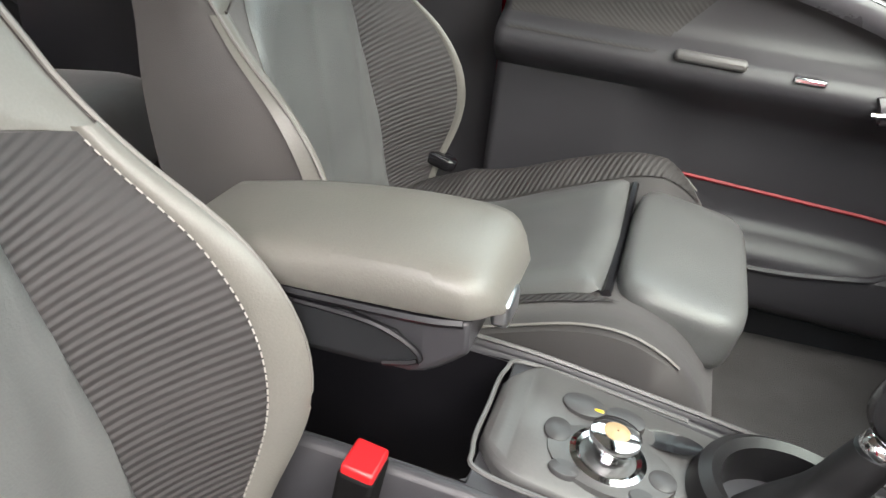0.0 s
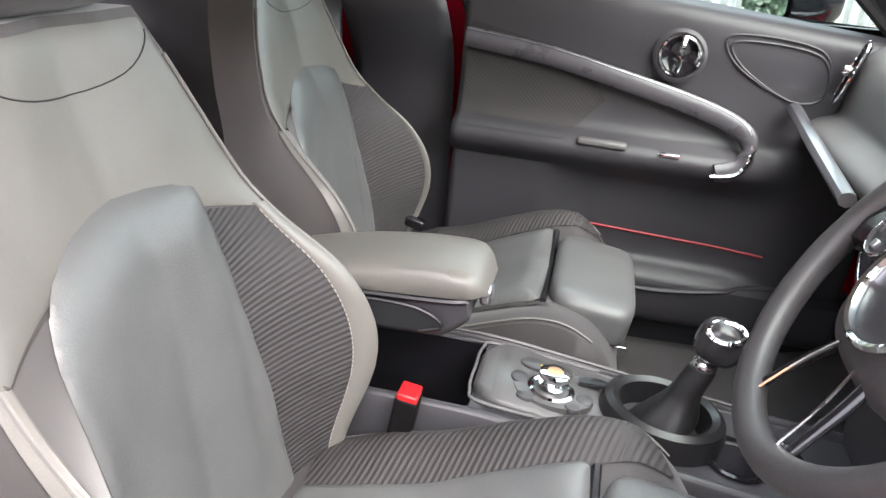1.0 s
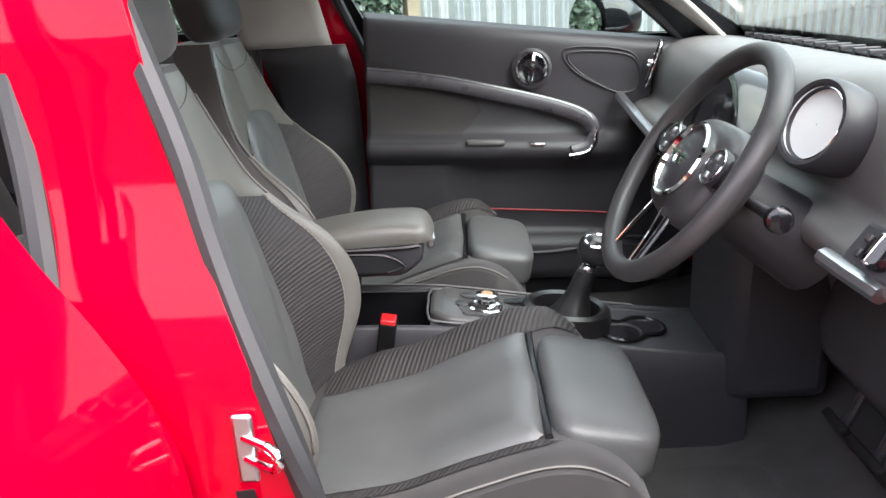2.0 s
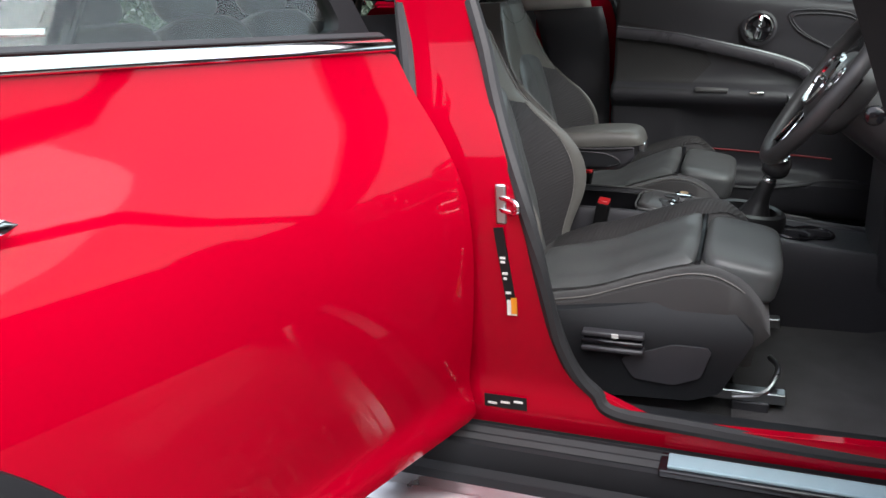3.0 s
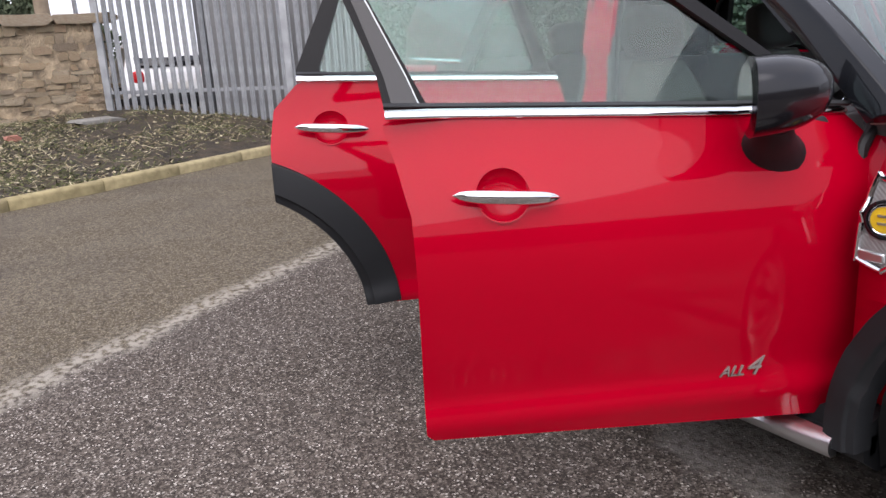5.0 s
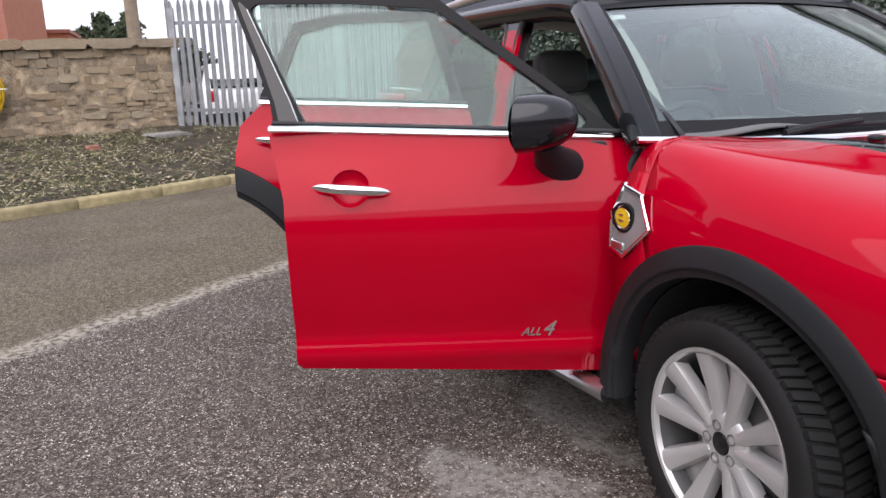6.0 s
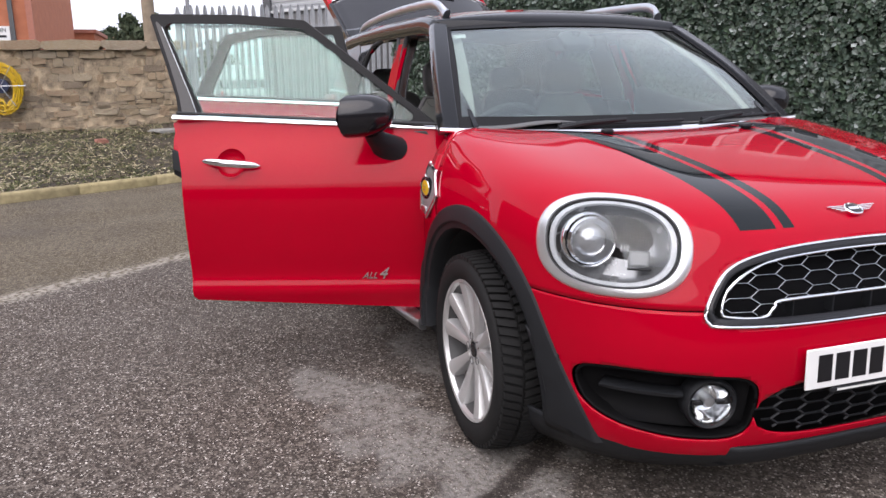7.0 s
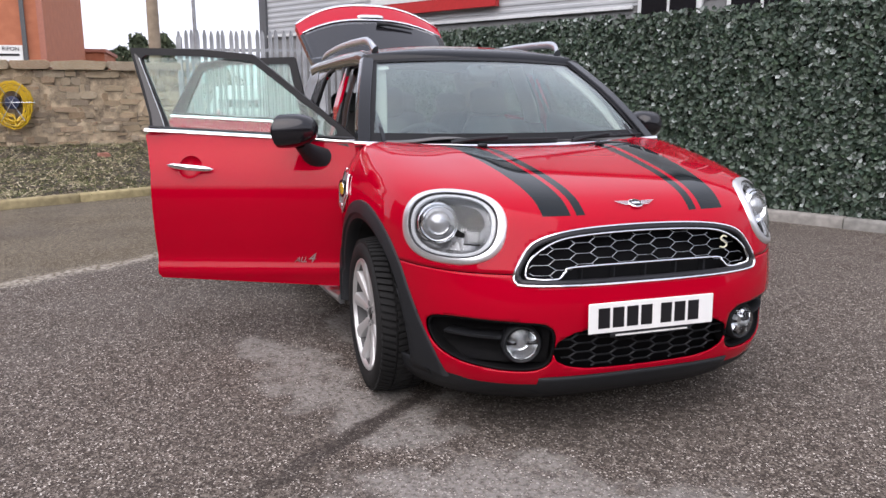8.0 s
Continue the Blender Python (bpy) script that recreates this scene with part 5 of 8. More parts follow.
def badge():
    b = bmesh.new()
    c = on_nose(0, 0.852, 0.008)
    n = (on_nose(0, 0.872, 0.02) - on_nose(0, 0.872, 0)).normalized()
    m = facing(c, n) @ Matrix.Diagonal((0.86, 0.86, 1, 1))
    lathe(b, [(0.034, -0.004), (0.035, 0.003), (0.031, 0.005), (0.029, 0.002)], m @ Matrix.Diagonal((1.0, 0.78, 1, 1)), 36)
    for sd in (-1, 1):
        for k in range(4):
            z = -0.010 + 0.0075 * k
            ln = 0.026 + 0.012 * k
            box(b, (sd * 0.034, z, -0.002), (sd * (0.034 + ln), z + 0.0036, 0.003), m)
    bd = part("bonnet_badge", b, CHROME, car, "chrome winged bonnet badge")
    b = bmesh.new()
    lathe(b, [(0.029, 0.002), (0.001, 0.003)], m @ Matrix.Diagonal((1.0, 0.78, 1, 1)), 30)
    part("badge_field", b, GLOSS, bd)
    part("badge_bar", block((-0.020, -0.006, 0.003), (0.020, 0.006, 0.0045), m), CHROME, bd)


badge()


def plate():
    m = facing((2.181, 0, 0.474), (1, 0, 0.03))
    p = part("number_plate", block((-0.26, -0.0555, -0.006), (0.26, 0.0555, 0.0), m), PLATE, car, "white front number plate with dark bars", bevel=0.004)
    x = -0.222
    for k in range(7):
        w = 0.046
        part("plate_bar", block((x, -0.037, 0.0), (x + w, 0.037, 0.0012), m), INK, p)
        x += w + 0.012 + (0.024 if k == 3 else 0)
    part("plate_holder", block((-0.17, -0.076, -0.010), (0.17, -0.058, -0.002), m), CLAD, p, bevel=0.004)
    part("holder_print", block((-0.15, -0.070, -0.002), (0.15, -0.064, -0.0012), m), STICKER_WHITE, p)
    part("plate_mount", block((-0.10, -0.04, -0.06), (0.10, 0.04, -0.006), m), CLAD, p)


plate()


def fog_lamp(side):
    c = on_nose(side * 0.478, 0.373, -0.012)
    m = facing(c, (0.96, side * 0.22, 0.0))
    b = bmesh.new()
    lathe(b, [(0.070, -0.06), (0.072, -0.006), (0.066, 0.002), (0.058, -0.004)], m, 40)
    f = part("fog_lamp", b, CLAD, car, "round clear fog lamp in a black surround")
    b = bmesh.new()
    lathe(b, [(0.057, -0.010), (0.056, 0.006), (0.046, 0.014), (0.02, 0.020), (0.001, 0.021)], m, 40)
    cov = part("fog_cover", b, LENS, f)
    cov.visible_shadow = False
    b = bmesh.new()
    lathe(b, [(0.056, -0.004), (0.050, -0.020), (0.050, -0.024), (0.036, -0.042), (0.036, -0.046), (0.016, -0.056), (0.001, -0.057)], m, 36)
    part("fog_reflector", b, CHROME, f, "faceted chrome reflector")
    b = bmesh.new()
    lathe(b, [(0.018, -0.056), (0.019, -0.022), (0.014, -0.014), (0.001, -0.012)], m, 24)
    part("fog_bulb_cap", b, SATIN, f)
    for x0, x1 in ((-0.052, -0.018), (0.018, 0.052)):
        part("fog_shield", block((x0, -0.004, -0.030), (x1, 0.003, -0.008), m), GLOSS, f)
    # surround behind the opening with a ledge
    rows = []
    for j in range(9):
        z = 0.295 + 0.18 * j / 8
        rows.append([on_nose(side * (0.38 + 0.38 * i / 14), z, -0.025 - 0.07 * (math.sin(j / 8 * math.pi) * math.sin(min(1, max(0, i / 14)) * math.pi)) ** 0.5) for i in range(15)])
    part("fog_surround", skin(rows), FOG_BLACK, f, "black plastic surround", solid=0.004)
    ring = [(ya + (yb - ya) * k / 4, za + (zb - za) * k / 4) for (ya, za), (yb, zb) in zip(FOG, FOG[1:] + FOG[:1]) for k in range(4)]
    edge = spline([(0, side * y, z) for y, z in ring], 120, True)
    b = bmesh.new()
    tube(b, [on_nose(v.y, v.z, -0.006) for v in edge], 0.005, 8, closed=True)
    part("surround_edge", b, FOG_BLACK, f)
    b = bmesh.new()
    loft(b, [[on_nose(v.y, v.z, o) for v in edge] for o in (-0.004, -0.05)], around=True)
    part("surround_wall", b, FOG_BLACK, f)
    part("fog_ledge", skin([[on_nose(side * (0.55 + 0.17 * i / 8), z, o) for i in range(9)] for z, o in ((0.405, -0.05), (0.400, -0.012), (0.392, -0.014), (0.388, -0.05))]), CLAD, f, solid=0.003)


fog_lamp(-1)
fog_lamp(1)


def side_scuttle(side):
    """A six-sided chrome vent on the wing with a round yellow plug badge."""
    f0 = [(-0.050, 0.080), (-0.036, 0.083), (0.040, 0.070), (0.048, 0.064), (0.100, -0.002), (0.100, -0.020), (0.008, -0.098), (-0.006, -0.102), (-0.056, -0.088), (-0.060, -0.076)]
    cx, cz = 0.955, 0.822
    wy = lambda x, z: side * (wing_y(x, z) - 0.004)
    b = bmesh.new()
    tube(b, [(cx + x, wy(cx + x, cz + z) + side * 0.008, cz + z) for x, z in [(v.x, v.z) for v in spline([(x, 0, z) for x, z in f0], 90, True)]], 0.0065, 8, closed=True)
    s = part("side_scuttle", b, CHROME, car, "chrome six-sided wing vent with yellow badge")
    p = poly(f0)
    b = patch(lambda x, z: (cx + x, wy(cx + x, cz + z) + side * 0.006, cz + z), p, -0.08, 0.15, -0.12, 0.10, 30, 30)
    part("scuttle_mesh", b, ribbed("grey_mesh", (0.26, 0.25, 0.25), (0.16, 0.155, 0.155), 0.006, "DIAGONAL", 0.35), s, "fine grey mesh")
    part("scuttle_bar", block((cx - 0.054, wy(cx, cz - 0.08) + side * 0.004, cz - 0.088), (cx + 0.004, wy(cx, cz - 0.08) + side * 0.014, cz - 0.066)), SATIN, s, bevel=0.004)
    m = facing((cx - 0.008, wy(cx, cz) + side * 0.008, cz + 0.004), (0.15, side, 0))
    b = bmesh.new()
    lathe(b, [(0.042, -0.004), (0.042, 0.008), (0.036, 0.010), (0.034, 0.004)], m, 36)
    part("badge_rim", b, GLOSS, s)
    b = bmesh.new()
    lathe(b, [(0.033, 0.004), (0.030, 0.010), (0.028, 0.009)], m, 36)
    part("badge_ring", b, CHROME, s)
    b = bmesh.new()
    lathe(b, [(0.028, 0.008), (0.001, 0.010)], m, 32)
    part("badge_disc", b, YELLOW, s)
    for k in (-1, 1):
        part("badge_mark", block((-0.012, k * 0.008 - 0.002, 0.009), (0.006, k * 0.008 + 0.003, 0.0115), m), SATIN, s)


side_scuttle(-1)
side_scuttle(1)
# washer jets and black lower corners of the bumper
for sd in (-1, 1):
    jet = NOSE_TREE.ray_cast(Vector((1.22, sd * 0.30, 3)), Vector((0, 0, -1)))[0]
    part("washer_jet", pillow(bmesh.new(), (0.035, 0.045, 0.018), Matrix.Translation(jet + Vector((0, 0, 0.006))), n=5, power=3), CLAD, car)
    rows = []
    for i in range(14):
        x = 1.62 + 0.20 * i / 13
        rows.append([(x, sd * (wing_y(x, z) - 0.004 + 0.008), z) for z in [0.20 + (0.36 - 0.10 * (i / 13)) * j / 10 for j in range(11)]])
    corner = skin(rows)
    cut(corner, lambda p: math.hypot(p.x - FRONT_HUB, p.z - HUB_Z) - 0.41)
    part("bumper_corner", corner, CLAD, car, "black plastic bumper corner", solid=0.008)


# ---- the cabin ----
BACK_W = [(0.44, 0.205), (0.55, 0.225), (0.70, 0.245), (0.80, 0.243), (0.88, 0.222), (0.95, 0.203), (1.05, 0.158), (1.12, 0.115)]
BACK_B = [(0.44, 0.05), (0.55, 0.085), (0.66, 0.138), (0.73, 0.142), (0.80, 0.108), (0.87, 0.040), (0.93, 0.008), (1.12, 0.0)]
BACK_X = [(0.44, -0.185), (0.55, -0.205), (0.70, -0.222), (0.80, -0.235), (0.88, -0.250), (0.95, -0.270), (1.05, -0.297), (1.12, -0.312)]


def back_front(y, z, out=0.0):
    """The seat back's front, at y from its middle."""
    w = interp(BACK_W, z)
    k = max(0, (abs(y) - 0.45 * w) / (0.55 * w))
    dip = -0.012 * max(0, 1 - abs(y) / (0.5 * w))
    return (interp(BACK_X, z) + interp(BACK_B, z) * min(k, 1) ** 1.5 * 0.95 + dip + out, y, z)


def seat(name, yc, shift, parent, label):
    """A sports seat: cushion with thigh rest, winged back with a leather middle and ribbed wings, headrest."""
    place = lambda p: Vector((p[0] + shift, p[1] + yc, p[2]))
    rows = []
    for i in range(31):
        z = 0.44 + 0.68 * i / 30
        w = interp(BACK_W, z)
        row = [place(back_front(w * (j / 12 - 1), z)) for j in range(25)]
        ex, bx = interp(BACK_X, z), interp(BACK_B, z)
        row += [place((ex + bx * 0.55, w * 1.045, z)), place((ex - 0.02, w * 1.06, z)), place((ex - 0.085, w * 0.98, z)), place((ex - 0.105, w * 0.5, z)), place((ex - 0.105, -w * 0.5, z)), place((ex - 0.085, -w * 0.98, z)), place((ex - 0.02, -w * 1.06, z)), place((ex + bx * 0.55, -w * 1.045, z))]
        rows.append(row)
    s = part(name, skin(rows, around=True, ends=True), FABRIC, parent, label)
    # leather middle with an arched top
    mid = [(-0.170, 0.78), (-0.168, 0.83), (-0.160, 0.868), (-0.143, 0.900), (-0.115, 0.925), (-0.08, 0.941), (-0.04, 0.949), (0.0, 0.951), (0.05, 0.948), (0.09, 0.941), (0.122, 0.930), (0.150, 0.70), (0.168, 0.47), (-0.150, 0.47)]
    pm = poly([(y * 0.93, z) for y, z in mid], 0.005)
    part("back_insert", patch(lambda y, z: place(back_front(y, z, 0.0055 + 0.020 * max(0, min(1, -pm(y, z) / 0.05)) ** 0.5)), pm, -0.2, 0.2, 0.45, 1.0, 44, 50), LEATHER, s, "smooth black leather middle")
    for sd in (-1, 1):
        wing = [(sd * 0.125, 0.905), (sd * 0.222, 0.882), (sd * 0.240, 0.80), (sd * 0.242, 0.70), (sd * 0.222, 0.55), (sd * 0.205, 0.46), (sd * 0.152, 0.46)]
        pw = poly(wing)
        part("back_wing", patch(lambda y, z: place(back_front(y, z, 0.004)), pw, min(sd * 0.1, sd * 0.26), max(sd * 0.1, sd * 0.26), 0.44, 0.93, 20, 60), RIB_X if sd > 0 else FABRIC, s, "ribbed fabric wing" if sd > 0 else "")
        band = []
        for i in range(36):
            z = 0.46 + 0.43 * i / 35
            w = interp(BACK_W, z)
            slim = 0.085 if sd * yc < 0 else 0.03
            band.append([place(back_front(sd * w * (1 - slim * a), z, o)) for a, o in ((1, 0.001), (0.93, 0.0065), (0.7, 0.010), (0.35, 0.010), (0.1, 0.006))] + [place((interp(BACK_X, z) + interp(BACK_B, z) * 0.80, sd * w * 1.035, z))])
        part("edge_band", skin(band), LIT_LEATHERETTE, s, "stitched edge of the seat back")
        if sd * yc < 0:
            sew = bmesh.new()
            for i in range(62):
                z = 0.475 + 0.0066 * i
                ends = [place(back_front(sd * interp(BACK_W, q) * (1 - slim * 1.03), q, 0.0062)) for q in (z, z + 0.0042)]
                tube(sew, ends, 0.0009, 4)
            part("stitching", sew, surf_once("pale_thread", (0.30, 0.29, 0.27), 0.7), s, "row of pale stitches")
        bm = bmesh.new()
        tube(bm, [place((interp(BACK_X, z) + interp(BACK_B, z) * 0.93 + 0.003, sd * interp(BACK_W, z) * 1.005, z)) for z in [0.47 + 0.60 * i / 40 for i in range(41)]], 0.0024, 6)
        part("piping", bm, surf_once("pale_piping", (0.17, 0.165, 0.155)), s, "pale stitched piping")
    # panel above the seam, its paleness carrying the light on the seat's top
    top_panel = lambda y, z: max(abs(y) - 0.985 * interp(BACK_W, z), 0.908 - 0.028 * max(0, (abs(y) - 0.125) / 0.1) - z, z - 1.11)
    part("back_top", patch(lambda y, z: place(back_front(y, z, 0.0018 + 0.0045 * max(0, min(1, -top_panel(y, z) / 0.03)) ** 0.5)), top_panel, -0.24, 0.24, 0.87, 1.12, 40, 30), LIT_LEATHERETTE, s, "smooth upper panel of the seat back, coloured paler for the light on it")
    seam = bmesh.new()
    tube(seam, [place(back_front(0.12 * math.cos(a), 1.098 + 0.045 * math.sin(a), 0.0066)) for a in [math.pi + math.pi * i / 20 for i in range(21)]], 0.0008, 5)
    part("seam", seam, CLAD, s)
    part("headrest", pillow(bmesh.new(), (0.10, 0.25, 0.19), Matrix.Translation(place((-0.345, 0, 1.215))) @ Matrix.Rotation(radians(-12), 4, "Y"), n=10, power=4), CUSHION, s)
    for sd in (-1, 1):
        bm = bmesh.new()
        tube(bm, [place((-0.345, sd * 0.06, 1.08)), place((-0.35, sd * 0.06, 1.16))], 0.007, 8)
        part("headrest_post", bm, CHROME, s)

    # cushion
    def top(x, y):
        base = interp([(-0.18, 0.515), (0.0, 0.540), (0.12, 0.582), (0.22, 0.608), (0.30, 0.590), (0.345, 0.545), (0.36, 0.51)], x)
        k = abs(y)
        rise = interp([(0.0, 0.0), (0.09, 0.0), (0.145, 0.014), (0.190, 0.042), (0.218, 0.046), (0.242, 0.022), (0.258, -0.045)], k)
        if yc < 0 and y < 0 and rise > 0:
            rise *= 0.42
        if yc < 0 and y > 0 and rise > 0:
            rise *= 0.9
        if yc > 0 and y < 0 and rise > 0:
            rise *= 0.30
        return max(base + rise * min(1, max(0, (0.36 - x) / 0.1)) * min(1, max(0.3, (x + 0.2) / 0.15)), 0.495)

    rows = []
    for i in range(28):
        x = -0.18 + 0.54 * i / 27
        nar = 1 - 0.10 * max(0, (x - 0.28) / 0.08) ** 2
        row = [place((x, 0.258 * nar * (j / 14 - 1), top(x, 0.258 * (j / 14 - 1)))) for j in range(29)]
        row += [place((min(x, 0.335), 0.262 * nar, 0.49)), place((min(x, 0.33), 0.24 * nar, 0.44)), place((min(x, 0.33), -0.24 * nar, 0.44)), place((min(x, 0.335), -0.262 * nar, 0.49))]
        rows.append(row)
    part("cushion", skin(rows, around=True, ends=True), CUSHION, s, "dark fabric seat cushion")
    ins = [(-0.15, -0.135), (0.205, -0.152), (0.214, 0.0), (0.205, 0.152), (-0.15, 0.135)]
    pi_ = poly(ins, 0.006)
    part("cushion_insert", patch(lambda x, y: place((x, y, top(x, y) + 0.003 + (0.012 + 0.012 * max(0, x - 0.05) / 0.15) * max(0, min(1, -pi_(x, y) / 0.035)) ** 0.5)), pi_, -0.18, 0.22, -0.2, 0.2, 40, 40), LEATHER, s, "smooth black leather middle")
    for sd in (-1, 1):
        strip_ = [(-0.15, sd * 0.146), (0.185, sd * 0.162), (0.25, sd * 0.172), (0.32, sd * 0.19), (0.28, sd * 0.222), (0.1, sd * 0.228), (-0.15, sd * 0.222)]
        if sd < 0:
            strip_ = [(-0.15, sd * 0.146), (0.185, sd * 0.162), (0.24, sd * 0.172), (0.20, sd * 0.186), (-0.15, sd * 0.178)]
        if yc < 0 and sd > 0:
            strip_ = [(-0.15, 0.128), (0.185, 0.146), (0.25, 0.165), (0.32, 0.188), (0.28, 0.226), (0.1, 0.232), (-0.15, 0.226)]
        ps = poly(strip_)
        lo, hi = sorted((sd * 0.115, sd * 0.25))
        part("cushion_side", patch(lambda x, y: place((x, y, top(x, y) + 0.0035)), ps, -0.18, 0.34, lo, hi, 44, 14), RIB_SEAT, s, "ribbed fabric bolster")
        bm = bmesh.new()
        tube(bm, [place((x, sd * 0.232, top(x, sd * 0.232) + 0.002)) for x in [-0.14 + 0.45 * i / 30 for i in range(31)]], 0.0018, 5)
        part("piping", bm, surf_once("pale_piping", (0.17, 0.165, 0.155)), s)
    part("thigh_rest", pillow(bmesh.new(), (0.158, 0.315, 0.088), Matrix.Translation(place((0.300, 0, 0.584))) @ Matrix.Rotation(radians(11), 4, "Y"), n=12, power=5.5), LEATHER, s, "black leather thigh rest")
    # black tube laid in as the shade behind the thigh rest
    bm = bmesh.new()
    tube(bm, [place((0.2185, 0.155 * (j / 10 - 1), top(0.2185, 0.155 * (j / 10 - 1)) + 0.003)) for j in range(21)], 0.006, 6)
    part("crease", bm, INK, s)
    # side cover, lever, runners
    out = -1 if yc < 0 else 1
    for sd in (out,):
        cov = poly([(-0.12, 0.520), (0.05, 0.545), (0.20, 0.568), (0.28, 0.566), (0.325, 0.52), (0.27, 0.405), (0.22, 0.385), (-0.02, 0.372), (-0.11, 0.42)], 0.008)
        bm = patch(lambda x, z: place((x, sd * (0.281 - 0.018 * max(0, (z - 0.49) / 0.06) ** 2), z)), cov, -0.14, 0.34, 0.34, 0.58, 36, 18)
        slab(bm, lambda c: Vector((c.x, c.y - sd * 0.03, c.z)))
        part("side_cover", bm, CLAD, s, "black plastic seat side cover", bevel=0.004)
        inn = poly([(0.10, 0.455), (0.19, 0.49), (0.25, 0.49), (0.235, 0.44), (0.19, 0.42), (0.12, 0.425)], 0.008)
        bm = patch(lambda x, z: place((x, sd * 0.284, z)), inn, 0.08, 0.27, 0.40, 0.51, 20, 10)
        slab(bm, lambda c: Vector((c.x, c.y + sd * 0.006, c.z)))
        part("cover_panel", bm, TRIM, s, bevel=0.003)
        for k in range(3):
            part("lever", block(place((0.015, sd * 0.282, 0.478 + 0.014 * k)), place((0.135, sd * (0.314 - 0.004 * k), 0.489 + 0.014 * k)), Matrix.Translation((0, 0, 0))), GLOSS if k == 1 else TRIM, s, "ribbed black seat-height lever" if k == 0 else "", bevel=0.004)
    for sd in (-1, 1):
        part("runner", block(place((-0.2, sd * 0.17, 0.345)), place((0.40, sd * 0.20, 0.368))), SATIN, s, "steel seat runner", bevel=0.003)
        part("runner_foot", block(place((0.30, sd * 0.165, 0.30)), place((0.37, sd * 0.205, 0.348))), TRIM, s, bevel=0.003)
    part("seat_base", block(place((-0.15, -0.22, 0.36)), place((0.25, 0.22, 0.46))), TRIM, s, bevel=0.01)
    bm = bmesh.new()
    tube(bm, spline([place((0.37, -0.10, 0.40)), place((0.385, -0.14, 0.395)), place((0.36, -0.2, 0.37)), place((0.30, -0.21, 0.36))], 16), 0.006, 8)
    part("slide_bar", bm, SATIN, s)
    if yc > 0:
        part("recline_lever", pillow(bmesh.new(), (0.075, 0.030, 0.026), Matrix.Translation(place((-0.118, 0.228, 0.585))) @ Matrix.Rotation(radians(18), 4, "Y"), n=6, power=4), GLOSS, s, "black recline lever")
    if yc < 0:
        part("badge_tag", block(place((0.075, -0.315, 0.512)), place((0.088, -0.312, 0.520))), STICKER_WHITE, s)
    return s


seat("driver_seat", -0.375, 0.0, car, "black sports seat with leather middle")
seat("passenger_seat", 0.375, -0.105, car, "black sports seat with leather middle")


def console():
    """Centre console: storage well, controller panel, gear lever, cup holders, armrest."""
    zt = [(-0.30, 0.610), (0.03, 0.600), (0.20, 0.576), (0.32, 0.556), (0.50, 0.528), (0.62, 0.515)]
    bm = bmesh.new()
    rows = []
    for i in range(90):
        x = -0.30 + 0.95 * i / 89
        z = interp(zt, x)
        rows.append([(x, y, zz) for y, zz in ((-0.122, 0.30), (-0.121, z - 0.06), (-0.118, z - 0.018), (-0.112, z - 0.003), (-0.104, z), (-0.098, z - 0.004), (-0.097, z - 0.012), *[(-0.091 + 0.007 * q, z - 0.012) for q in range(27)], (0.097, z - 0.012), (0.098, z - 0.004), (0.104, z), (0.112, z - 0.003), (0.118, z - 0.018), (0.121, z - 0.06), (0.122, 0.30))])
    loft(bm, rows, ends=True)
    well = poly([(-0.27, -0.085), (0.035, -0.085), (0.035, 0.085), (-0.27, 0.085)], 0.004)
    cup1 = lambda x, y: math.hypot(x - 0.418, y + 0.028) - 0.040
    cup2 = lambda x, y: math.hypot(x - 0.478, y - 0.010) - 0.036
    cut(bm, lambda p: well(p.x, p.y) if p.z > 0.5 else 1)
    cut(bm, lambda p: min(cup1(p.x, p.y), cup2(p.x, p.y)) if p.z > 0.45 else 1)
    c = part("console", bm, TRIM, car, "dark plastic centre console", bevel=0.003)
    # the well's shade is put into its near-black lining colour
    part("storage_well", well_box(-0.275, 0.04, -0.09, 0.09, 0.590, 0.40), INK, c, "deep storage well coloured near-black as its shade", smooth=False)
    for cx, cy, r in ((0.418, -0.028, 0.040), (0.478, 0.010, 0.036)):
        b2 = bmesh.new()
        z = interp(zt, cx)
        lathe(b2, [(r + 0.004, z - 0.008), (r, z - 0.012), (r * 0.96, z - 0.06), (r * 0.9, z - 0.075), (0.002, z - 0.075)], Matrix.Translation((cx, cy, 0)), 36)
        part("cup_holder", b2, TRIM, c)
    rim = bmesh.new()
    pts = [(0.418 + 0.045 * math.cos(a), -0.028 + 0.045 * math.sin(a)) for a in [radians(d) for d in range(80, 330, 12)]] + [(0.478 + 0.041 * math.cos(a), 0.010 + 0.041 * math.sin(a)) for a in [radians(d) for d in range(-95, 150, 12)]]
    tube(rim, [(x, y, interp(zt, x) - 0.006) for x, y in pts], 0.004, 6, closed=True)
    part("cup_rim", rim, GLOSS, c, "gloss cup-holder rim")
    # bright edge lines along the console
    for sd in (1,):
        b2 = bmesh.new()
        tube(b2, [(x, sd * 0.101, interp(zt, x) + 0.001) for x in [-0.28 + 0.75 * i / 20 for i in range(21)]], 0.0028, 5)
        part("console_edge", b2, surf_once("grey_edge", (0.10, 0.10, 0.10), 0.4), c)
    # controller panel
    pan = bmesh.new()
    rows = []
    for i in range(24):
        k = i / 23
        x = 0.038 + 0.215 * k
        w = 0.080 * (1 - (1 - min(1, k * 5)) ** 2 * 0.45)
        z = interp(zt, x) + 0.012 * min(1, k * 6) ** 0.5 - 0.012 * k
        rows.append([(x, -w, z - 0.022), (x, -w, z - 0.006), (x, -w + 0.008, z), (x, w - 0.008, z), (x, w, z - 0.006), (x, w, z - 0.022)])
    loft(pan, rows, ends=True)
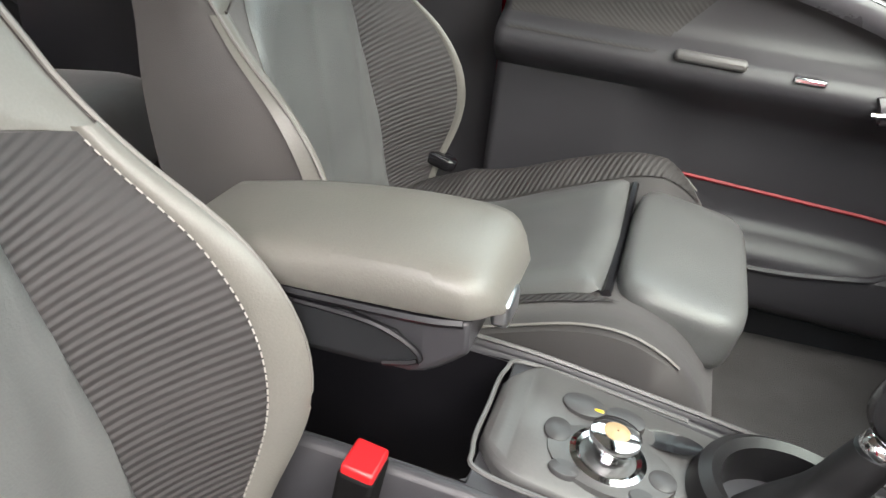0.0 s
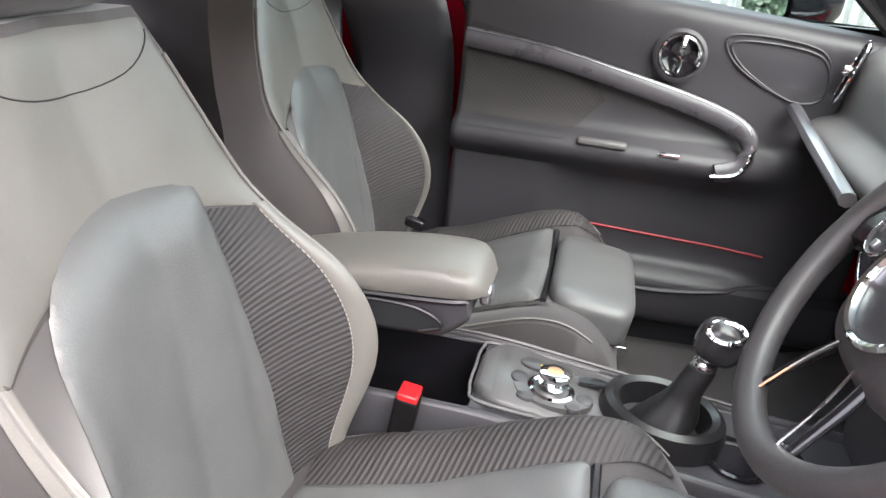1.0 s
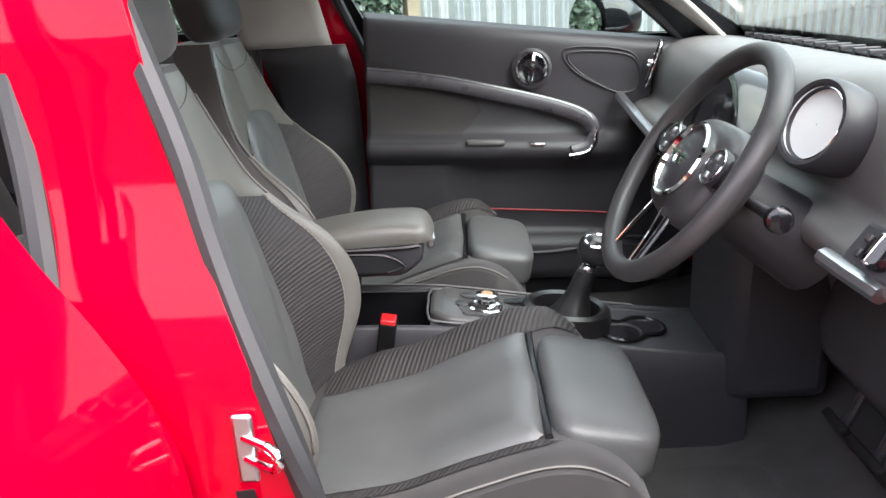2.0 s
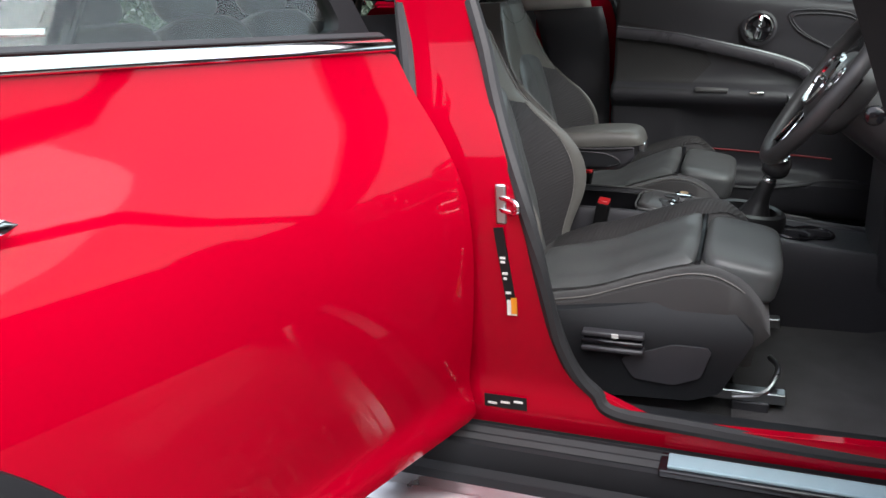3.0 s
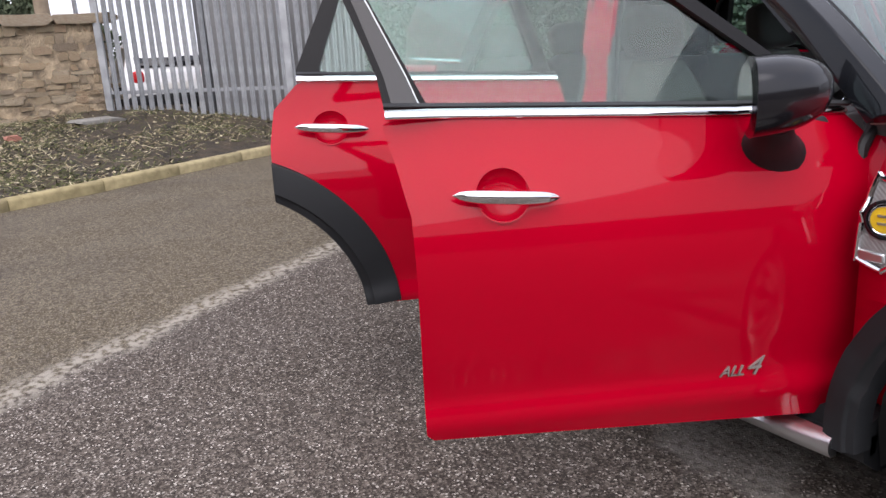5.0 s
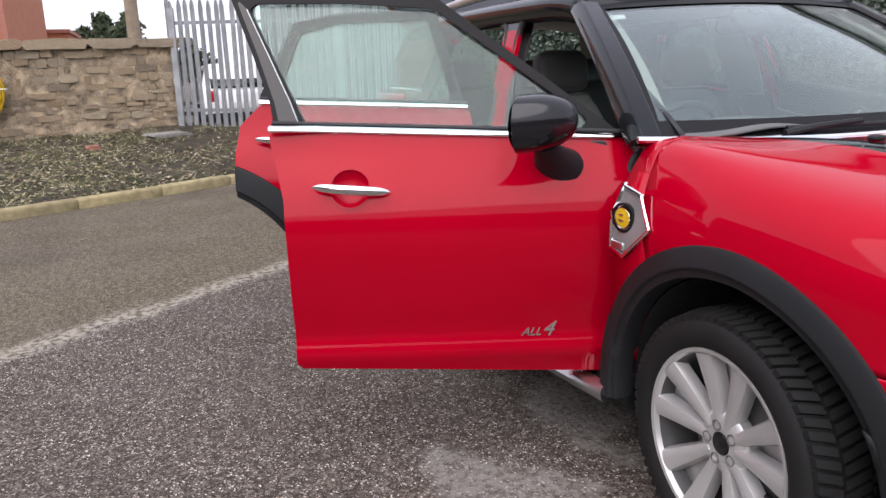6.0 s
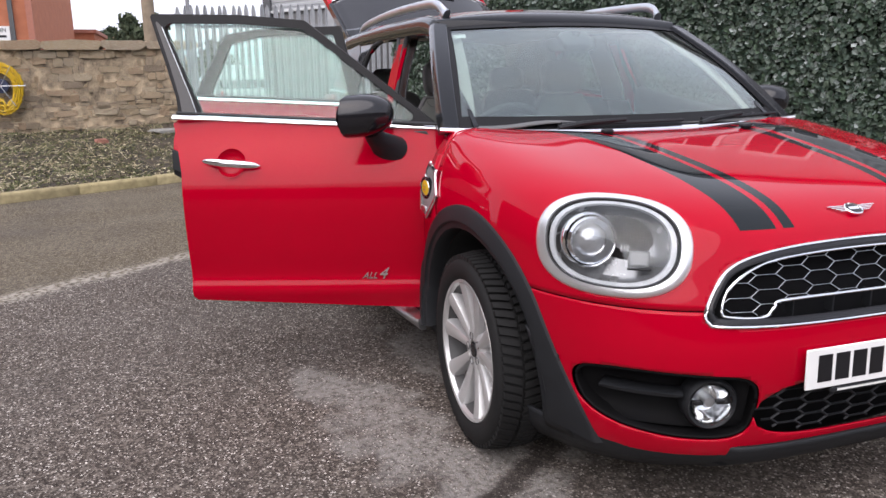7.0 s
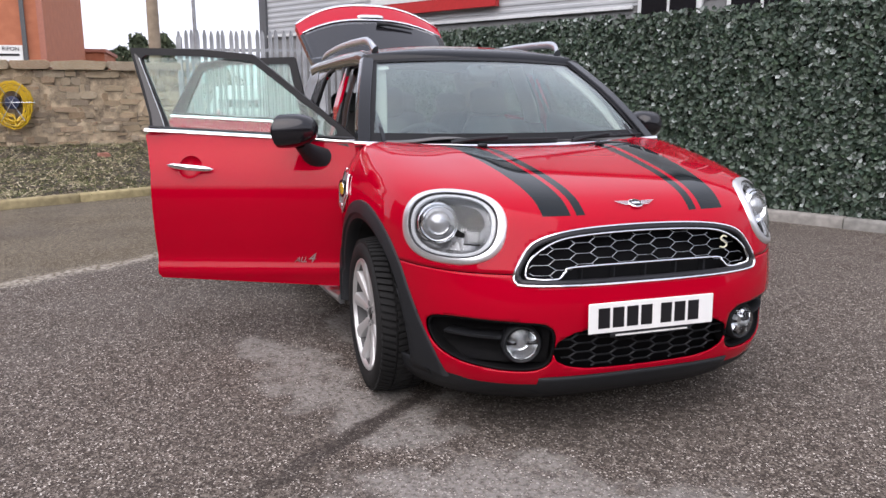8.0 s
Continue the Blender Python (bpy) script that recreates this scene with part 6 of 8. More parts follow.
    part("controller_panel", pan, surf_once("satin_grey_panel", (0.085, 0.085, 0.085), 0.36), c, "satin dark grey control panel", bevel=0.003)
    b2 = bmesh.new()
    tube(b2, spline([(0.22, -0.082, 0.575), (0.06, -0.084, 0.596), (0.036, -0.06, 0.600), (0.034, 0.0, 0.601), (0.036, 0.06, 0.600), (0.06, 0.084, 0.596), (0.22, 0.082, 0.575)], 40), 0.0025, 6)
    part("panel_edge", b2, surf_once("grey_edge", (0.10, 0.10, 0.10), 0.4), c)
    kz = 0.595
    m = Matrix.Translation((0.150, -0.022, kz)) @ Matrix.Rotation(radians(7), 4, "Y")
    b2 = bmesh.new()
    lathe(b2, [(0.036, -0.004), (0.035, 0.003), (0.030, 0.005), (0.026, 0.003)], m, 40)
    part("controller_ring", b2, CHROME, c, "chrome controller ring")
    b2 = bmesh.new()
    lathe(b2, [(0.021, 0.0), (0.0205, 0.020), (0.023, 0.024), (0.0225, 0.030), (0.017, 0.032), (0.001, 0.032)], m, 36)
    knob = part("controller_knob", b2, CHROME, c, "chrome rotary knob with an amber top")
    b2 = bmesh.new()
    lathe(b2, [(0.0120, 0.0322), (0.010, 0.0335), (0.001, 0.034)], m, 30)
    part("knob_top", b2, surf_once("amber_cap", (0.42, 0.29, 0.16), 0.35), knob)
    for dx, dy, rx, ry, h, mat_ in ((0.004, -0.004, 0.060, 0.041, 0.0, "controls_plate"), (-0.048, 0.012, 0.013, 0.016, 0.0015, ""), (-0.034, -0.033, 0.014, 0.010, 0.0015, ""), (0.050, -0.006, 0.013, 0.013, 0.0015, ""), (0.034, -0.034, 0.012, 0.009, 0.0015, ""), (-0.030, 0.058, 0.022, 0.016, 0.001, ""), (0.010, 0.058, 0.020, 0.015, 0.001, "")):
        b2 = bmesh.new()
        rows = [[m @ Vector((dx + rx * r * math.cos(a * math.tau / 24), dy + ry * r * math.sin(a * math.tau / 24), h + hh)) for a in range(24)] for r, hh in ((1.0, -0.006), (0.97, 0.001), (0.88, 0.002), (0.02, 0.002))]
        loft(b2, rows, around=True)
        part("control_button", b2, surf_once("dark_grey_plate", (0.075, 0.075, 0.075), 0.35) if mat_ else surf_once("dark_key", (0.050, 0.050, 0.052), 0.4), c)
    b2 = block((0.128, 0.030, 0.592), (0.140, 0.036, 0.6010))
    part("mode_key", b2, YELLOW, c, "amber-lit key", bevel=0.003)
    b2 = bmesh.new()
    rows = [[(0.205 + 0.026 * r * math.cos(a * math.tau / 20) * 1.15, 0.035 + 0.014 * r * math.sin(a * math.tau / 20), 0.5795 + h) for a in range(20)] for r, h in ((1, 0.0035), (0.9, 0.002), (0.02, 0.001))]
    loft(b2, rows, around=True)
    part("key_slot", b2, INK, c)
    # gear lever: ring, gaiter, stick and knob
    b2 = bmesh.new()
    gm = Matrix.Translation((0.312, 0, 0.556)) @ Matrix.Rotation(radians(8), 4, "Y") @ Matrix.Diagonal((1.12, 1, 1, 1))
    lathe(b2, [(0.082, -0.02), (0.083, 0.010), (0.079, 0.026), (0.070, 0.032), (0.061, 0.027), (0.057, 0.0), (0.056, -0.012), (0.002, -0.012)], gm, 48)
    part("gear_collar", b2, surf_once("satin_black_collar", (0.014, 0.014, 0.015), 0.34), c, "round black gear-lever collar")
    b2 = bmesh.new()
    rows = []
    for i in range(14):
        k = i / 13
        p = Vector((0.312, 0, 0.548)).lerp(Vector((0.356, 0.0, 0.658)), k)
        r0 = 0.030 * (1 - k) ** 1.7 + 0.0185 + 0.002 * math.sin(k * 9)
        rows.append([p + Vector((r0 * (1 + 0.14 * math.sin(a * 5 + k * 4) * (1 - k)) * math.cos(a), r0 * (1 + 0.12 * math.sin(a * 4 + 1) * (1 - k)) * math.sin(a), 0)) for a in [j * math.tau / 30 for j in range(30)]])
    loft(b2, rows, around=True, ends=True)
    part("gaiter", b2, surf_once("gaiter_leather", (0.014, 0.014, 0.015), 0.5), c, "creased black leather gaiter")
    b2 = bmesh.new()
    km = Matrix.Translation((0.356, 0, 0.655)) @ Matrix.Rotation(radians(15), 4, "Y")
    lathe(b2, [(0.017, 0.0), (0.0185, 0.004), (0.017, 0.012), (0.013, 0.016)], km, 24)
    part("lever_collar", b2, CHROME, c)
    part("lever_knob", pillow(bmesh.new(), (0.068, 0.058, 0.066), Matrix.Translation((0.372, 0, 0.700)) @ Matrix.Rotation(radians(20), 4, "Y"), n=10, power=2.6), surf_once("dark_knob", (0.035, 0.035, 0.037), 0.18), c, "rounded gear knob with chrome ring")
    b2 = bmesh.new()
    fm = facing((0.376, -0.006, 0.702), (-0.10, -0.50, 0.86))
    tube(b2, [fm @ Vector((0.024 * math.cos(a), 0.017 * math.sin(a), 0.026)) for a in [j * math.tau / 24 for j in range(24)]], 0.004, 6, closed=True)
    part("knob_ring", b2, CHROME, c)
    # armrest on its hinge
    top = [(-0.23, 0.774), (-0.19, 0.784), (-0.13, 0.796), (-0.05, 0.804), (0.015, 0.804), (0.038, 0.798), (0.050, 0.785), (0.056, 0.768)]
    rows = []
    for i in range(30):
        x = -0.23 + 0.286 * (i / 29) ** 0.75
        z = interp(top, x)
        w = 0.070 - 0.006 * max(0, (x + 0.02) / 0.08) ** 2 - 0.030 * max(0, (x - 0.03) / 0.03) ** 2
        low = 0.762 + 0.03 * max(0, x + 0.10)
        low = min(low, z - 0.004)
        rows.append([(x, -0.045 + w * a, low + (z - low) * b) for a, b in ((-0.98, 0.0), (-1.04, 0.3), (-1.03, 0.62), (-0.93, 0.88), (-0.75, 0.97), (-0.4, 1.0), (0, 1.01), (0.4, 1.0), (0.75, 0.97), (0.93, 0.88), (1.03, 0.62), (1.04, 0.3), (0.98, 0.0))])
    a = part("armrest", skin(rows, around=True, ends=True), LIT_LEATHERETTE, car, "grey leather centre armrest", bevel=0.003)
    # ink-black tube drawn as the shade between lid and tray
    b2 = bmesh.new()
    tube(b2, spline([(-0.225, -0.1125, 0.7585), (-0.08, -0.1125, 0.7585), (0.0, -0.1120, 0.7600), (0.030, -0.1085, 0.7620)], 16), 0.0040, 6)
    part("lid_gap", b2, INK, a, "black line drawn as the shade under the armrest lid")
    # the shaded groove round the panel, drawn as a black line
    b2 = bmesh.new()
    tube(b2, spline([(-0.220, -0.1135, 0.752), (-0.07, -0.1135, 0.750), (-0.022, -0.1135, 0.742), (0.000, -0.1135, 0.724), (-0.03, -0.1135, 0.713)], 24), 0.0026, 6)
    part("panel_groove", b2, INK, a)
    rows = []
    for i in range(24):
        x = -0.23 + 0.265 * i / 23
        low = 0.702 + 0.030 * max(0, (x + 0.01) / 0.045) ** 1.5 - 0.03 * max(0, -(x + 0.1))
        rows.append([(x, -0.045 + 0.064 * s_, z_) for s_, z_ in ((-0.9, low), (-1, low + 0.008), (-1, 0.763), (1, 0.763), (1, low + 0.008), (0.9, low))])
    part("armrest_tray", skin(rows, around=True, ends=True), TRIM, a, "black plastic armrest underside", bevel=0.003)
    pr = poly([(-0.215, 0.710), (-0.04, 0.712), (0.000, 0.722), (-0.020, 0.742), (-0.06, 0.750), (-0.215, 0.752)], 0.002)
    b2 = patch(lambda x, z: (x, -0.1115, z), pr, -0.23, 0.01, 0.70, 0.76, 24, 8)
    part("armrest_panel", b2, CLAD, a, solid=0.004)
    part("armrest_latch", block((0.044, -0.085, 0.748), (0.059, -0.048, 0.770)), SATIN, a, "silver latch button", bevel=0.004)
    part("armrest_arm", block((-0.23, -0.10, 0.50), (-0.17, 0.01, 0.705)), TRIM, a, bevel=0.01)


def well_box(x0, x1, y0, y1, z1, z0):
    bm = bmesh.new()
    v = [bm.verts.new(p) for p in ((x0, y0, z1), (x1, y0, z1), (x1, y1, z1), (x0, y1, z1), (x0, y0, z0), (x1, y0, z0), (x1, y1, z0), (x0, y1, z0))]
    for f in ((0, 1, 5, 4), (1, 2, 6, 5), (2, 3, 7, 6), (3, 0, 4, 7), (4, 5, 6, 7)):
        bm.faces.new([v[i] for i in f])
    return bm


console()


def buckle(x, y, z, lean):
    m = Matrix.Translation((x, y, z)) @ Matrix.Rotation(radians(lean), 4, "Y")
    b = part("belt_buckle", block((-0.016, -0.019, -0.075), (0.016, 0.019, -0.004), m), FOG_BLACK, car, "black seat-belt buckle with red button", bevel=0.004)
    part("release_button", block((-0.0145, -0.0175, -0.012), (0.0145, 0.0175, 0.004), m), BUCKLE_RED, b, "red release button", bevel=0.003)
    part("buckle_stem", block((-0.009, -0.014, -0.16), (0.009, 0.014, -0.07), m), TRIM, b, bevel=0.004)


buckle(-0.034, -0.136, 0.630, 10)
buckle(-0.130, 0.142, 0.642, 10)


def steering_wheel():
    m = facing((0.436, -0.363, 0.953), (-0.83, 0, 0.56))
    bm = bmesh.new()
    tube(bm, [m @ Vector((0.177 * math.cos(a), 0.176 * math.sin(a), 0.0)) for a in [j * math.tau / 64 for j in range(64)]], 0.0158, 14, closed=True)
    w = part("steering_wheel", bm, WHEEL_LEATHER, car, "black leather three-spoke steering wheel")
    part("wheel_boss", pillow(bmesh.new(), (0.200, 0.160, 0.085), m @ Matrix.Translation((0, -0.004, -0.034)), n=10, power=3.2), WHEEL_LEATHER, w)
    b = bmesh.new()
    lathe(b, [(0.059, 0.004), (0.062, 0.012), (0.059, 0.0155), (0.055, 0.014), (0.053, 0.008)], m @ Matrix.Diagonal((1.08, 0.96, 1, 1)), 48)
    part("boss_ring", b, CHROME, w, "chrome boss ring")
    b = bmesh.new()
    lathe(b, [(0.054, 0.007), (0.04, 0.012), (0.02, 0.0145), (0.001, 0.015)], m @ Matrix.Diagonal((1.08, 0.96, 1, 1)), 40)
    part("boss_pad", b, TRIM, w)
    b = bmesh.new()
    for sd in (-1, 1):
        for k in range(3):
            box(b, (sd * 0.009, -0.007 + 0.006 * k, 0.013), (sd * (0.021 + 0.004 * k), -0.003 + 0.006 * k, 0.0175), m)
    lathe(b, [(0.010, 0.012), (0.011, 0.0175), (0.008, 0.019), (0.006, 0.016)], m, 20)
    part("boss_emblem", b, CHROME, w, "small chrome winged emblem")
    for sd in (-1, 1):
        rows = []
        for i in range(12):
            k = i / 11
            x = sd * (0.050 + 0.119 * k)
            h = 0.037 - 0.017 * math.sin(k * math.pi * 0.5) + 0.010 * k ** 6
            c = 0.016 - 0.004 * k
            rows.append([m @ Vector((x, c + y, z - 0.010 * (1 - k))) for y, z in ((-h, -0.020), (-h * 1.02, -0.006), (-h * 0.85, 0.003), (0, 0.006), (h * 0.85, 0.003), (h * 1.02, -0.006), (h, -0.020))])
        part("spoke", skin(rows, around=True, ends=True), GLOSS, w)
        pod = m @ Matrix.Translation((sd * 0.102, 0.016, 0.002))
        b = bmesh.new()
        lathe(b, [(0.0255, -0.006), (0.026, 0.004), (0.0235, 0.007), (0.021, 0.005), (0.010, 0.006), (0.001, 0.0065)], pod, 28)
        part("button_pod", b, TRIM, w)
        b = bmesh.new()
        tube(b, [pod @ Vector((0.0245 * math.cos(a), 0.0245 * math.sin(a), 0.006)) for a in [j * math.tau / 28 for j in range(28)]], 0.0014, 6, closed=True)
        part("pod_rim", b, CHROME, w, "thin chrome pod rim")
        for bx, by in ((0, 0.013), (0, -0.013), (0.013, 0), (-0.013, 0)):
            part("wheel_button", block((bx - 0.0045, by - 0.0045, 0.003), (bx + 0.0045, by + 0.0045, 0.009), pod), SATIN if bx == 0 else TRIM, w, bevel=0.0015)
        b = bmesh.new()
        tube(b, spline([m @ Vector((sd * 0.032, -0.060, -0.012)), m @ Vector((sd * 0.046, -0.100, -0.008)), m @ Vector((sd * 0.058, -0.163, -0.002))], 12), lambda k: 0.0075 - 0.0015 * k, 10, squash=0.7)
        part("lower_spoke", b, GLOSS, w, "gloss black lower spoke")
        b = bmesh.new()
        tube(b, spline([m @ Vector((sd * 0.024, -0.070, 0.000)), m @ Vector((sd * 0.037, -0.108, 0.001)), m @ Vector((sd * 0.045, -0.160, 0.003))], 12), 0.0016, 6)
        part("spoke_trim", b, CHROME, w, "thin chrome line")
    col = bmesh.new()
    tube(col, [m @ Vector((0, -0.01, -0.04)), m @ Vector((0, -0.012, -0.24))], lambda k: 0.050 + 0.015 * k, 16)
    part("steering_column", col, TRIM, car, "black steering column cowl")
    for sd, name in ((-1, "wiper_stalk"), (1, "light_stalk")):
        b = bmesh.new()
        base, tip = m @ Vector((sd * 0.05, 0.0, -0.085)), m @ Vector((sd * 0.165, 0.005, -0.075))
        tube(b, spline([base, base.lerp(tip, 0.6), tip], 10), lambda k: 0.008 + 0.008 * max(0, k - 0.6) * 2.5, 12)
        part(name, b, TRIM, car, "black control stalk")
        b = bmesh.new()
        lathe(b, [(0.0165, 0.0), (0.018, 0.004), (0.016, 0.014), (0.011, 0.017), (0.001, 0.017)], facing(tip, m.to_3x3() @ Vector((sd, 0, 0.25))), 20)
        part("stalk_end", b, GLOSS, bpy.data.objects[name])


steering_wheel()


def dashboard():
    prof = [(0.955, 1.030), (0.82, 1.048), (0.73, 1.046), (0.680, 1.028), (0.652, 0.988), (0.643, 0.935), (0.640, 0.900), (0.602, 0.884), (0.584, 0.868), (0.590, 0.846), (0.635, 0.828), (0.70, 0.79), (0.76, 0.70), (0.80, 0.58), (0.84, 0.45)]
    pts = spline([(x, 0, z) for x, z in prof], 48)
    rows = []
    for i in range(61):
        y = -0.735 + 1.47 * i / 60
        end = max(0, (abs(y) - 0.66) / 0.075)
        bulge = 0.018 * math.exp(-((y + 0.37) / 0.16) ** 2)
        rows.append([(p.x + 0.035 * end ** 2, y, p.z + (bulge if p.z > 1.0 else 0) - 0.02 * end ** 2 * (p.z > 0.95)) for p in pts])
    d = part("dashboard", skin(rows), surf_once("soft_dash", (0.115, 0.115, 0.113), 0.48), car, "dark grey soft-touch dashboard", solid=0.006)
    for sd in (-1, 1):
        f = poly([(p.x + 0.035, p.z - (0.02 if p.z > 0.95 else 0)) for p in pts] + [(0.99, 0.45), (0.99, 1.0)])
        part("dash_end", patch(lambda x, z: (x, sd * 0.735, z), f, 0.58, 1.0, 0.44, 1.06, 30, 40), surf_once("soft_dash", (0.115, 0.115, 0.113), 0.48), d, solid=0.01)
    # demister slots on the top
    part("demister_bed", skin([[(0.86 + 0.045 * a, -0.30 + 0.9 * i / 12, 1.048 + 0.003) for a in (0, 1)] for i in range(13)]), INK, d, solid=0.003)
    for i in range(17):
        y = -0.28 + 0.88 * i / 16
        part("demister_vane", block((0.858, y - 0.006, 1.046), (0.908, y + 0.006, 1.060)), TRIM, d, bevel=0.002)
    # instrument dial on the column
    m = facing((0.602, -0.390, 1.003), (-0.90, -0.22, 0.36)) @ Matrix.Scale(0.84, 4)
    b = bmesh.new()
    lathe(b, [(0.072, -0.065), (0.077, -0.02), (0.076, 0.010), (0.071, 0.017), (0.064, 0.015), (0.060, 0.006), (0.058, 0.0)], m, 48)
    dial = part("instrument_pod", b, TRIM, car, "round instrument pod behind the wheel")
    # the bright reflection in the dial's glass is painted as a white face
    b = bmesh.new()
    lathe(b, [(0.058, 0.002), (0.03, 0.003), (0.001, 0.003)], m, 40)
    part("dial_face", b, DIAL, dial, "dial face coloured white for the reflection in its glass")
    b = bmesh.new()
    lathe(b, [(0.0605, 0.006), (0.062, 0.012), (0.060, 0.013)], m, 48)
    part("dial_ring", b, CHROME, dial)
    m2 = facing((0.622, -0.305, 0.985), (-0.93, 0.05, 0.36))
    b = bmesh.new()
    lathe(b, [(0.044, -0.06), (0.046, 0.0), (0.043, 0.008), (0.040, 0.0), (0.001, 0.0)], m2, 40)
    part("rev_counter", b, GLOSS, dial)
    part("pod_side", block((-0.012, -0.03, -0.05), (0.006, 0.03, 0.004), m @ Matrix.Translation((-0.078, 0, 0))), TRIM, dial, bevel=0.006)
    # central round display
    m = facing((0.585, 0.0, 0.905), (-0.97, 0, 0.24))
    b = bmesh.new()
    lathe(b, [(0.142, -0.05), (0.145, 0.0), (0.140, 0.012), (0.128, 0.016), (0.120, 0.006)], m, 56)
    disp = part("centre_display", b, GLOSS, car, "large round central display")
    b = bmesh.new()
    lathe(b, [(0.122, 0.006), (0.001, 0.008)], m, 48)
    part("display_glass", b, GLOSS, disp)
    b = bmesh.new()
    lathe(b, [(0.137, 0.0125), (0.141, 0.0145), (0.135, 0.0155)], m, 56)
    part("display_ring", b, CHROME, disp)
    # end vents
    for sd in (-1, 1):
        c = Vector((0.636, sd * 0.632, 0.988))
        m = facing(c, (-0.93, sd * 0.12, 0.30))
        b = bmesh.new()
        tube(b, [m @ Vector((0.026 * math.copysign(abs(math.cos(a)) ** 0.6, math.cos(a)), 0.062 * math.copysign(abs(math.sin(a)) ** 0.8, math.sin(a)), 0.004)) for a in [j * math.tau / 40 for j in range(40)]], 0.0026, 8, closed=True)
        v = part("air_vent", b, CHROME, car, "oval chrome-rimmed air vent")
        b = bmesh.new()
        rows = [[m @ Vector((0.026 * r * math.cos(a * math.tau / 30), 0.062 * r * math.sin(a * math.tau / 30), h)) for a in range(30)] for r, h in ((1, 0.002), (0.02, -0.01))]
        loft(b, rows, around=True)
        part("vent_bed", b, INK, v)
        for k in range(3):
            part("vent_vane", block((-0.014 + 0.012 * k, -0.054, -0.004), (-0.011 + 0.012 * k, 0.054, 0.006), m), GLOSS, v)
        b = bmesh.new()
        lathe(b, [(0.011, 0.002), (0.0135, 0.010), (0.010, 0.020), (0.001, 0.023)], m, 20)
        part("vent_knob", b, CHROME, v)
    # light switch panel and bright strip by the driver's door
    m = facing((0.596, -0.605, 0.888), (-0.80, -0.1, 0.59))
    p = part("light_switch", block((-0.060, -0.032, -0.012), (0.055, 0.030, 0.004), m), TRIM, car, "light switch panel with chrome rotary knob", bevel=0.006)
    b = bmesh.new()
    lathe(b, [(0.022, 0.004), (0.023, 0.012), (0.018, 0.018), (0.001, 0.018)], m, 28)
    part("rotary_knob", b, GLOSS, p)
    part("knob_grip", block((-0.004, -0.02, 0.016), (0.004, 0.02, 0.026), m), CHROME, p, bevel=0.002)
    for k in (-1, 1):
        part("dimmer", block((-0.040, k * 0.010 - 0.005, 0.003), (-0.030, k * 0.010 + 0.005, 0.010), m), TRIM, p, bevel=0.002)
    b = bmesh.new()
    tube(b, [(0.560, -0.53, 0.866), (0.568, -0.575, 0.860), (0.580, -0.632, 0.853)], 0.013, 8, squash=0.9)
    part("bright_strip", b, SATIN, d, "satin silver dash strip")
    b = bmesh.new()
    tube(b, [(0.552, 0.66, 0.905), (0.545, 0.45, 0.890), (0.540, 0.18, 0.868)], 0.014, 8, squash=0.9)
    part("bright_strip", b, SATIN, d, "satin silver dash strip")
    # lower bolster, footwell, pedals
    part("knee_panel", pillow(bmesh.new(), (0.10, 0.42, 0.24), Matrix.Translation((0.775, -0.42, 0.69)) @ Matrix.Rotation(radians(18), 4, "Y"), n=8, power=5), TRIM, car)
    part("radio_console", block((0.60, -0.14, 0.42), (0.80, 0.14, 0.80)), TRIM, car, bevel=0.03)
    part("firewall", block((0.955, -0.74, 0.28), (0.985, 0.74, 1.01)), CARPET, car)
    rows = [[(x, y, z + 0.01 * noise.noise(Vector((x * 4, y * 4, 0)))) for y in [-0.74 + 1.48 * j / 20 for j in range(21)]] for x, z in ((-1.75, 0.42), (-1.0, 0.40), (-0.7, 0.33), (-0.4, 0.315), (0.0, 0.312), (0.6, 0.312), (0.8, 0.36), (0.95, 0.55))]
    part("floor_carpet", skin(rows), CARPET, car, "black floor carpet", solid=0.006)
    part("floor_mat", skin([[(x, y, 0.324 + 0.3 * max(0, x - 0.62) ** 1.5) for y in (-0.64, -0.5, -0.36, -0.2)] for x in (0.30, 0.5, 0.66, 0.78)]), CARPET, car, solid=0.008, bevel=0.003)
    for y, w in ((-0.30, 0.035), (-0.40, 0.05)):
        ped = part("pedal", block((-0.008, -w, -0.03), (0.008, w, 0.03), Matrix.Translation((0.74, y, 0.46)) @ Matrix.Rotation(radians(-35), 4, "Y")), RUBBER, car, bevel=0.004)
        b = bmesh.new()
        tube(b, [(0.745, y, 0.47), (0.80, y, 0.62)], 0.008, 8)
        part("pedal_arm", b, TRIM, ped)


dashboard()


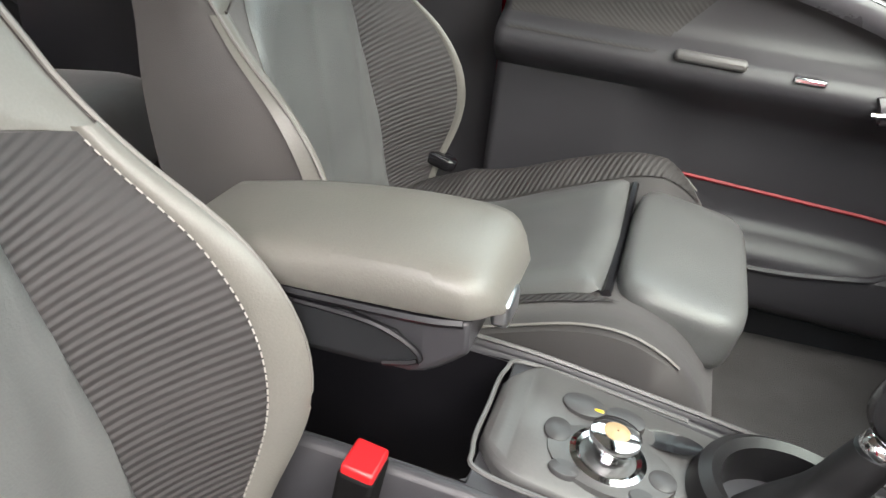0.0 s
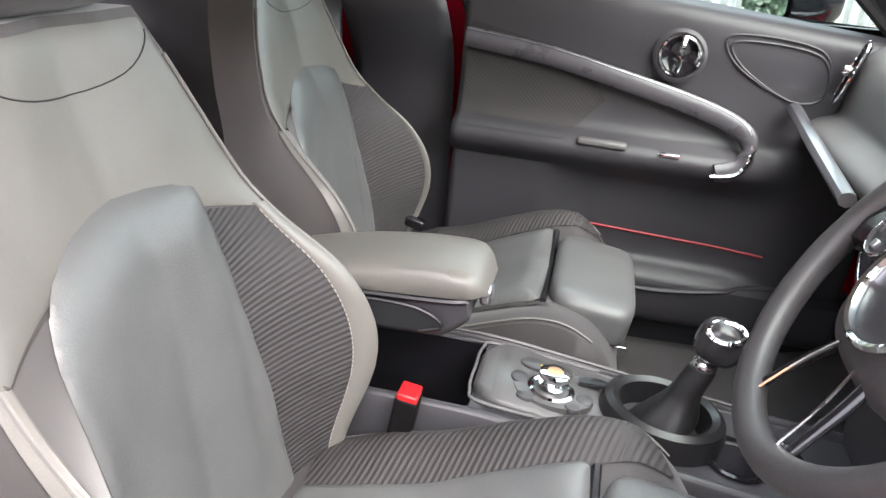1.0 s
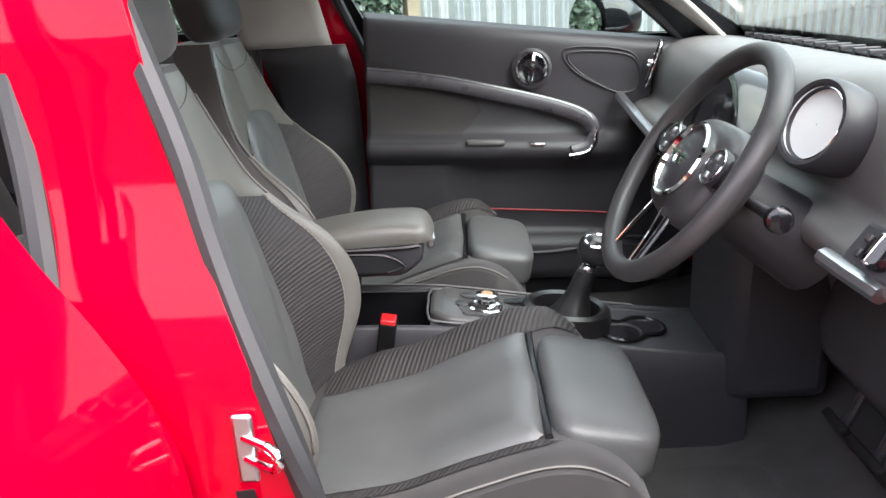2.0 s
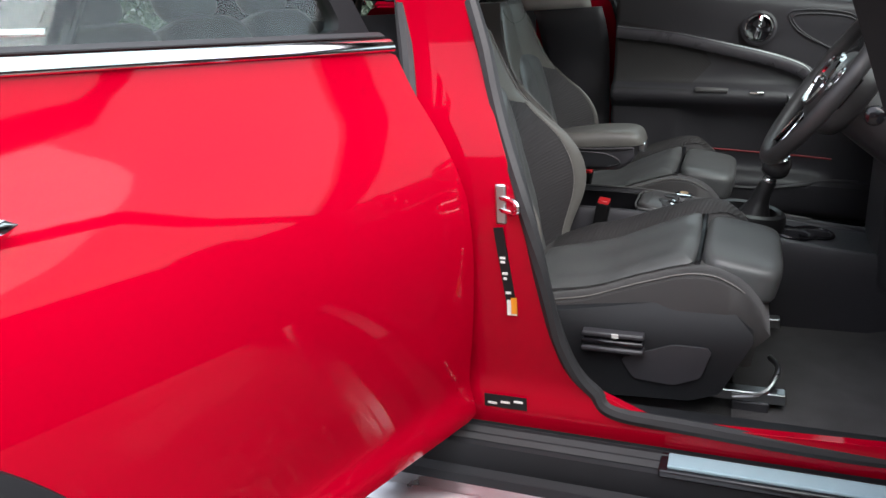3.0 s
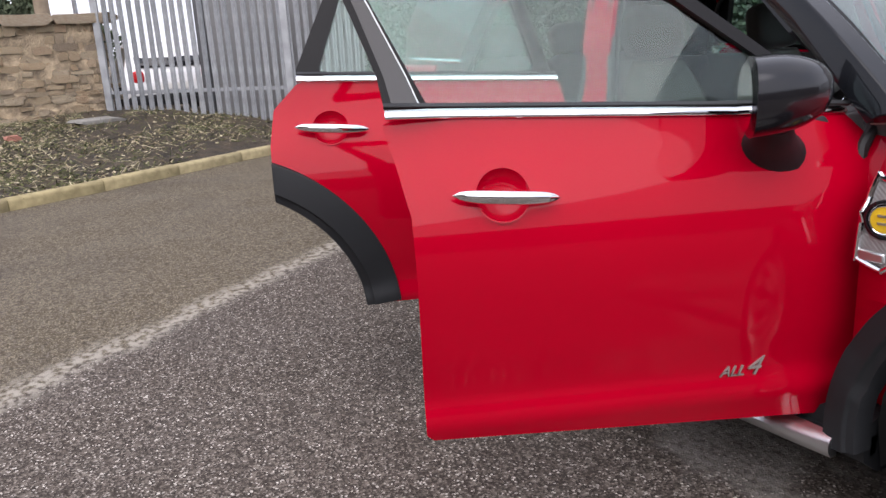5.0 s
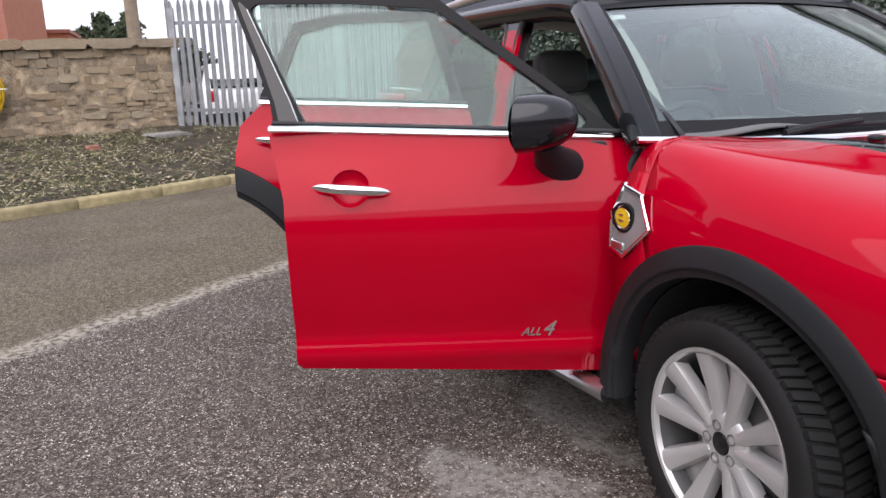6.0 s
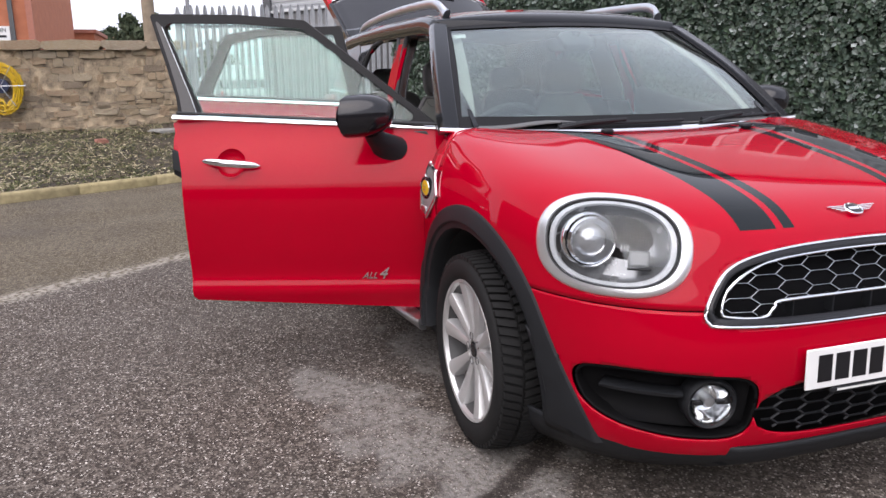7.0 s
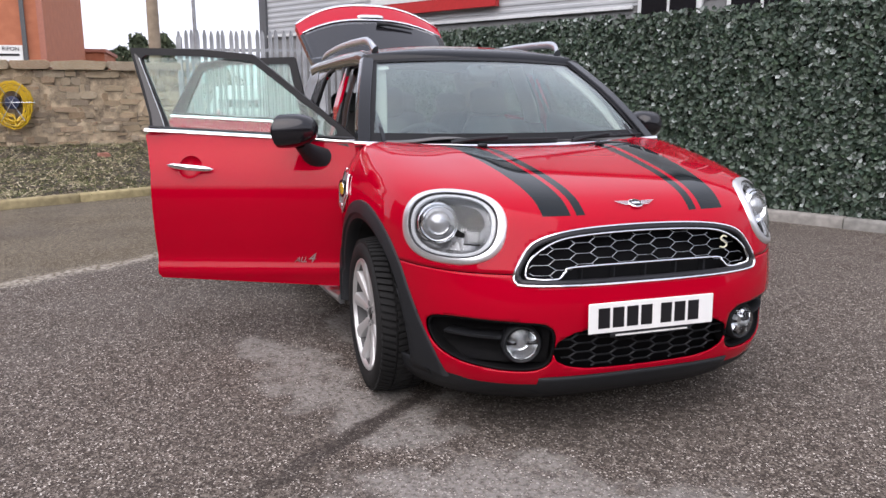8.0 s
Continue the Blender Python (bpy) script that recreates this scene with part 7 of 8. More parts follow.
def door_card():
    """The inside of the closed passenger door, with armrest, pocket, pull, release and speaker."""
    prof = [(0.375, 0.700), (0.40, 0.665), (0.47, 0.655), (0.505, 0.662), (0.525, 0.700), (0.60, 0.705), (0.70, 0.700), (0.735, 0.665), (0.765, 0.632), (0.785, 0.628), (0.800, 0.640), (0.815, 0.672), (0.86, 0.685), (0.95, 0.682), (1.02, 0.672), (1.065, 0.676), (1.085, 0.700)]

    def card(x, z, out=0.0):
        y = interp(prof, z)
        f = max(0, (x - 0.48) / 0.12)
        y = y + (0.69 - y) * min(1, f) if 0.5 < z < 0.84 else y
        r = max(0, (0.17 - x) / 0.10)
        if z < 0.74:
            y = y + (0.675 - y) * min(1, r)
        lift = 0.05 * (0.5 - x) / 0.6
        return (x, y - out, z + lift * max(0, (z - 0.9) / 0.18))

    rows = [[card(-0.145 + 0.90 * i / 60, 0.375 + 0.71 * j / 60) for i in range(61)] for j in range(61)]
    c = part("door_card", skin(rows), TRIM, car, "dark passenger door lining", solid=0.006)
    pr = poly([(-0.13, 0.80), (0.02, 0.80), (0.10, 0.80), (0.17, 0.88), (0.12, 0.955), (-0.13, 0.985)], 0.004)
    part("fabric_panel", patch(lambda x, z: card(x, z, 0.004), pr, -0.145, 0.25, 0.78, 1.0, 40, 20), RIB_DOOR, c, "ribbed fabric panel")
    arc = spline([(-0.138, 0.668, 0.980), (0.04, 0.666, 0.962), (0.20, 0.664, 0.932), (0.36, 0.662, 0.897), (0.45, 0.655, 0.866), (0.477, 0.640, 0.833), (0.466, 0.630, 0.790), (0.42, 0.622, 0.772)], 60)
    b = bmesh.new()
    tube(b, arc, 0.0125, 10, squash=1.7)
    part("trim_arc", b, surf_once("grey_gloss_trim", (0.075, 0.073, 0.082), 0.30), c, "curved gloss trim running into the pull handle")
    b = bmesh.new()
    tube(b, [p + Vector((0, -0.008, 0.018)) for p in arc[:46]], 0.0010, 6)
    part("trim_line", b, SATIN, c, "thin chrome line")
    b = bmesh.new()
    tube(b, spline([(0.480, 0.626, 0.842), (0.477, 0.618, 0.800), (0.453, 0.612, 0.776), (0.41, 0.612, 0.768)], 20), 0.005, 8)
    part("pull_trim", b, CHROME, c, "chrome end of the pull handle")
    m = facing((0.306, 0.668, 0.994), (0, -1, 0.05))
    b = bmesh.new()
    lathe(b, [(0.053, -0.004), (0.054, 0.004), (0.047, 0.008), (0.044, 0.004)], m, 40)
    rel = part("release_ring", b, TRIM, c)
    b = bmesh.new()
    lathe(b, [(0.044, 0.004), (0.042, 0.010), (0.038, 0.011), (0.036, 0.004)], m, 40)
    part("release_rim", b, CHROME, c, "chrome ring round the door release")
    b = bmesh.new()
    lathe(b, [(0.037, 0.004), (0.02, -0.004), (0.001, -0.006)], m, 32)
    part("release_cup", b, GLOSS, c)
    b = bmesh.new()
    tube(b, spline([m @ Vector((0.004, 0.036, 0.008)), m @ Vector((0.0, 0.005, 0.016)), m @ Vector((-0.004, -0.030, 0.008))], 10), 0.007, 8)
    part("release_lever", b, CHROME, c, "chrome door release")
    part("window_switch", block((0.30, 0.622, 0.790), (0.345, 0.650, 0.800)), CHROME, c, bevel=0.003)
    part("grab_slot", block((0.13, 0.618, 0.792), (0.235, 0.640, 0.808)), surf_once("grey_slot", (0.11, 0.11, 0.11), 0.5), c, bevel=0.006)
    b = bmesh.new()
    tube(b, [card(0.19 + 0.385 * i / 20, 0.592 - 0.012 * i / 20, 0.003) for i in range(21)], 0.0035, 6)
    part("red_line", b, RED_TRIM, c, "thin red accent line")
    b = bmesh.new()
    tube(b, [card(0.16 + 0.5 * i / 20, 0.492 - 0.018 * math.sin(i / 20 * 5), 0.004) for i in range(21)], 0.006, 6)
    part("pocket_lip", b, TRIM, c)
    for k in range(2):
        sp = [(0.40 + 0.012 * k, 1.040 - 0.010 * k), (0.57, 1.040 - 0.010 * k), (0.60, 0.95), (0.54, 0.93), (0.42 + 0.01 * k, 0.985)]
        b = bmesh.new()
        tube(b, spline([card(x, z, 0.005) for x, z in sp], 50, True), 0.0025, 6, closed=True)
        part("speaker_edge", b, TRIM, c)
    c.matrix_basis = Matrix.Translation((0.22, 0, 0.80)) @ Matrix.Rotation(radians(2.6), 4, "Y") @ Matrix.Translation((-0.22, 0, -0.80))
    part("lock_pin", block((-0.115, 0.690, 1.10), (-0.109, 0.696, 1.128)), TRIM, c)
    # pillar trims on both sides, dark below and light above
    for sd in (-1, 1):
        for x0, x1, z0, z1, mat_ in ((-0.40, -0.165, 0.38, 1.08, TRIM), (-0.44, -0.20, 1.08, 1.44, HEADLINER)) if sd > 0 else ((-0.275, -0.135, 0.44, 1.44, TRIM),):
            lean = lambda z: -0.20 * max(0, z - 1.0)
            rows = [[(x + lean(z), sd * (min(inner_y(x, z), 0.80) - 0.062 - 0.012 * math.sin((x - x0) / (x1 - x0) * math.pi)), z) for x in [x0 + (x1 - (0.05 * min(1, (z - z0) / 0.62) if sd < 0 else 0) - x0) * i / 8 for i in range(9)]] for z in [z0 + (z1 - z0) * j / 14 for j in range(15)]]
            part("pillar_trim", skin(rows), mat_, car, "dark pillar trim" if mat_ is TRIM else "light grey upper pillar trim", solid=0.008)
        rows = [[screen_point(sd * (1.0 - 0.15 * a), v) + Vector((-0.035 - 0.03 * (1 - a), 0, -0.025)) for a in (0, 0.5, 1)] for v in [j / 12 for j in range(13)]]
        part("pillar_trim", skin(rows), HEADLINER, car, "light grey windscreen pillar trim", solid=0.012)
        rows = [[(x, sd * (inner_y(x, z) - 0.060), z) for x in (-1.95, -1.6, -1.3, -1.18, -1.1)] for z in (0.42, 0.7, 0.95, 1.08)]
        part("side_trim", skin(rows), TRIM, car, "black load-space lining", solid=0.006)
        rows = [[(x, sd * 0.69, z) for x in (-1.15, -0.8, -0.42)] for z in (0.36, 0.6, 0.85, 1.09)]
        if sd > 0:
            part("rear_door_card", skin(rows), TRIM, car, "dark rear door lining", solid=0.02)


RIB_DOOR = ribbed("ribbed_door_fabric", (0.034, 0.033, 0.033), (0.025, 0.0245, 0.0245), 0.005, "DIAGONAL", 0.75, deep=0.3)
door_card()


def rear_bench():
    b = part("rear_bench", pillow(bmesh.new(), (0.50, 1.24, 0.20), Matrix.Translation((-0.95, 0, 0.56)) @ Matrix.Rotation(radians(-6), 4, "Y"), n=12, power=5), FABRIC, car, "dark fabric rear bench")
    for y in (-0.42, 0.0, 0.42):
        part("bench_back", pillow(bmesh.new(), (0.16, 0.40, 0.60), Matrix.Translation((-1.25, y, 0.84)) @ Matrix.Rotation(radians(-18), 4, "Y"), n=10, power=5), FABRIC, b)
        part("bench_headrest", pillow(bmesh.new(), (0.09, 0.24, 0.16), Matrix.Translation((-1.37, y, 1.20)) @ Matrix.Rotation(radians(-18), 4, "Y"), n=8, power=4), LEATHER, b)


rear_bench()


def rear_view_mirror():
    """The inside mirror, hung from the windscreen's top."""
    at = screen_point(0, 0.86) + Vector((-0.085, 0, -0.045))
    r = part("rear_view_mirror", pillow(bmesh.new(), (0.035, 0.225, 0.068), Matrix.Translation(at) @ Matrix.Rotation(radians(-12), 4, "Z"), n=10, power=4), FRAME, car, "black inside mirror")
    b = bmesh.new()
    tube(b, spline([screen_point(0, 0.90) + Vector((-0.012, 0, -0.004)), at + Vector((0.035, 0, 0.022)), at + Vector((0.012, 0, 0))], 10), lambda k: 0.022 - 0.010 * k, 10)
    part("mirror_arm", b, FRAME, r)


rear_view_mirror()


def loose_details():
    # striker, stickers and plugs on the door pillar
    x, y, z = -0.096, -(inner_y(-0.096, 0.812) + 0.001), 0.812
    st = part("door_striker", block((x - 0.010, y - 0.005, z - 0.036), (x + 0.010, y + 0.002, z + 0.036)), SATIN, car, "bright steel door striker", bevel=0.006)
    b = bmesh.new()
    tube(b, spline([(x, y - 0.002, z + 0.012), (x + 0.026, y - 0.020, z + 0.012), (x + 0.036, y - 0.027, z + 0.006), (x + 0.036, y - 0.027, z - 0.004), (x + 0.026, y - 0.020, z - 0.010), (x, y - 0.002, z - 0.010)], 24), 0.0045, 8)
    part("striker_loop", b, CHROME, st)
    lean = math.atan2(0.016, 0.15)
    mid_y = -(inner_y(-0.091, 0.69) + 0.0015)
    part("sticker", block((-0.009, -0.0008, -0.085), (0.009, 0.0008, 0.085), Matrix.Translation((-0.091, mid_y, 0.688)) @ Matrix.Rotation(-lean, 4, "Y") @ Matrix.Rotation(math.atan2(inner_y(-0.09, 0.73) - inner_y(-0.09, 0.56), 0.17), 4, "X")), INK, car, "small printed pillar sticker")
    for sx, sz, w, h, mat_ in ((-0.083, 0.617, 0.018, 0.030, STICKER_WHITE), (-0.079, 0.621, 0.011, 0.032, ORANGE), (-0.106, 0.412, 0.084, 0.027, INK)):
        yy = -(inner_y(sx, sz) + 0.0032)
        part("sticker", block((sx - w / 2, yy - 0.0008, sz - h / 2), (sx + w / 2, yy + 0.0008, sz + h / 2)), mat_, car, "small printed pillar sticker")
    for sx, sz, w in ((-0.098, 0.755, 0.009), (-0.098, 0.743, 0.007), (-0.095, 0.715, 0.010), (-0.095, 0.707, 0.008), (-0.092, 0.685, 0.010), (-0.092, 0.675, 0.006), (-0.088, 0.647, 0.010)):
        yy = -(inner_y(sx, sz) + 0.0038)
        part("sticker_print", block((sx - w / 2, yy - 0.0006, sz - 0.0022), (sx + w / 2, yy + 0.0006, sz + 0.0022)), STICKER_WHITE, car)
    for k in range(3):
        part("sticker_print", block((-0.141 + 0.026 * k, -(inner_y(-0.1, 0.412) + 0.0062), 0.406 + 0.004 * k), (-0.123 + 0.026 * k, -(inner_y(-0.1, 0.412) + 0.0044), 0.410 + 0.004 * k)), STICKER_WHITE, car)
    # latch and plugs on the edge of the open front door, speaker of its lining
    ed = -0.150
    latch = part("door_latch", block((ed - 0.006, -0.842, 0.812), (ed + 0.004, -0.830, 0.840)), INK, front_door, "steel door latch", bevel=0.002)
    b = bmesh.new()
    tube(b, spline([(ed - 0.007, -0.830, 0.842), (ed - 0.010, -0.834, 0.832), (ed - 0.009, -0.846, 0.826), (ed - 0.010, -0.838, 0.818), (ed - 0.007, -0.850, 0.812)], 16), 0.003, 6)
    part("latch_claw", b, CHROME, latch, "bright latch claw")
    for yy, zz, r in ((-0.838, 0.800, 0.0035), (-0.840, 0.856, 0.0035), (-0.858, 0.846, 0.0035), (-0.855, 0.921, 0.009)):
        b = bmesh.new()
        lathe(b, [(r, 0.0), (r * 0.8, 0.003), (r * 0.1, 0.003)], facing((ed - 0.005 - 0.26 * max(0, -0.838 - yy), yy, zz), (-1, 0, 0)), 14)
        part("edge_plug", b, INK, front_door)

    def lining(x0, x1, z0, z1, y0, thick, owner, hub=None):
        f = poly([(x0, z0), (x1, z0), (x1, z1), (x0, z1)], 0.02)
        bm = patch(lambda x, z: (x, -(y0 - 0.012 * math.sin(max(0, min(1, (z - z0) / (z1 - z0))) * math.pi)), z), f, x0 - 0.03, x1 + 0.03, z0 - 0.03, z1 + 0.03, 30, 20)
        if hub:
            cut(bm, lambda p: arch(p, hub, 0.455))
        slab(bm, lambda c: Vector((c.x, c.y + thick, c.z)))
        part("door_lining", bm, TRIM, owner, "dark door lining", bevel=0.006)

    lining(-0.06, 0.78, 0.42, 0.75, 0.808, 0.035, front_door)
    lining(0.03, 0.78, 0.78, 1.00, 0.805, 0.03, front_door)
    lining(-1.10, -0.30, 0.44, 1.00, 0.775, 0.03, rear_door, REAR_HUB)


loose_details()


# ---- round the yard: stone wall, palisade fence, hedge, buildings, trees ----
def stone_mesh(w, h, d, seed):
    """A rough hewn stone, its front face towards +x."""
    rnd = random.Random(seed)
    bm = bmesh.new()
    bmesh.ops.create_cube(bm, size=1)
    bmesh.ops.subdivide_edges(bm, edges=bm.edges[:], cuts=1, use_grid_fill=True)
    for v in bm.verts:
        c = v.co
        k = 1.0 - 0.13 * (abs(c.y) > 0.4) * (abs(c.z) > 0.4) * rnd.uniform(0.3, 1.6)
        v.co = Vector((c.x * d + (0.012 if c.x > 0.4 and abs(c.y) < 0.4 else 0) * rnd.uniform(0.2, 1.4), c.y * w * k, c.z * h * k)) + Vector((rnd.uniform(-1, 1) * 0.010 * d, rnd.uniform(-1, 1) * 0.07 * w, rnd.uniform(-1, 1) * 0.09 * h))
    return bm


def stone_wall():
    rnd = random.Random(7)
    core = bmesh.new()
    rows = []
    for j in range(20):
        z = 0.0 + 1.72 * j / 19
        rows.append([(WALL_X - 0.06 + 0.015 * noise.noise(Vector((0, y * 3, z * 3))), y, z) for y in [-9.0 + 7.3 * i / 90 for i in range(91)]])
    loft(core, rows)
    slab(core, lambda c: Vector((c.x - 0.35, c.y, c.z)))
    wall = part("wall_stone", core, MORTAR, label="old coursed sandstone wall with flat coping", kind="structure")
    tagged(wall, category="wall")
    meshes = []
    for k in range(14):
        w, h = rnd.uniform(0.17, 0.42), 0.15
        ob = part("stone", stone_mesh(1, 1, 1, k), STONE, wall)
        meshes.append(ob.data)
        bpy.data.objects.remove(ob)
    z = 0.30
    while z < 1.68:
        h = rnd.uniform(0.055, 0.13) if z < 1.3 else rnd.uniform(0.10, 0.17)
        if z + h > 1.64:
            h = max(1.72 - z, 0.05)
        y = -6.6 + rnd.uniform(-0.2, 0)
        while y < -1.72:
            w = rnd.choice((rnd.uniform(0.07, 0.16), rnd.uniform(0.14, 0.40)))
            o = new("stone", rnd.choice(meshes))
            o.parent = wall
            gap = rnd.choice((rnd.uniform(-0.002, 0.006), rnd.uniform(0.006, 0.026)))
            o.matrix_basis = Matrix.Translation((WALL_X - 0.116 + rnd.uniform(-0.034, 0.020), y + w / 2, z + h / 2 + rnd.uniform(-0.022, 0.022))) @ Matrix.Rotation(rnd.uniform(-0.07, 0.07), 4, "X") @ Matrix.Rotation(rnd.uniform(-0.12, 0.12), 4, "Z") @ Matrix.Rotation(rnd.uniform(-0.14, 0.14), 4, "Y") @ Matrix.Diagonal((0.14, w - gap, h - gap, 1))
            y += w
        z += h
    y = -6.8
    while y < -1.7:
        w = rnd.uniform(0.50, 0.95)
        o = new("coping_stone", rnd.choice(meshes))
        o.parent = wall
        h = rnd.uniform(0.12, 0.17)
        o.matrix_basis = Matrix.Translation((WALL_X - 0.20, y + w / 2, 1.71 + h / 2)) @ Matrix.Diagonal((0.46, w - 0.02, h, 1))
        y += w


def hose():
    """A coil of yellow hose on a reel fixed to the wall."""
    bm = bmesh.new()
    rnd = random.Random(3)
    pts = []
    for i in range(520):
        a = i / 40 * math.tau
        r = 0.20 + 0.15 * (0.5 + 0.5 * math.sin(i * 0.013)) + rnd.uniform(-0.012, 0.012)
        drop = 0.10 * max(0, -math.sin(a)) * (i % 80 > 30)
        pts.append((WALL_X + 0.09 + 0.05 * math.sin(i * 0.061), -4.44 + r * math.cos(a) * 0.86, 1.16 + r * math.sin(a) - drop))
    tube(bm, pts, 0.011, 5)
    h = part("hose", bm, YELLOW, None, "coiled yellow garden hose hanging on the stone wall")
    tagged(h, category="hose")
    b = bmesh.new()
    lathe(b, [(0.11, 0.0), (0.11, 0.12), (0.02, 0.13)], facing((WALL_X + 0.0, -4.44, 1.16), (1, 0, 0)), 20)
    part("reel", b, surf_once("dark_blue_reel", (0.03, 0.04, 0.09), 0.5), h)
    b = bmesh.new()
    for k in range(6):
        a = k * math.tau / 6
        tube(b, [(WALL_X + 0.17, -4.44, 1.16), (WALL_X + 0.17, -4.44 + 0.36 * math.cos(a), 1.16 + 0.36 * math.sin(a))], 0.006, 5)
    part("reel_frame", b, SATIN, h)


def pale_mesh(h, w=0.066):
    """A pressed steel pale: W-shaped in plan, with a pointed split head."""
    rows = []
    sec = [(-w / 2, 0.012), (-w * 0.32, 0.0), (-w * 0.12, 0.014), (0, 0.018), (w * 0.12, 0.014), (w * 0.32, 0.0), (w / 2, 0.012)]
    for z, k in ((0.05, 1), (h - 0.10, 1), (h - 0.03, 0.62), (h, 0.12)):
        rows.append([(x * k, y, z) for x, y in sec])
    bm = skin(rows)
    slab(bm, lambda c: c + Vector((0, 0.004, 0)))
    return bm


def fence():
    f = thing("palisade_fence", "galvanised steel palisade fence with pointed pales", "fence")
    base = None
    total = sum(math.hypot(b[0] - a[0], b[1] - a[1]) for a, b in zip(FENCE, FENCE[1:]))
    s, k = 0.05, 0
    while s < total:
        p, w = at_line(FENCE, s)
        foot = max(0.09, 0.46 - 0.115 * s)
        m = Matrix.Translation((p.x, p.y, foot + random.uniform(-0.015, 0.015))) @ Matrix.Rotation(math.atan2(w.y, w.x), 4, "Z") @ Matrix.Rotation(random.uniform(-0.012, 0.012), 4, "Y") @ Matrix.Diagonal((1, 1, (2.42 - 0.022 * s - foot) / 2.02, 1))
        if base is None:
            o = part("pale", pale_mesh(2.02, 0.078), STEEL, f)
            base = o.data
        else:
            o = new("pale", base)
            o.parent = f
        o.matrix_basis = m
        s += 0.125
        k += 1
    s = 0.0
    while s < total:
        p, w = at_line(FENCE, s)
        a = math.atan2(w.y, w.x)
        m = Matrix.Translation((p.x - 0.05 * math.sin(-a), p.y + 0.05 * math.cos(a), 0)) @ Matrix.Rotation(a, 4, "Z")
        part("post", block((-0.05, 0.02, 0), (0.05, 0.07, 2.30 - 0.02 * s), m), STEEL, f, bevel=0.004)
        s += 2.7
    for z in (0.74, 2.08):
        for (ax, ay), (bx, by) in zip(FENCE, FENCE[1:]):
            d = math.hypot(bx - ax, by - ay)
            a = math.atan2(by - ay, bx - ax)
            m = Matrix.Translation((ax, ay, z if ax < -9 else z - 0.06)) @ Matrix.Rotation(a, 4, "Z") @ Matrix.Rotation(0.018, 4, "Y")
            part("rail", block((0, 0.02, -0.025), (d, 0.06, 0.025), m), STEEL, f, bevel=0.003)


def hedge():
    """A screen of artificial ivy on a frame: thousands of small leaves in front of a dark sheet."""
    rnd = random.Random(11)
    (ax, ay), (bx, by) = HEDGE
    d = math.hypot(bx - ax, by - ay)
    w = Vector(((bx - ax) / d, (by - ay) / d, 0))
    n = Vector((w.y, -w.x, 0))
    backing_bm = bmesh.new()
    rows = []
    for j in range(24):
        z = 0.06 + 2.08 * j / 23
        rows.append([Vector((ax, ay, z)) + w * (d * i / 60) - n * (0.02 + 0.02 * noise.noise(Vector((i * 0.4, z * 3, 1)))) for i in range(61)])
    loft(backing_bm, rows)
    slab(backing_bm, lambda c: c - n * 0.05)
    h = part("hedge_screen", backing_bm, surf_once("dark_backing", (0.010, 0.016, 0.010), 0.9), None, "dark green artificial ivy screen along the yard")
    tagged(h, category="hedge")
    verts, faces = [], []
    for i in range(46000):
        s, z = rnd.uniform(0, d), 0.10 + 2.08 * rnd.random()
        tone = noise.noise(Vector((s * 1.3, z * 1.6, 4)))
        c = Vector((ax, ay, z)) + w * s + n * (rnd.uniform(0.0, 0.07) + 0.03 * tone)
        if z > 2.08 and rnd.random() < 0.3 + 0.4 * tone:
            continue
        size = rnd.uniform(0.019, 0.040)
        tilt = Euler((rnd.uniform(-1.15, 0.35), rnd.uniform(-0.7, 0.7), rnd.uniform(-3.1, 3.1))).to_matrix()
        b = Matrix((w, Vector((0, 0, 1)), n)).transposed()
        out = []
        for px, py, pz in ((0, -1, 0), (0.75, -0.25, 0.12), (0.45, 0.45, 0.05), (0, 1.1, -0.18), (-0.45, 0.45, 0.05), (-0.75, -0.25, 0.12), (0, 0.0, -0.08)):
            out.append(c + b @ (tilt @ Vector((px * size, py * size, pz * size))))
        k = len(verts)
        verts.extend(out)
        faces += [(k, k + 1, k + 6), (k + 1, k + 2, k + 6), (k + 2, k + 3, k + 6), (k + 3, k + 4, k + 6), (k + 4, k + 5, k + 6), (k + 5, k, k + 6)]
    me = bpy.data.meshes.new("leaves")
    me.from_pydata(verts, [], faces)
    me.materials.append(LEAF)
    o = new("leaves", me)
    o.parent = h
    tagged(o, "small glossy dark ivy leaves", kind="stuff")
    # the fence goes on past the screen
    g = thing("boundary_fence", "pale grey boundary fence past the hedge screen", "fence")
    base = None
    for k in range(60):
        p = Vector((bx, by, 0)) + w * (0.25 + k * 0.15)
        m = Matrix.Translation(p) @ Matrix.Rotation(math.atan2(w.y, w.x), 4, "Z")
        if base is None:
            q = part("pale", pale_mesh(2.1, 0.085), STEEL, g)
            base = q.data
        else:
            q = new("pale", base)
            q.parent = g
        q.matrix_basis = m
    a = math.atan2(w.y, w.x)
    part("rail", block((0.2, 0.02, 1.7), (9.2, 0.06, 1.75), Matrix.Translation((bx, by, 0)) @ Matrix.Rotation(a, 4, "Z")), STEEL, g)
    part("rail", block((0.2, 0.02, 0.4), (9.2, 0.06, 0.45), Matrix.Translation((bx, by, 0)) @ Matrix.Rotation(a, 4, "Z")), STEEL, g)
    part("end_post", block((0.05, -0.05, 0), (0.16, 0.06, 2.2), Matrix.Translation((bx, by, 0)) @ Matrix.Rotation(a, 4, "Z")), WOOD, g, "weathered wooden post", bevel=0.006)


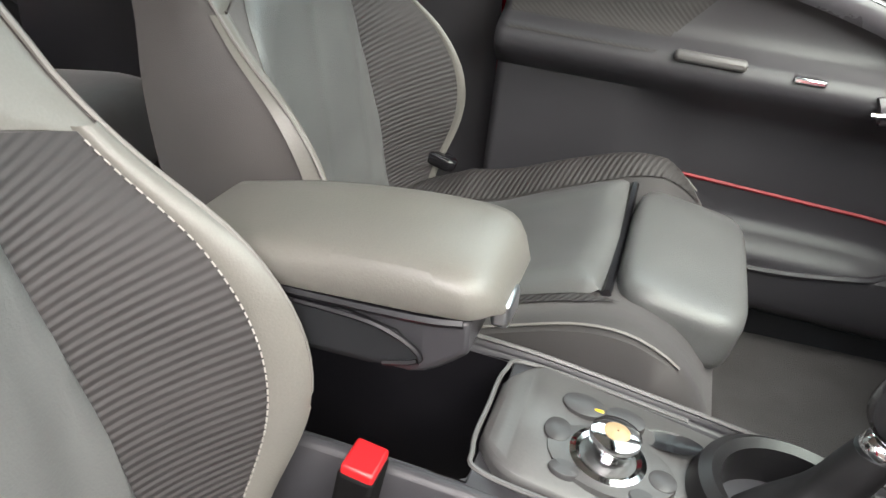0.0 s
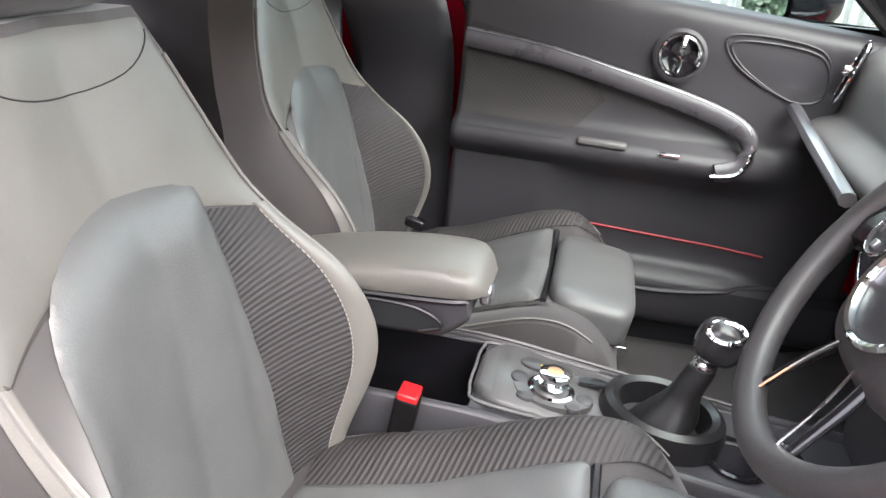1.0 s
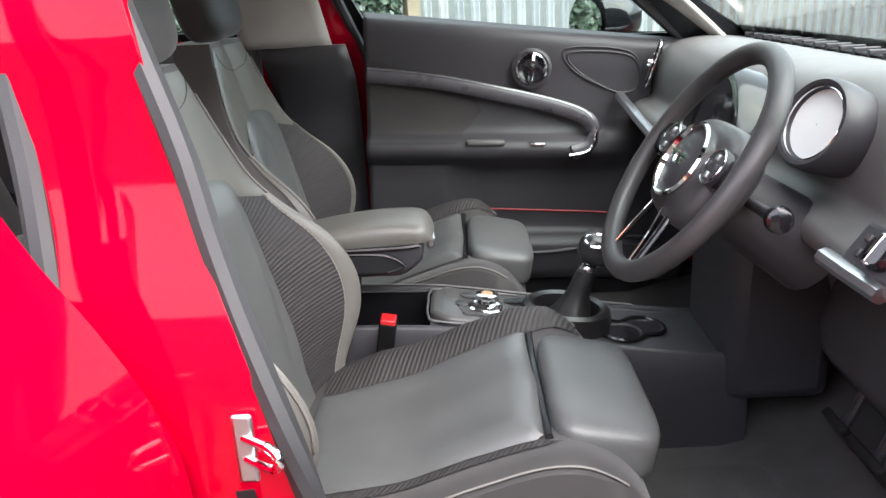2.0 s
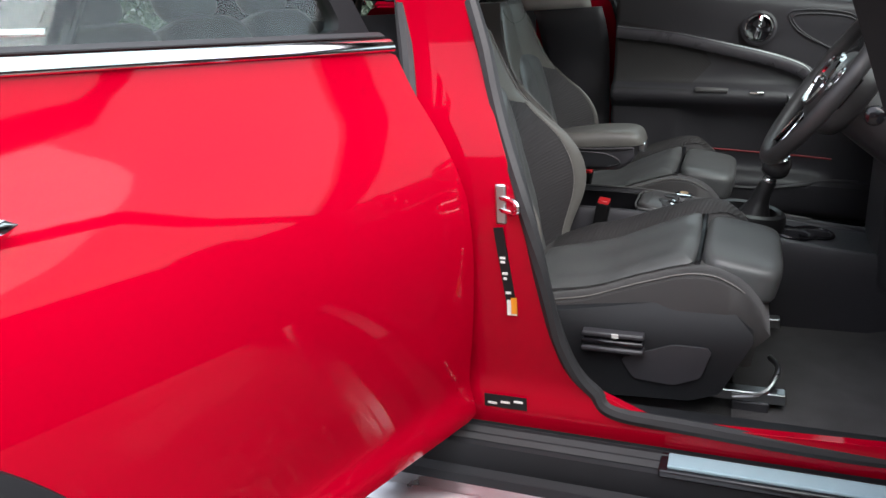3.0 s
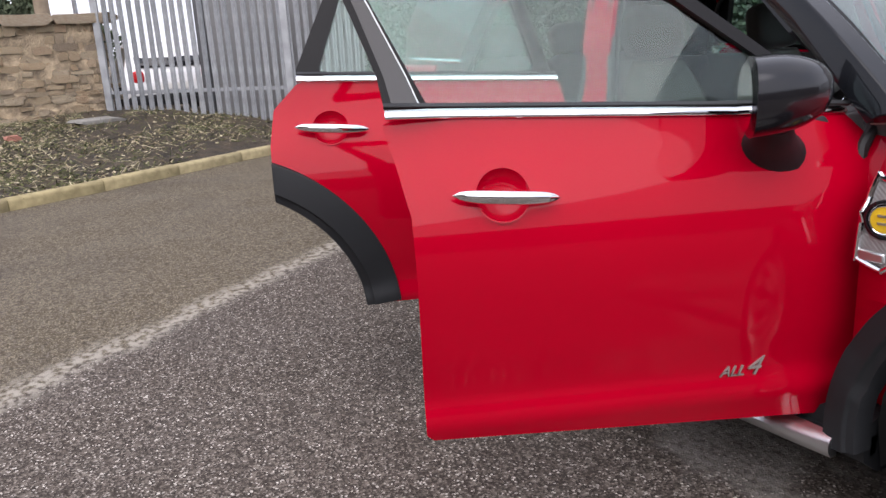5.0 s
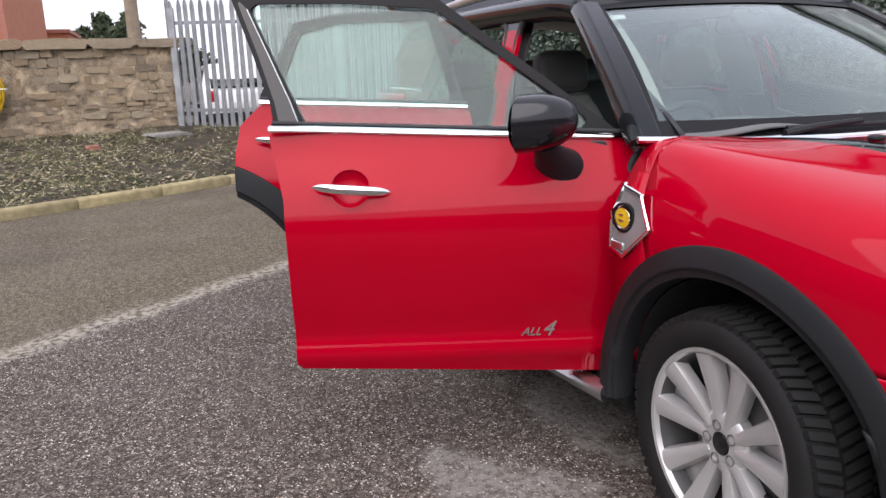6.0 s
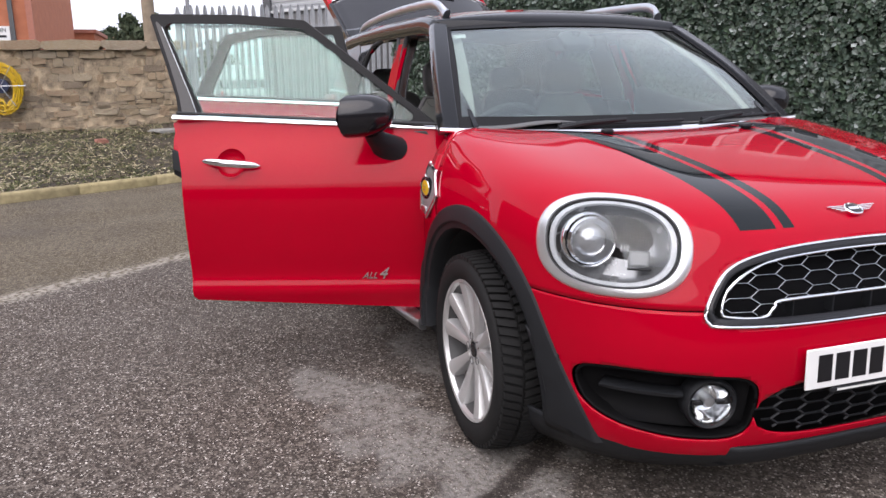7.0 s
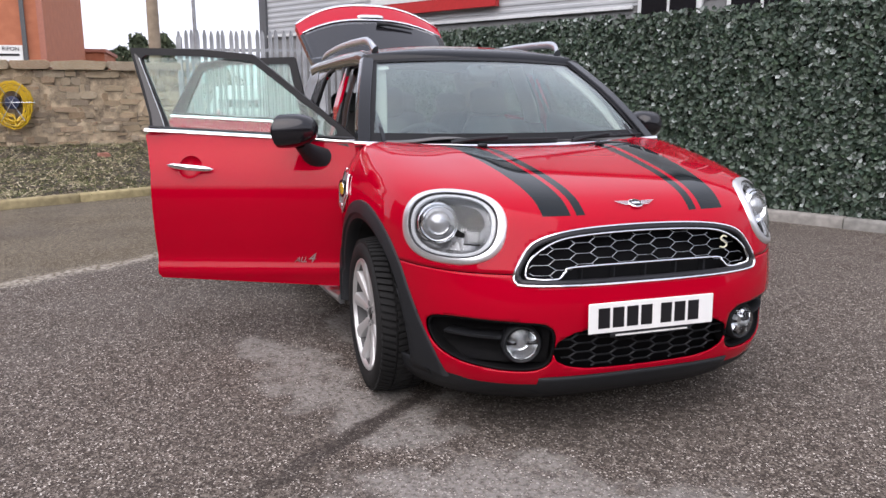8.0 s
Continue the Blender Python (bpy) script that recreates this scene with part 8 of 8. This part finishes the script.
def clad_building():
    """A steel-clad shed behind the fence: ribbed sheets over a dark base wall, a red fascia sign, windows, a corner trim."""
    ang = radians(32)
    m = Matrix.Translation((-10.6, 0.25, 0)) @ Matrix.Rotation(ang, 4, "Z")
    rows = []
    z = 2.42
    while z < 4.6:
        for dz, o in ((0, 0), (0.035, 0), (0.047, 0.012), (0.083, 0.012)):
            rows.append([m @ Vector((x, -o, z + dz)) for x in (-0.68, 4, 8, 12, 16)])
        z += 0.095
    bm = skin(rows)
    slab(bm, lambda c: c + m.to_3x3() @ Vector((0, 0.25, 0)))
    b = part("clad_building", bm, CLADDING, None, "grey steel-clad industrial building", smooth=False)
    tagged(b, category="building")
    white = surf_once("white_trim", (0.62, 0.64, 0.64), 0.5)
    flash = surf_once("dark_flashing", (0.09, 0.095, 0.10), 0.5)
    part("base_wall", block((-0.66, 0.02, 0), (16, 0.25, 2.42), m), surf_once("grey_render", (0.20, 0.205, 0.205), 0.8), b, "grey rendered base wall")
    part("drip_edge", block((-0.66, -0.045, 2.375), (7.1, 0.02, 2.42), m), white, b, "pale drip edge under the sheets", bevel=0.004)
    part("side_wall", block((-0.70, 0.26, 0), (-0.64, 12, 4.6), m), CLADDING, b)
    part("eaves", block((-0.80, -0.20, 4.55), (16.1, 0.3, 4.75), m), flash, b)
    part("roof", block((-0.80, 0.31, 4.72), (16.1, 12, 4.85), m), CLADDING, b)
    part("sign", block((2.4, -0.14, 2.56), (4.98, -0.05, 3.5), m), surf_once("red_sign", (0.42, 0.02, 0.02), 0.4), b, "plain red fascia sign", bevel=0.006)
    part("sign_band", block((2.4, -0.146, 2.74), (4.72, -0.14, 3.4), m), white, b, "white field of the sign")
    part("corner_trim", block((-0.76, -0.06, 0), (-0.56, -0.014, 4.6), m), flash, b, "dark corner trim")
    for x in (7.20, 8.35, 9.6, 10.9):
        w = part("window", block((x, -0.08, 2.05), (x + 0.85, -0.02, 3.4), m), white, b, "white-framed window", bevel=0.01)
        for k in range(2):
            part("pane", block((x + 0.06 + 0.38 * k, -0.09, 2.12), (x + 0.40 + 0.38 * k, -0.075, 3.33), m), GLOSS, w)


def far_side():
    # brick building and its low wing behind the wall
    bm = bmesh.new()
    box(bm, (-34, -16.5, 0), (-24, -6.0, 9))
    b = part("brick_building", bm, BRICK, None, "orange brick building beyond the wall", smooth=False)
    tagged(b, category="building")
    part("drainpipe", block((-23.98, -6.66, 0), (-23.88, -6.53, 9)), surf_once("dark_flashing", (0.09, 0.095, 0.10), 0.5), b)
    part("corner_strip", block((-23.99, -6.17, 0), (-23.93, -5.99, 9)), surf_once("pale_red", (0.40, 0.16, 0.11), 0.7), b)
    sg = part("sign_board", block((-23.96, -9.2, 2.30), (-23.89, -6.68, 2.90)), PLATE, b, "white sign board with dark lettering")
    mm = Matrix.Translation((-23.88, -7.02, 2.78)) @ Matrix.Rotation(radians(90), 4, "Z") @ Matrix.Rotation(radians(90), 4, "X")
    write("sign_lettering", "RIPON", 0.17, mm, INK, sg, 0.005)
    part("sign_line", block((-23.89, -7.9, 2.56), (-23.88, -6.78, 2.63)), INK, sg)
    low = part("brick_wing", block((-40, -10.5, 0), (-34.5, -5.25, 3.27)), BRICK, None, "low brick building beyond the wall", smooth=False)
    tagged(low, category="building")
    part("parapet", block((-40.1, -10.5, 3.27), (-34.4, -5.15, 3.42)), surf_once("pale_red", (0.40, 0.16, 0.11), 0.7), low)
    # timber pole and lamp column
    pole = part("timber_pole", skin([[(-16.5 + r * math.cos(a), -2.35 + r * math.sin(a), z) for a in [k * math.tau / 14 for k in range(14)]] for z, r in ((0, 0.16), (4, 0.14), (8.5, 0.12))], around=True, ends=True), WOOD, None, "tall weathered timber utility pole")
    tagged(pole, category="pole")
    b2 = bmesh.new()
    tube(b2, [(-30, -1.25, 0), (-30, -1.25, 5), (-30, -1.25, 9)], lambda k: 0.09 - 0.03 * k, 10)
    lc = part("lamp_column", b2, STEEL, None, "thin grey lamp column")
    tagged(lc, category="lamp post")
    # far trees
    rnd = random.Random(5)
    for tx, ty, th in ((-45.5, -4.4, 4.75), (-44.5, -3.0, 4.75), (-48, -6.3, 3.9), (-46, -5.4, 4.0), (-52, 0.5, 3.6)):
        tree = thing("tree", "dark green conifer in the distance", "tree", "far trees")
        tree.location = (tx, ty, 0)
        b3 = bmesh.new()
        tube(b3, [(0, 0, 0), (0.1, 0, th * 0.5), (0, 0.1, th * 0.95)], lambda k: 0.20 - 0.16 * k, 8)
        trunk = part("trunk", b3, WOOD, tree)
        for k in range(5):
            b4 = bmesh.new()
            a = rnd.uniform(0, 6)
            z = th * rnd.uniform(0.3, 0.7)
            tube(b4, [(0, 0, z), (0.9 * math.cos(a), 0.9 * math.sin(a), z + 0.4)], 0.05, 6)
            part("limb", b4, WOOD, tree)
        verts, faces = [], []
        for i in range(2600):
            z = th * (0.28 + 0.72 * rnd.random() ** 0.8)
            reach = (1 - (z / th - 0.28) / 0.76) * 1.7 + 0.25
            a = rnd.uniform(0, math.tau)
            r = reach * rnd.random() ** 0.5 * max(0.15, 0.75 + 1.3 * noise.noise(Vector((math.cos(a) * 1.3 + tx, math.sin(a) * 1.3 + ty, z * 1.5))))
            c = Vector((r * math.cos(a), r * math.sin(a), z + rnd.uniform(-0.2, 0.2)))
            q = Euler((rnd.uniform(0, 6), rnd.uniform(0, 6), rnd.uniform(0, 6))).to_matrix()
            s = rnd.uniform(0.09, 0.2)
            k = len(verts)
            verts += [c + q @ Vector(p) * s for p in ((-1, -0.4, 0), (1, -0.4, 0), (0, 1, 0.2))]
            faces.append((k, k + 1, k + 2))
        me = bpy.data.meshes.new("crown")
        me.from_pydata(verts, [], faces)
        me.materials.append(LEAF_FAR)
        o = new("crown", me)
        o.parent = tree


def litter():
    """Dead stalks, leaves and crumbs of soil on the bank; a red brick half and a concrete slab."""
    rnd = random.Random(21)
    tree = BVHTree.FromPolygons([v.co.copy() for v in bank_ob.data.vertices], [tuple(p.vertices) for p in bank_ob.data.polygons])
    verts, faces = [], []
    n = 0
    while n < 26000:
        x, y = rnd.uniform(-10.3, -3.5), rnd.uniform(-6.5, 0.8)
        hit = tree.ray_cast(Vector((x, y, 3)), Vector((0, 0, -1)))
        if hit[0] is None or noise.noise(Vector((x * 0.9, y * 0.9, 2))) * 1.2 - 0.13 * (y + 2.6) + rnd.uniform(-0.6, 0.6) < 0:
            n += 0.2
            continue
        n += 1
        c = hit[0] + Vector((0, 0, 0.008))
        q = Euler((rnd.uniform(-0.6, 0.6), rnd.uniform(-0.6, 0.6), rnd.uniform(0, 6.3))).to_matrix()
        k = len(verts)
        if rnd.random() < 0.6:
            ln, wd = rnd.uniform(0.02, 0.10) * rnd.choice((1, 1, 1, 1.8)), rnd.uniform(0.0015, 0.0042)
        else:
            ln, wd = rnd.uniform(0.006, 0.024), rnd.uniform(0.004, 0.014)
        h = wd * 0.7
        for p in ((-ln, -wd, 0), (ln, -wd, 0), (ln, wd, 0), (-ln, wd, 0), (-ln * 0.8, 0, h), (ln * 0.8, 0, h)):
            verts.append(c + q @ Vector(p))
        faces += [(k, k + 1, k + 5, k + 4), (k + 2, k + 3, k + 4, k + 5), (k + 1, k + 2, k + 5), (k + 3, k, k + 4)]
    me = bpy.data.meshes.new("leaf_litter")
    me.from_pydata(verts, [], faces)
    me.materials.append(LITTER)
    o = new("leaf_litter", me)
    tagged(o, "dead stalks and leaves on the bank", "leaf litter", kind="stuff")

    def on_bank(x, y):
        hit = tree.ray_cast(Vector((x, y, 3)), Vector((0, 0, -1)))
        return hit[0].z if hit[0] else 0.2

    bx, by = -8.9, -2.95
    br = part("loose_brick", stone_mesh(0.17, 0.07, 0.10, 3), surf_once("loose_brick_red", (0.45, 0.20, 0.15), 0.9), None, "broken pale red brick lying on the soil")
    br.matrix_basis = Matrix.Translation((bx, by, on_bank(bx, by) + 0.03)) @ Matrix.Rotation(0.5, 4, "Z")
    tagged(br, category="brick")
    sx, sy = -9.6, -1.95
    sl = part("slab", stone_mesh(0.60, 0.06, 0.45, 9), KERB_GREY, None, "flat pale concrete slab on the soil")
    sl.matrix_basis = Matrix.Translation((sx, sy, on_bank(sx, sy) + 0.03)) @ Matrix.Rotation(0.4, 4, "Z")
    tagged(sl, category="slab")


def unseen_walls():
    """Plain unseen walls added before and right of the car, shaping reflections and light."""
    for name, lo, hi in (("wall_front", (15.0, -17, 0), (15.3, 18, 2.8)), ("wall_right", (-14, -17.3, 0), (15.3, -17.0, 8.6))):
        w = part(name, block(lo, hi), surf_once("brown_unseen_wall", (0.15, 0.115, 0.095), 0.9), None, "plain brown wall added out of view to shape reflections", smooth=False, kind="structure")
        tagged(w, category="wall")


def parked_car():
    """A white hatchback standing behind the fence, its tail towards the yard."""
    white = surf("white_car_paint", (0.72, 0.73, 0.74), (0.66, 0.67, 0.68), 0.35, 0, 3, 400, 0.0, coat=0.6)
    c = thing("parked_car", "white hatchback parked behind the palisade fence", "car")
    side = [(-13.45, 0.34), (-13.40, 0.60), (-13.50, 0.92), (-13.62, 1.00), (-13.95, 1.42), (-14.30, 1.50), (-15.6, 1.48), (-16.4, 1.02), (-17.3, 0.86), (-17.5, 0.50), (-17.45, 0.30)]
    pts = spline([(x, 0, z) for x, z in side], 40)
    rows = []
    for y, k in ((-1.22, 0.0), (-1.18, 0.7), (-1.0, 0.96), (-0.34, 1.0), (0.32, 0.96), (0.50, 0.7), (0.54, 0.0)):
        rows.append([(p.x, y + (0.10 * (p.z - 0.95) / 0.55 if p.z > 0.95 else 0) * (1 if y < -0.34 else -1) * 1.6, 0.30 + (p.z - 0.30) * (0.90 + 0.10 * k)) for p in pts])
    part("body", skin(rows), white, c, solid=0.01)
    part("rear_window", skin([[(-13.60 - 0.36 * j / 4, y, 1.02 + 0.37 * j / 4) for y in (-0.98, -0.34, 0.30)] for j in range(5)]), GLOSS, c, "dark rear window", solid=0.02)
    for y in (-1.06, 0.20):
        part("tail_lamp", pillow(bmesh.new(), (0.10, 0.20, 0.22), Matrix.Translation((-13.45, y + 0.09, 0.86)), n=5, power=4), BUCKLE_RED, c, "red tail lamp")
    part("rear_bumper", pillow(bmesh.new(), (0.20, 1.72, 0.22), Matrix.Translation((-13.45, -0.34, 0.42)), n=6, power=6), CLAD, c, "dark rear bumper")
    part("number_plate", block((-13.37, -0.60, 0.62), (-13.35, -0.08, 0.73)), PLATE, c)
    for x in (-14.2, -16.8):
        for y in (-1.14, 0.46):
            b = bmesh.new()
            lathe(b, [(0.18, 0.08), (0.30, 0.09), (0.31, 0.0), (0.30, -0.09), (0.18, -0.08)], facing((x, y, 0.31), (0, 1, 0)), 28)
            part("wheel", b, RUBBER, c)


parked_car()
unseen_walls()
hose()
hedge()
clad_building()
far_side()
litter()
fence()
stone_wall()
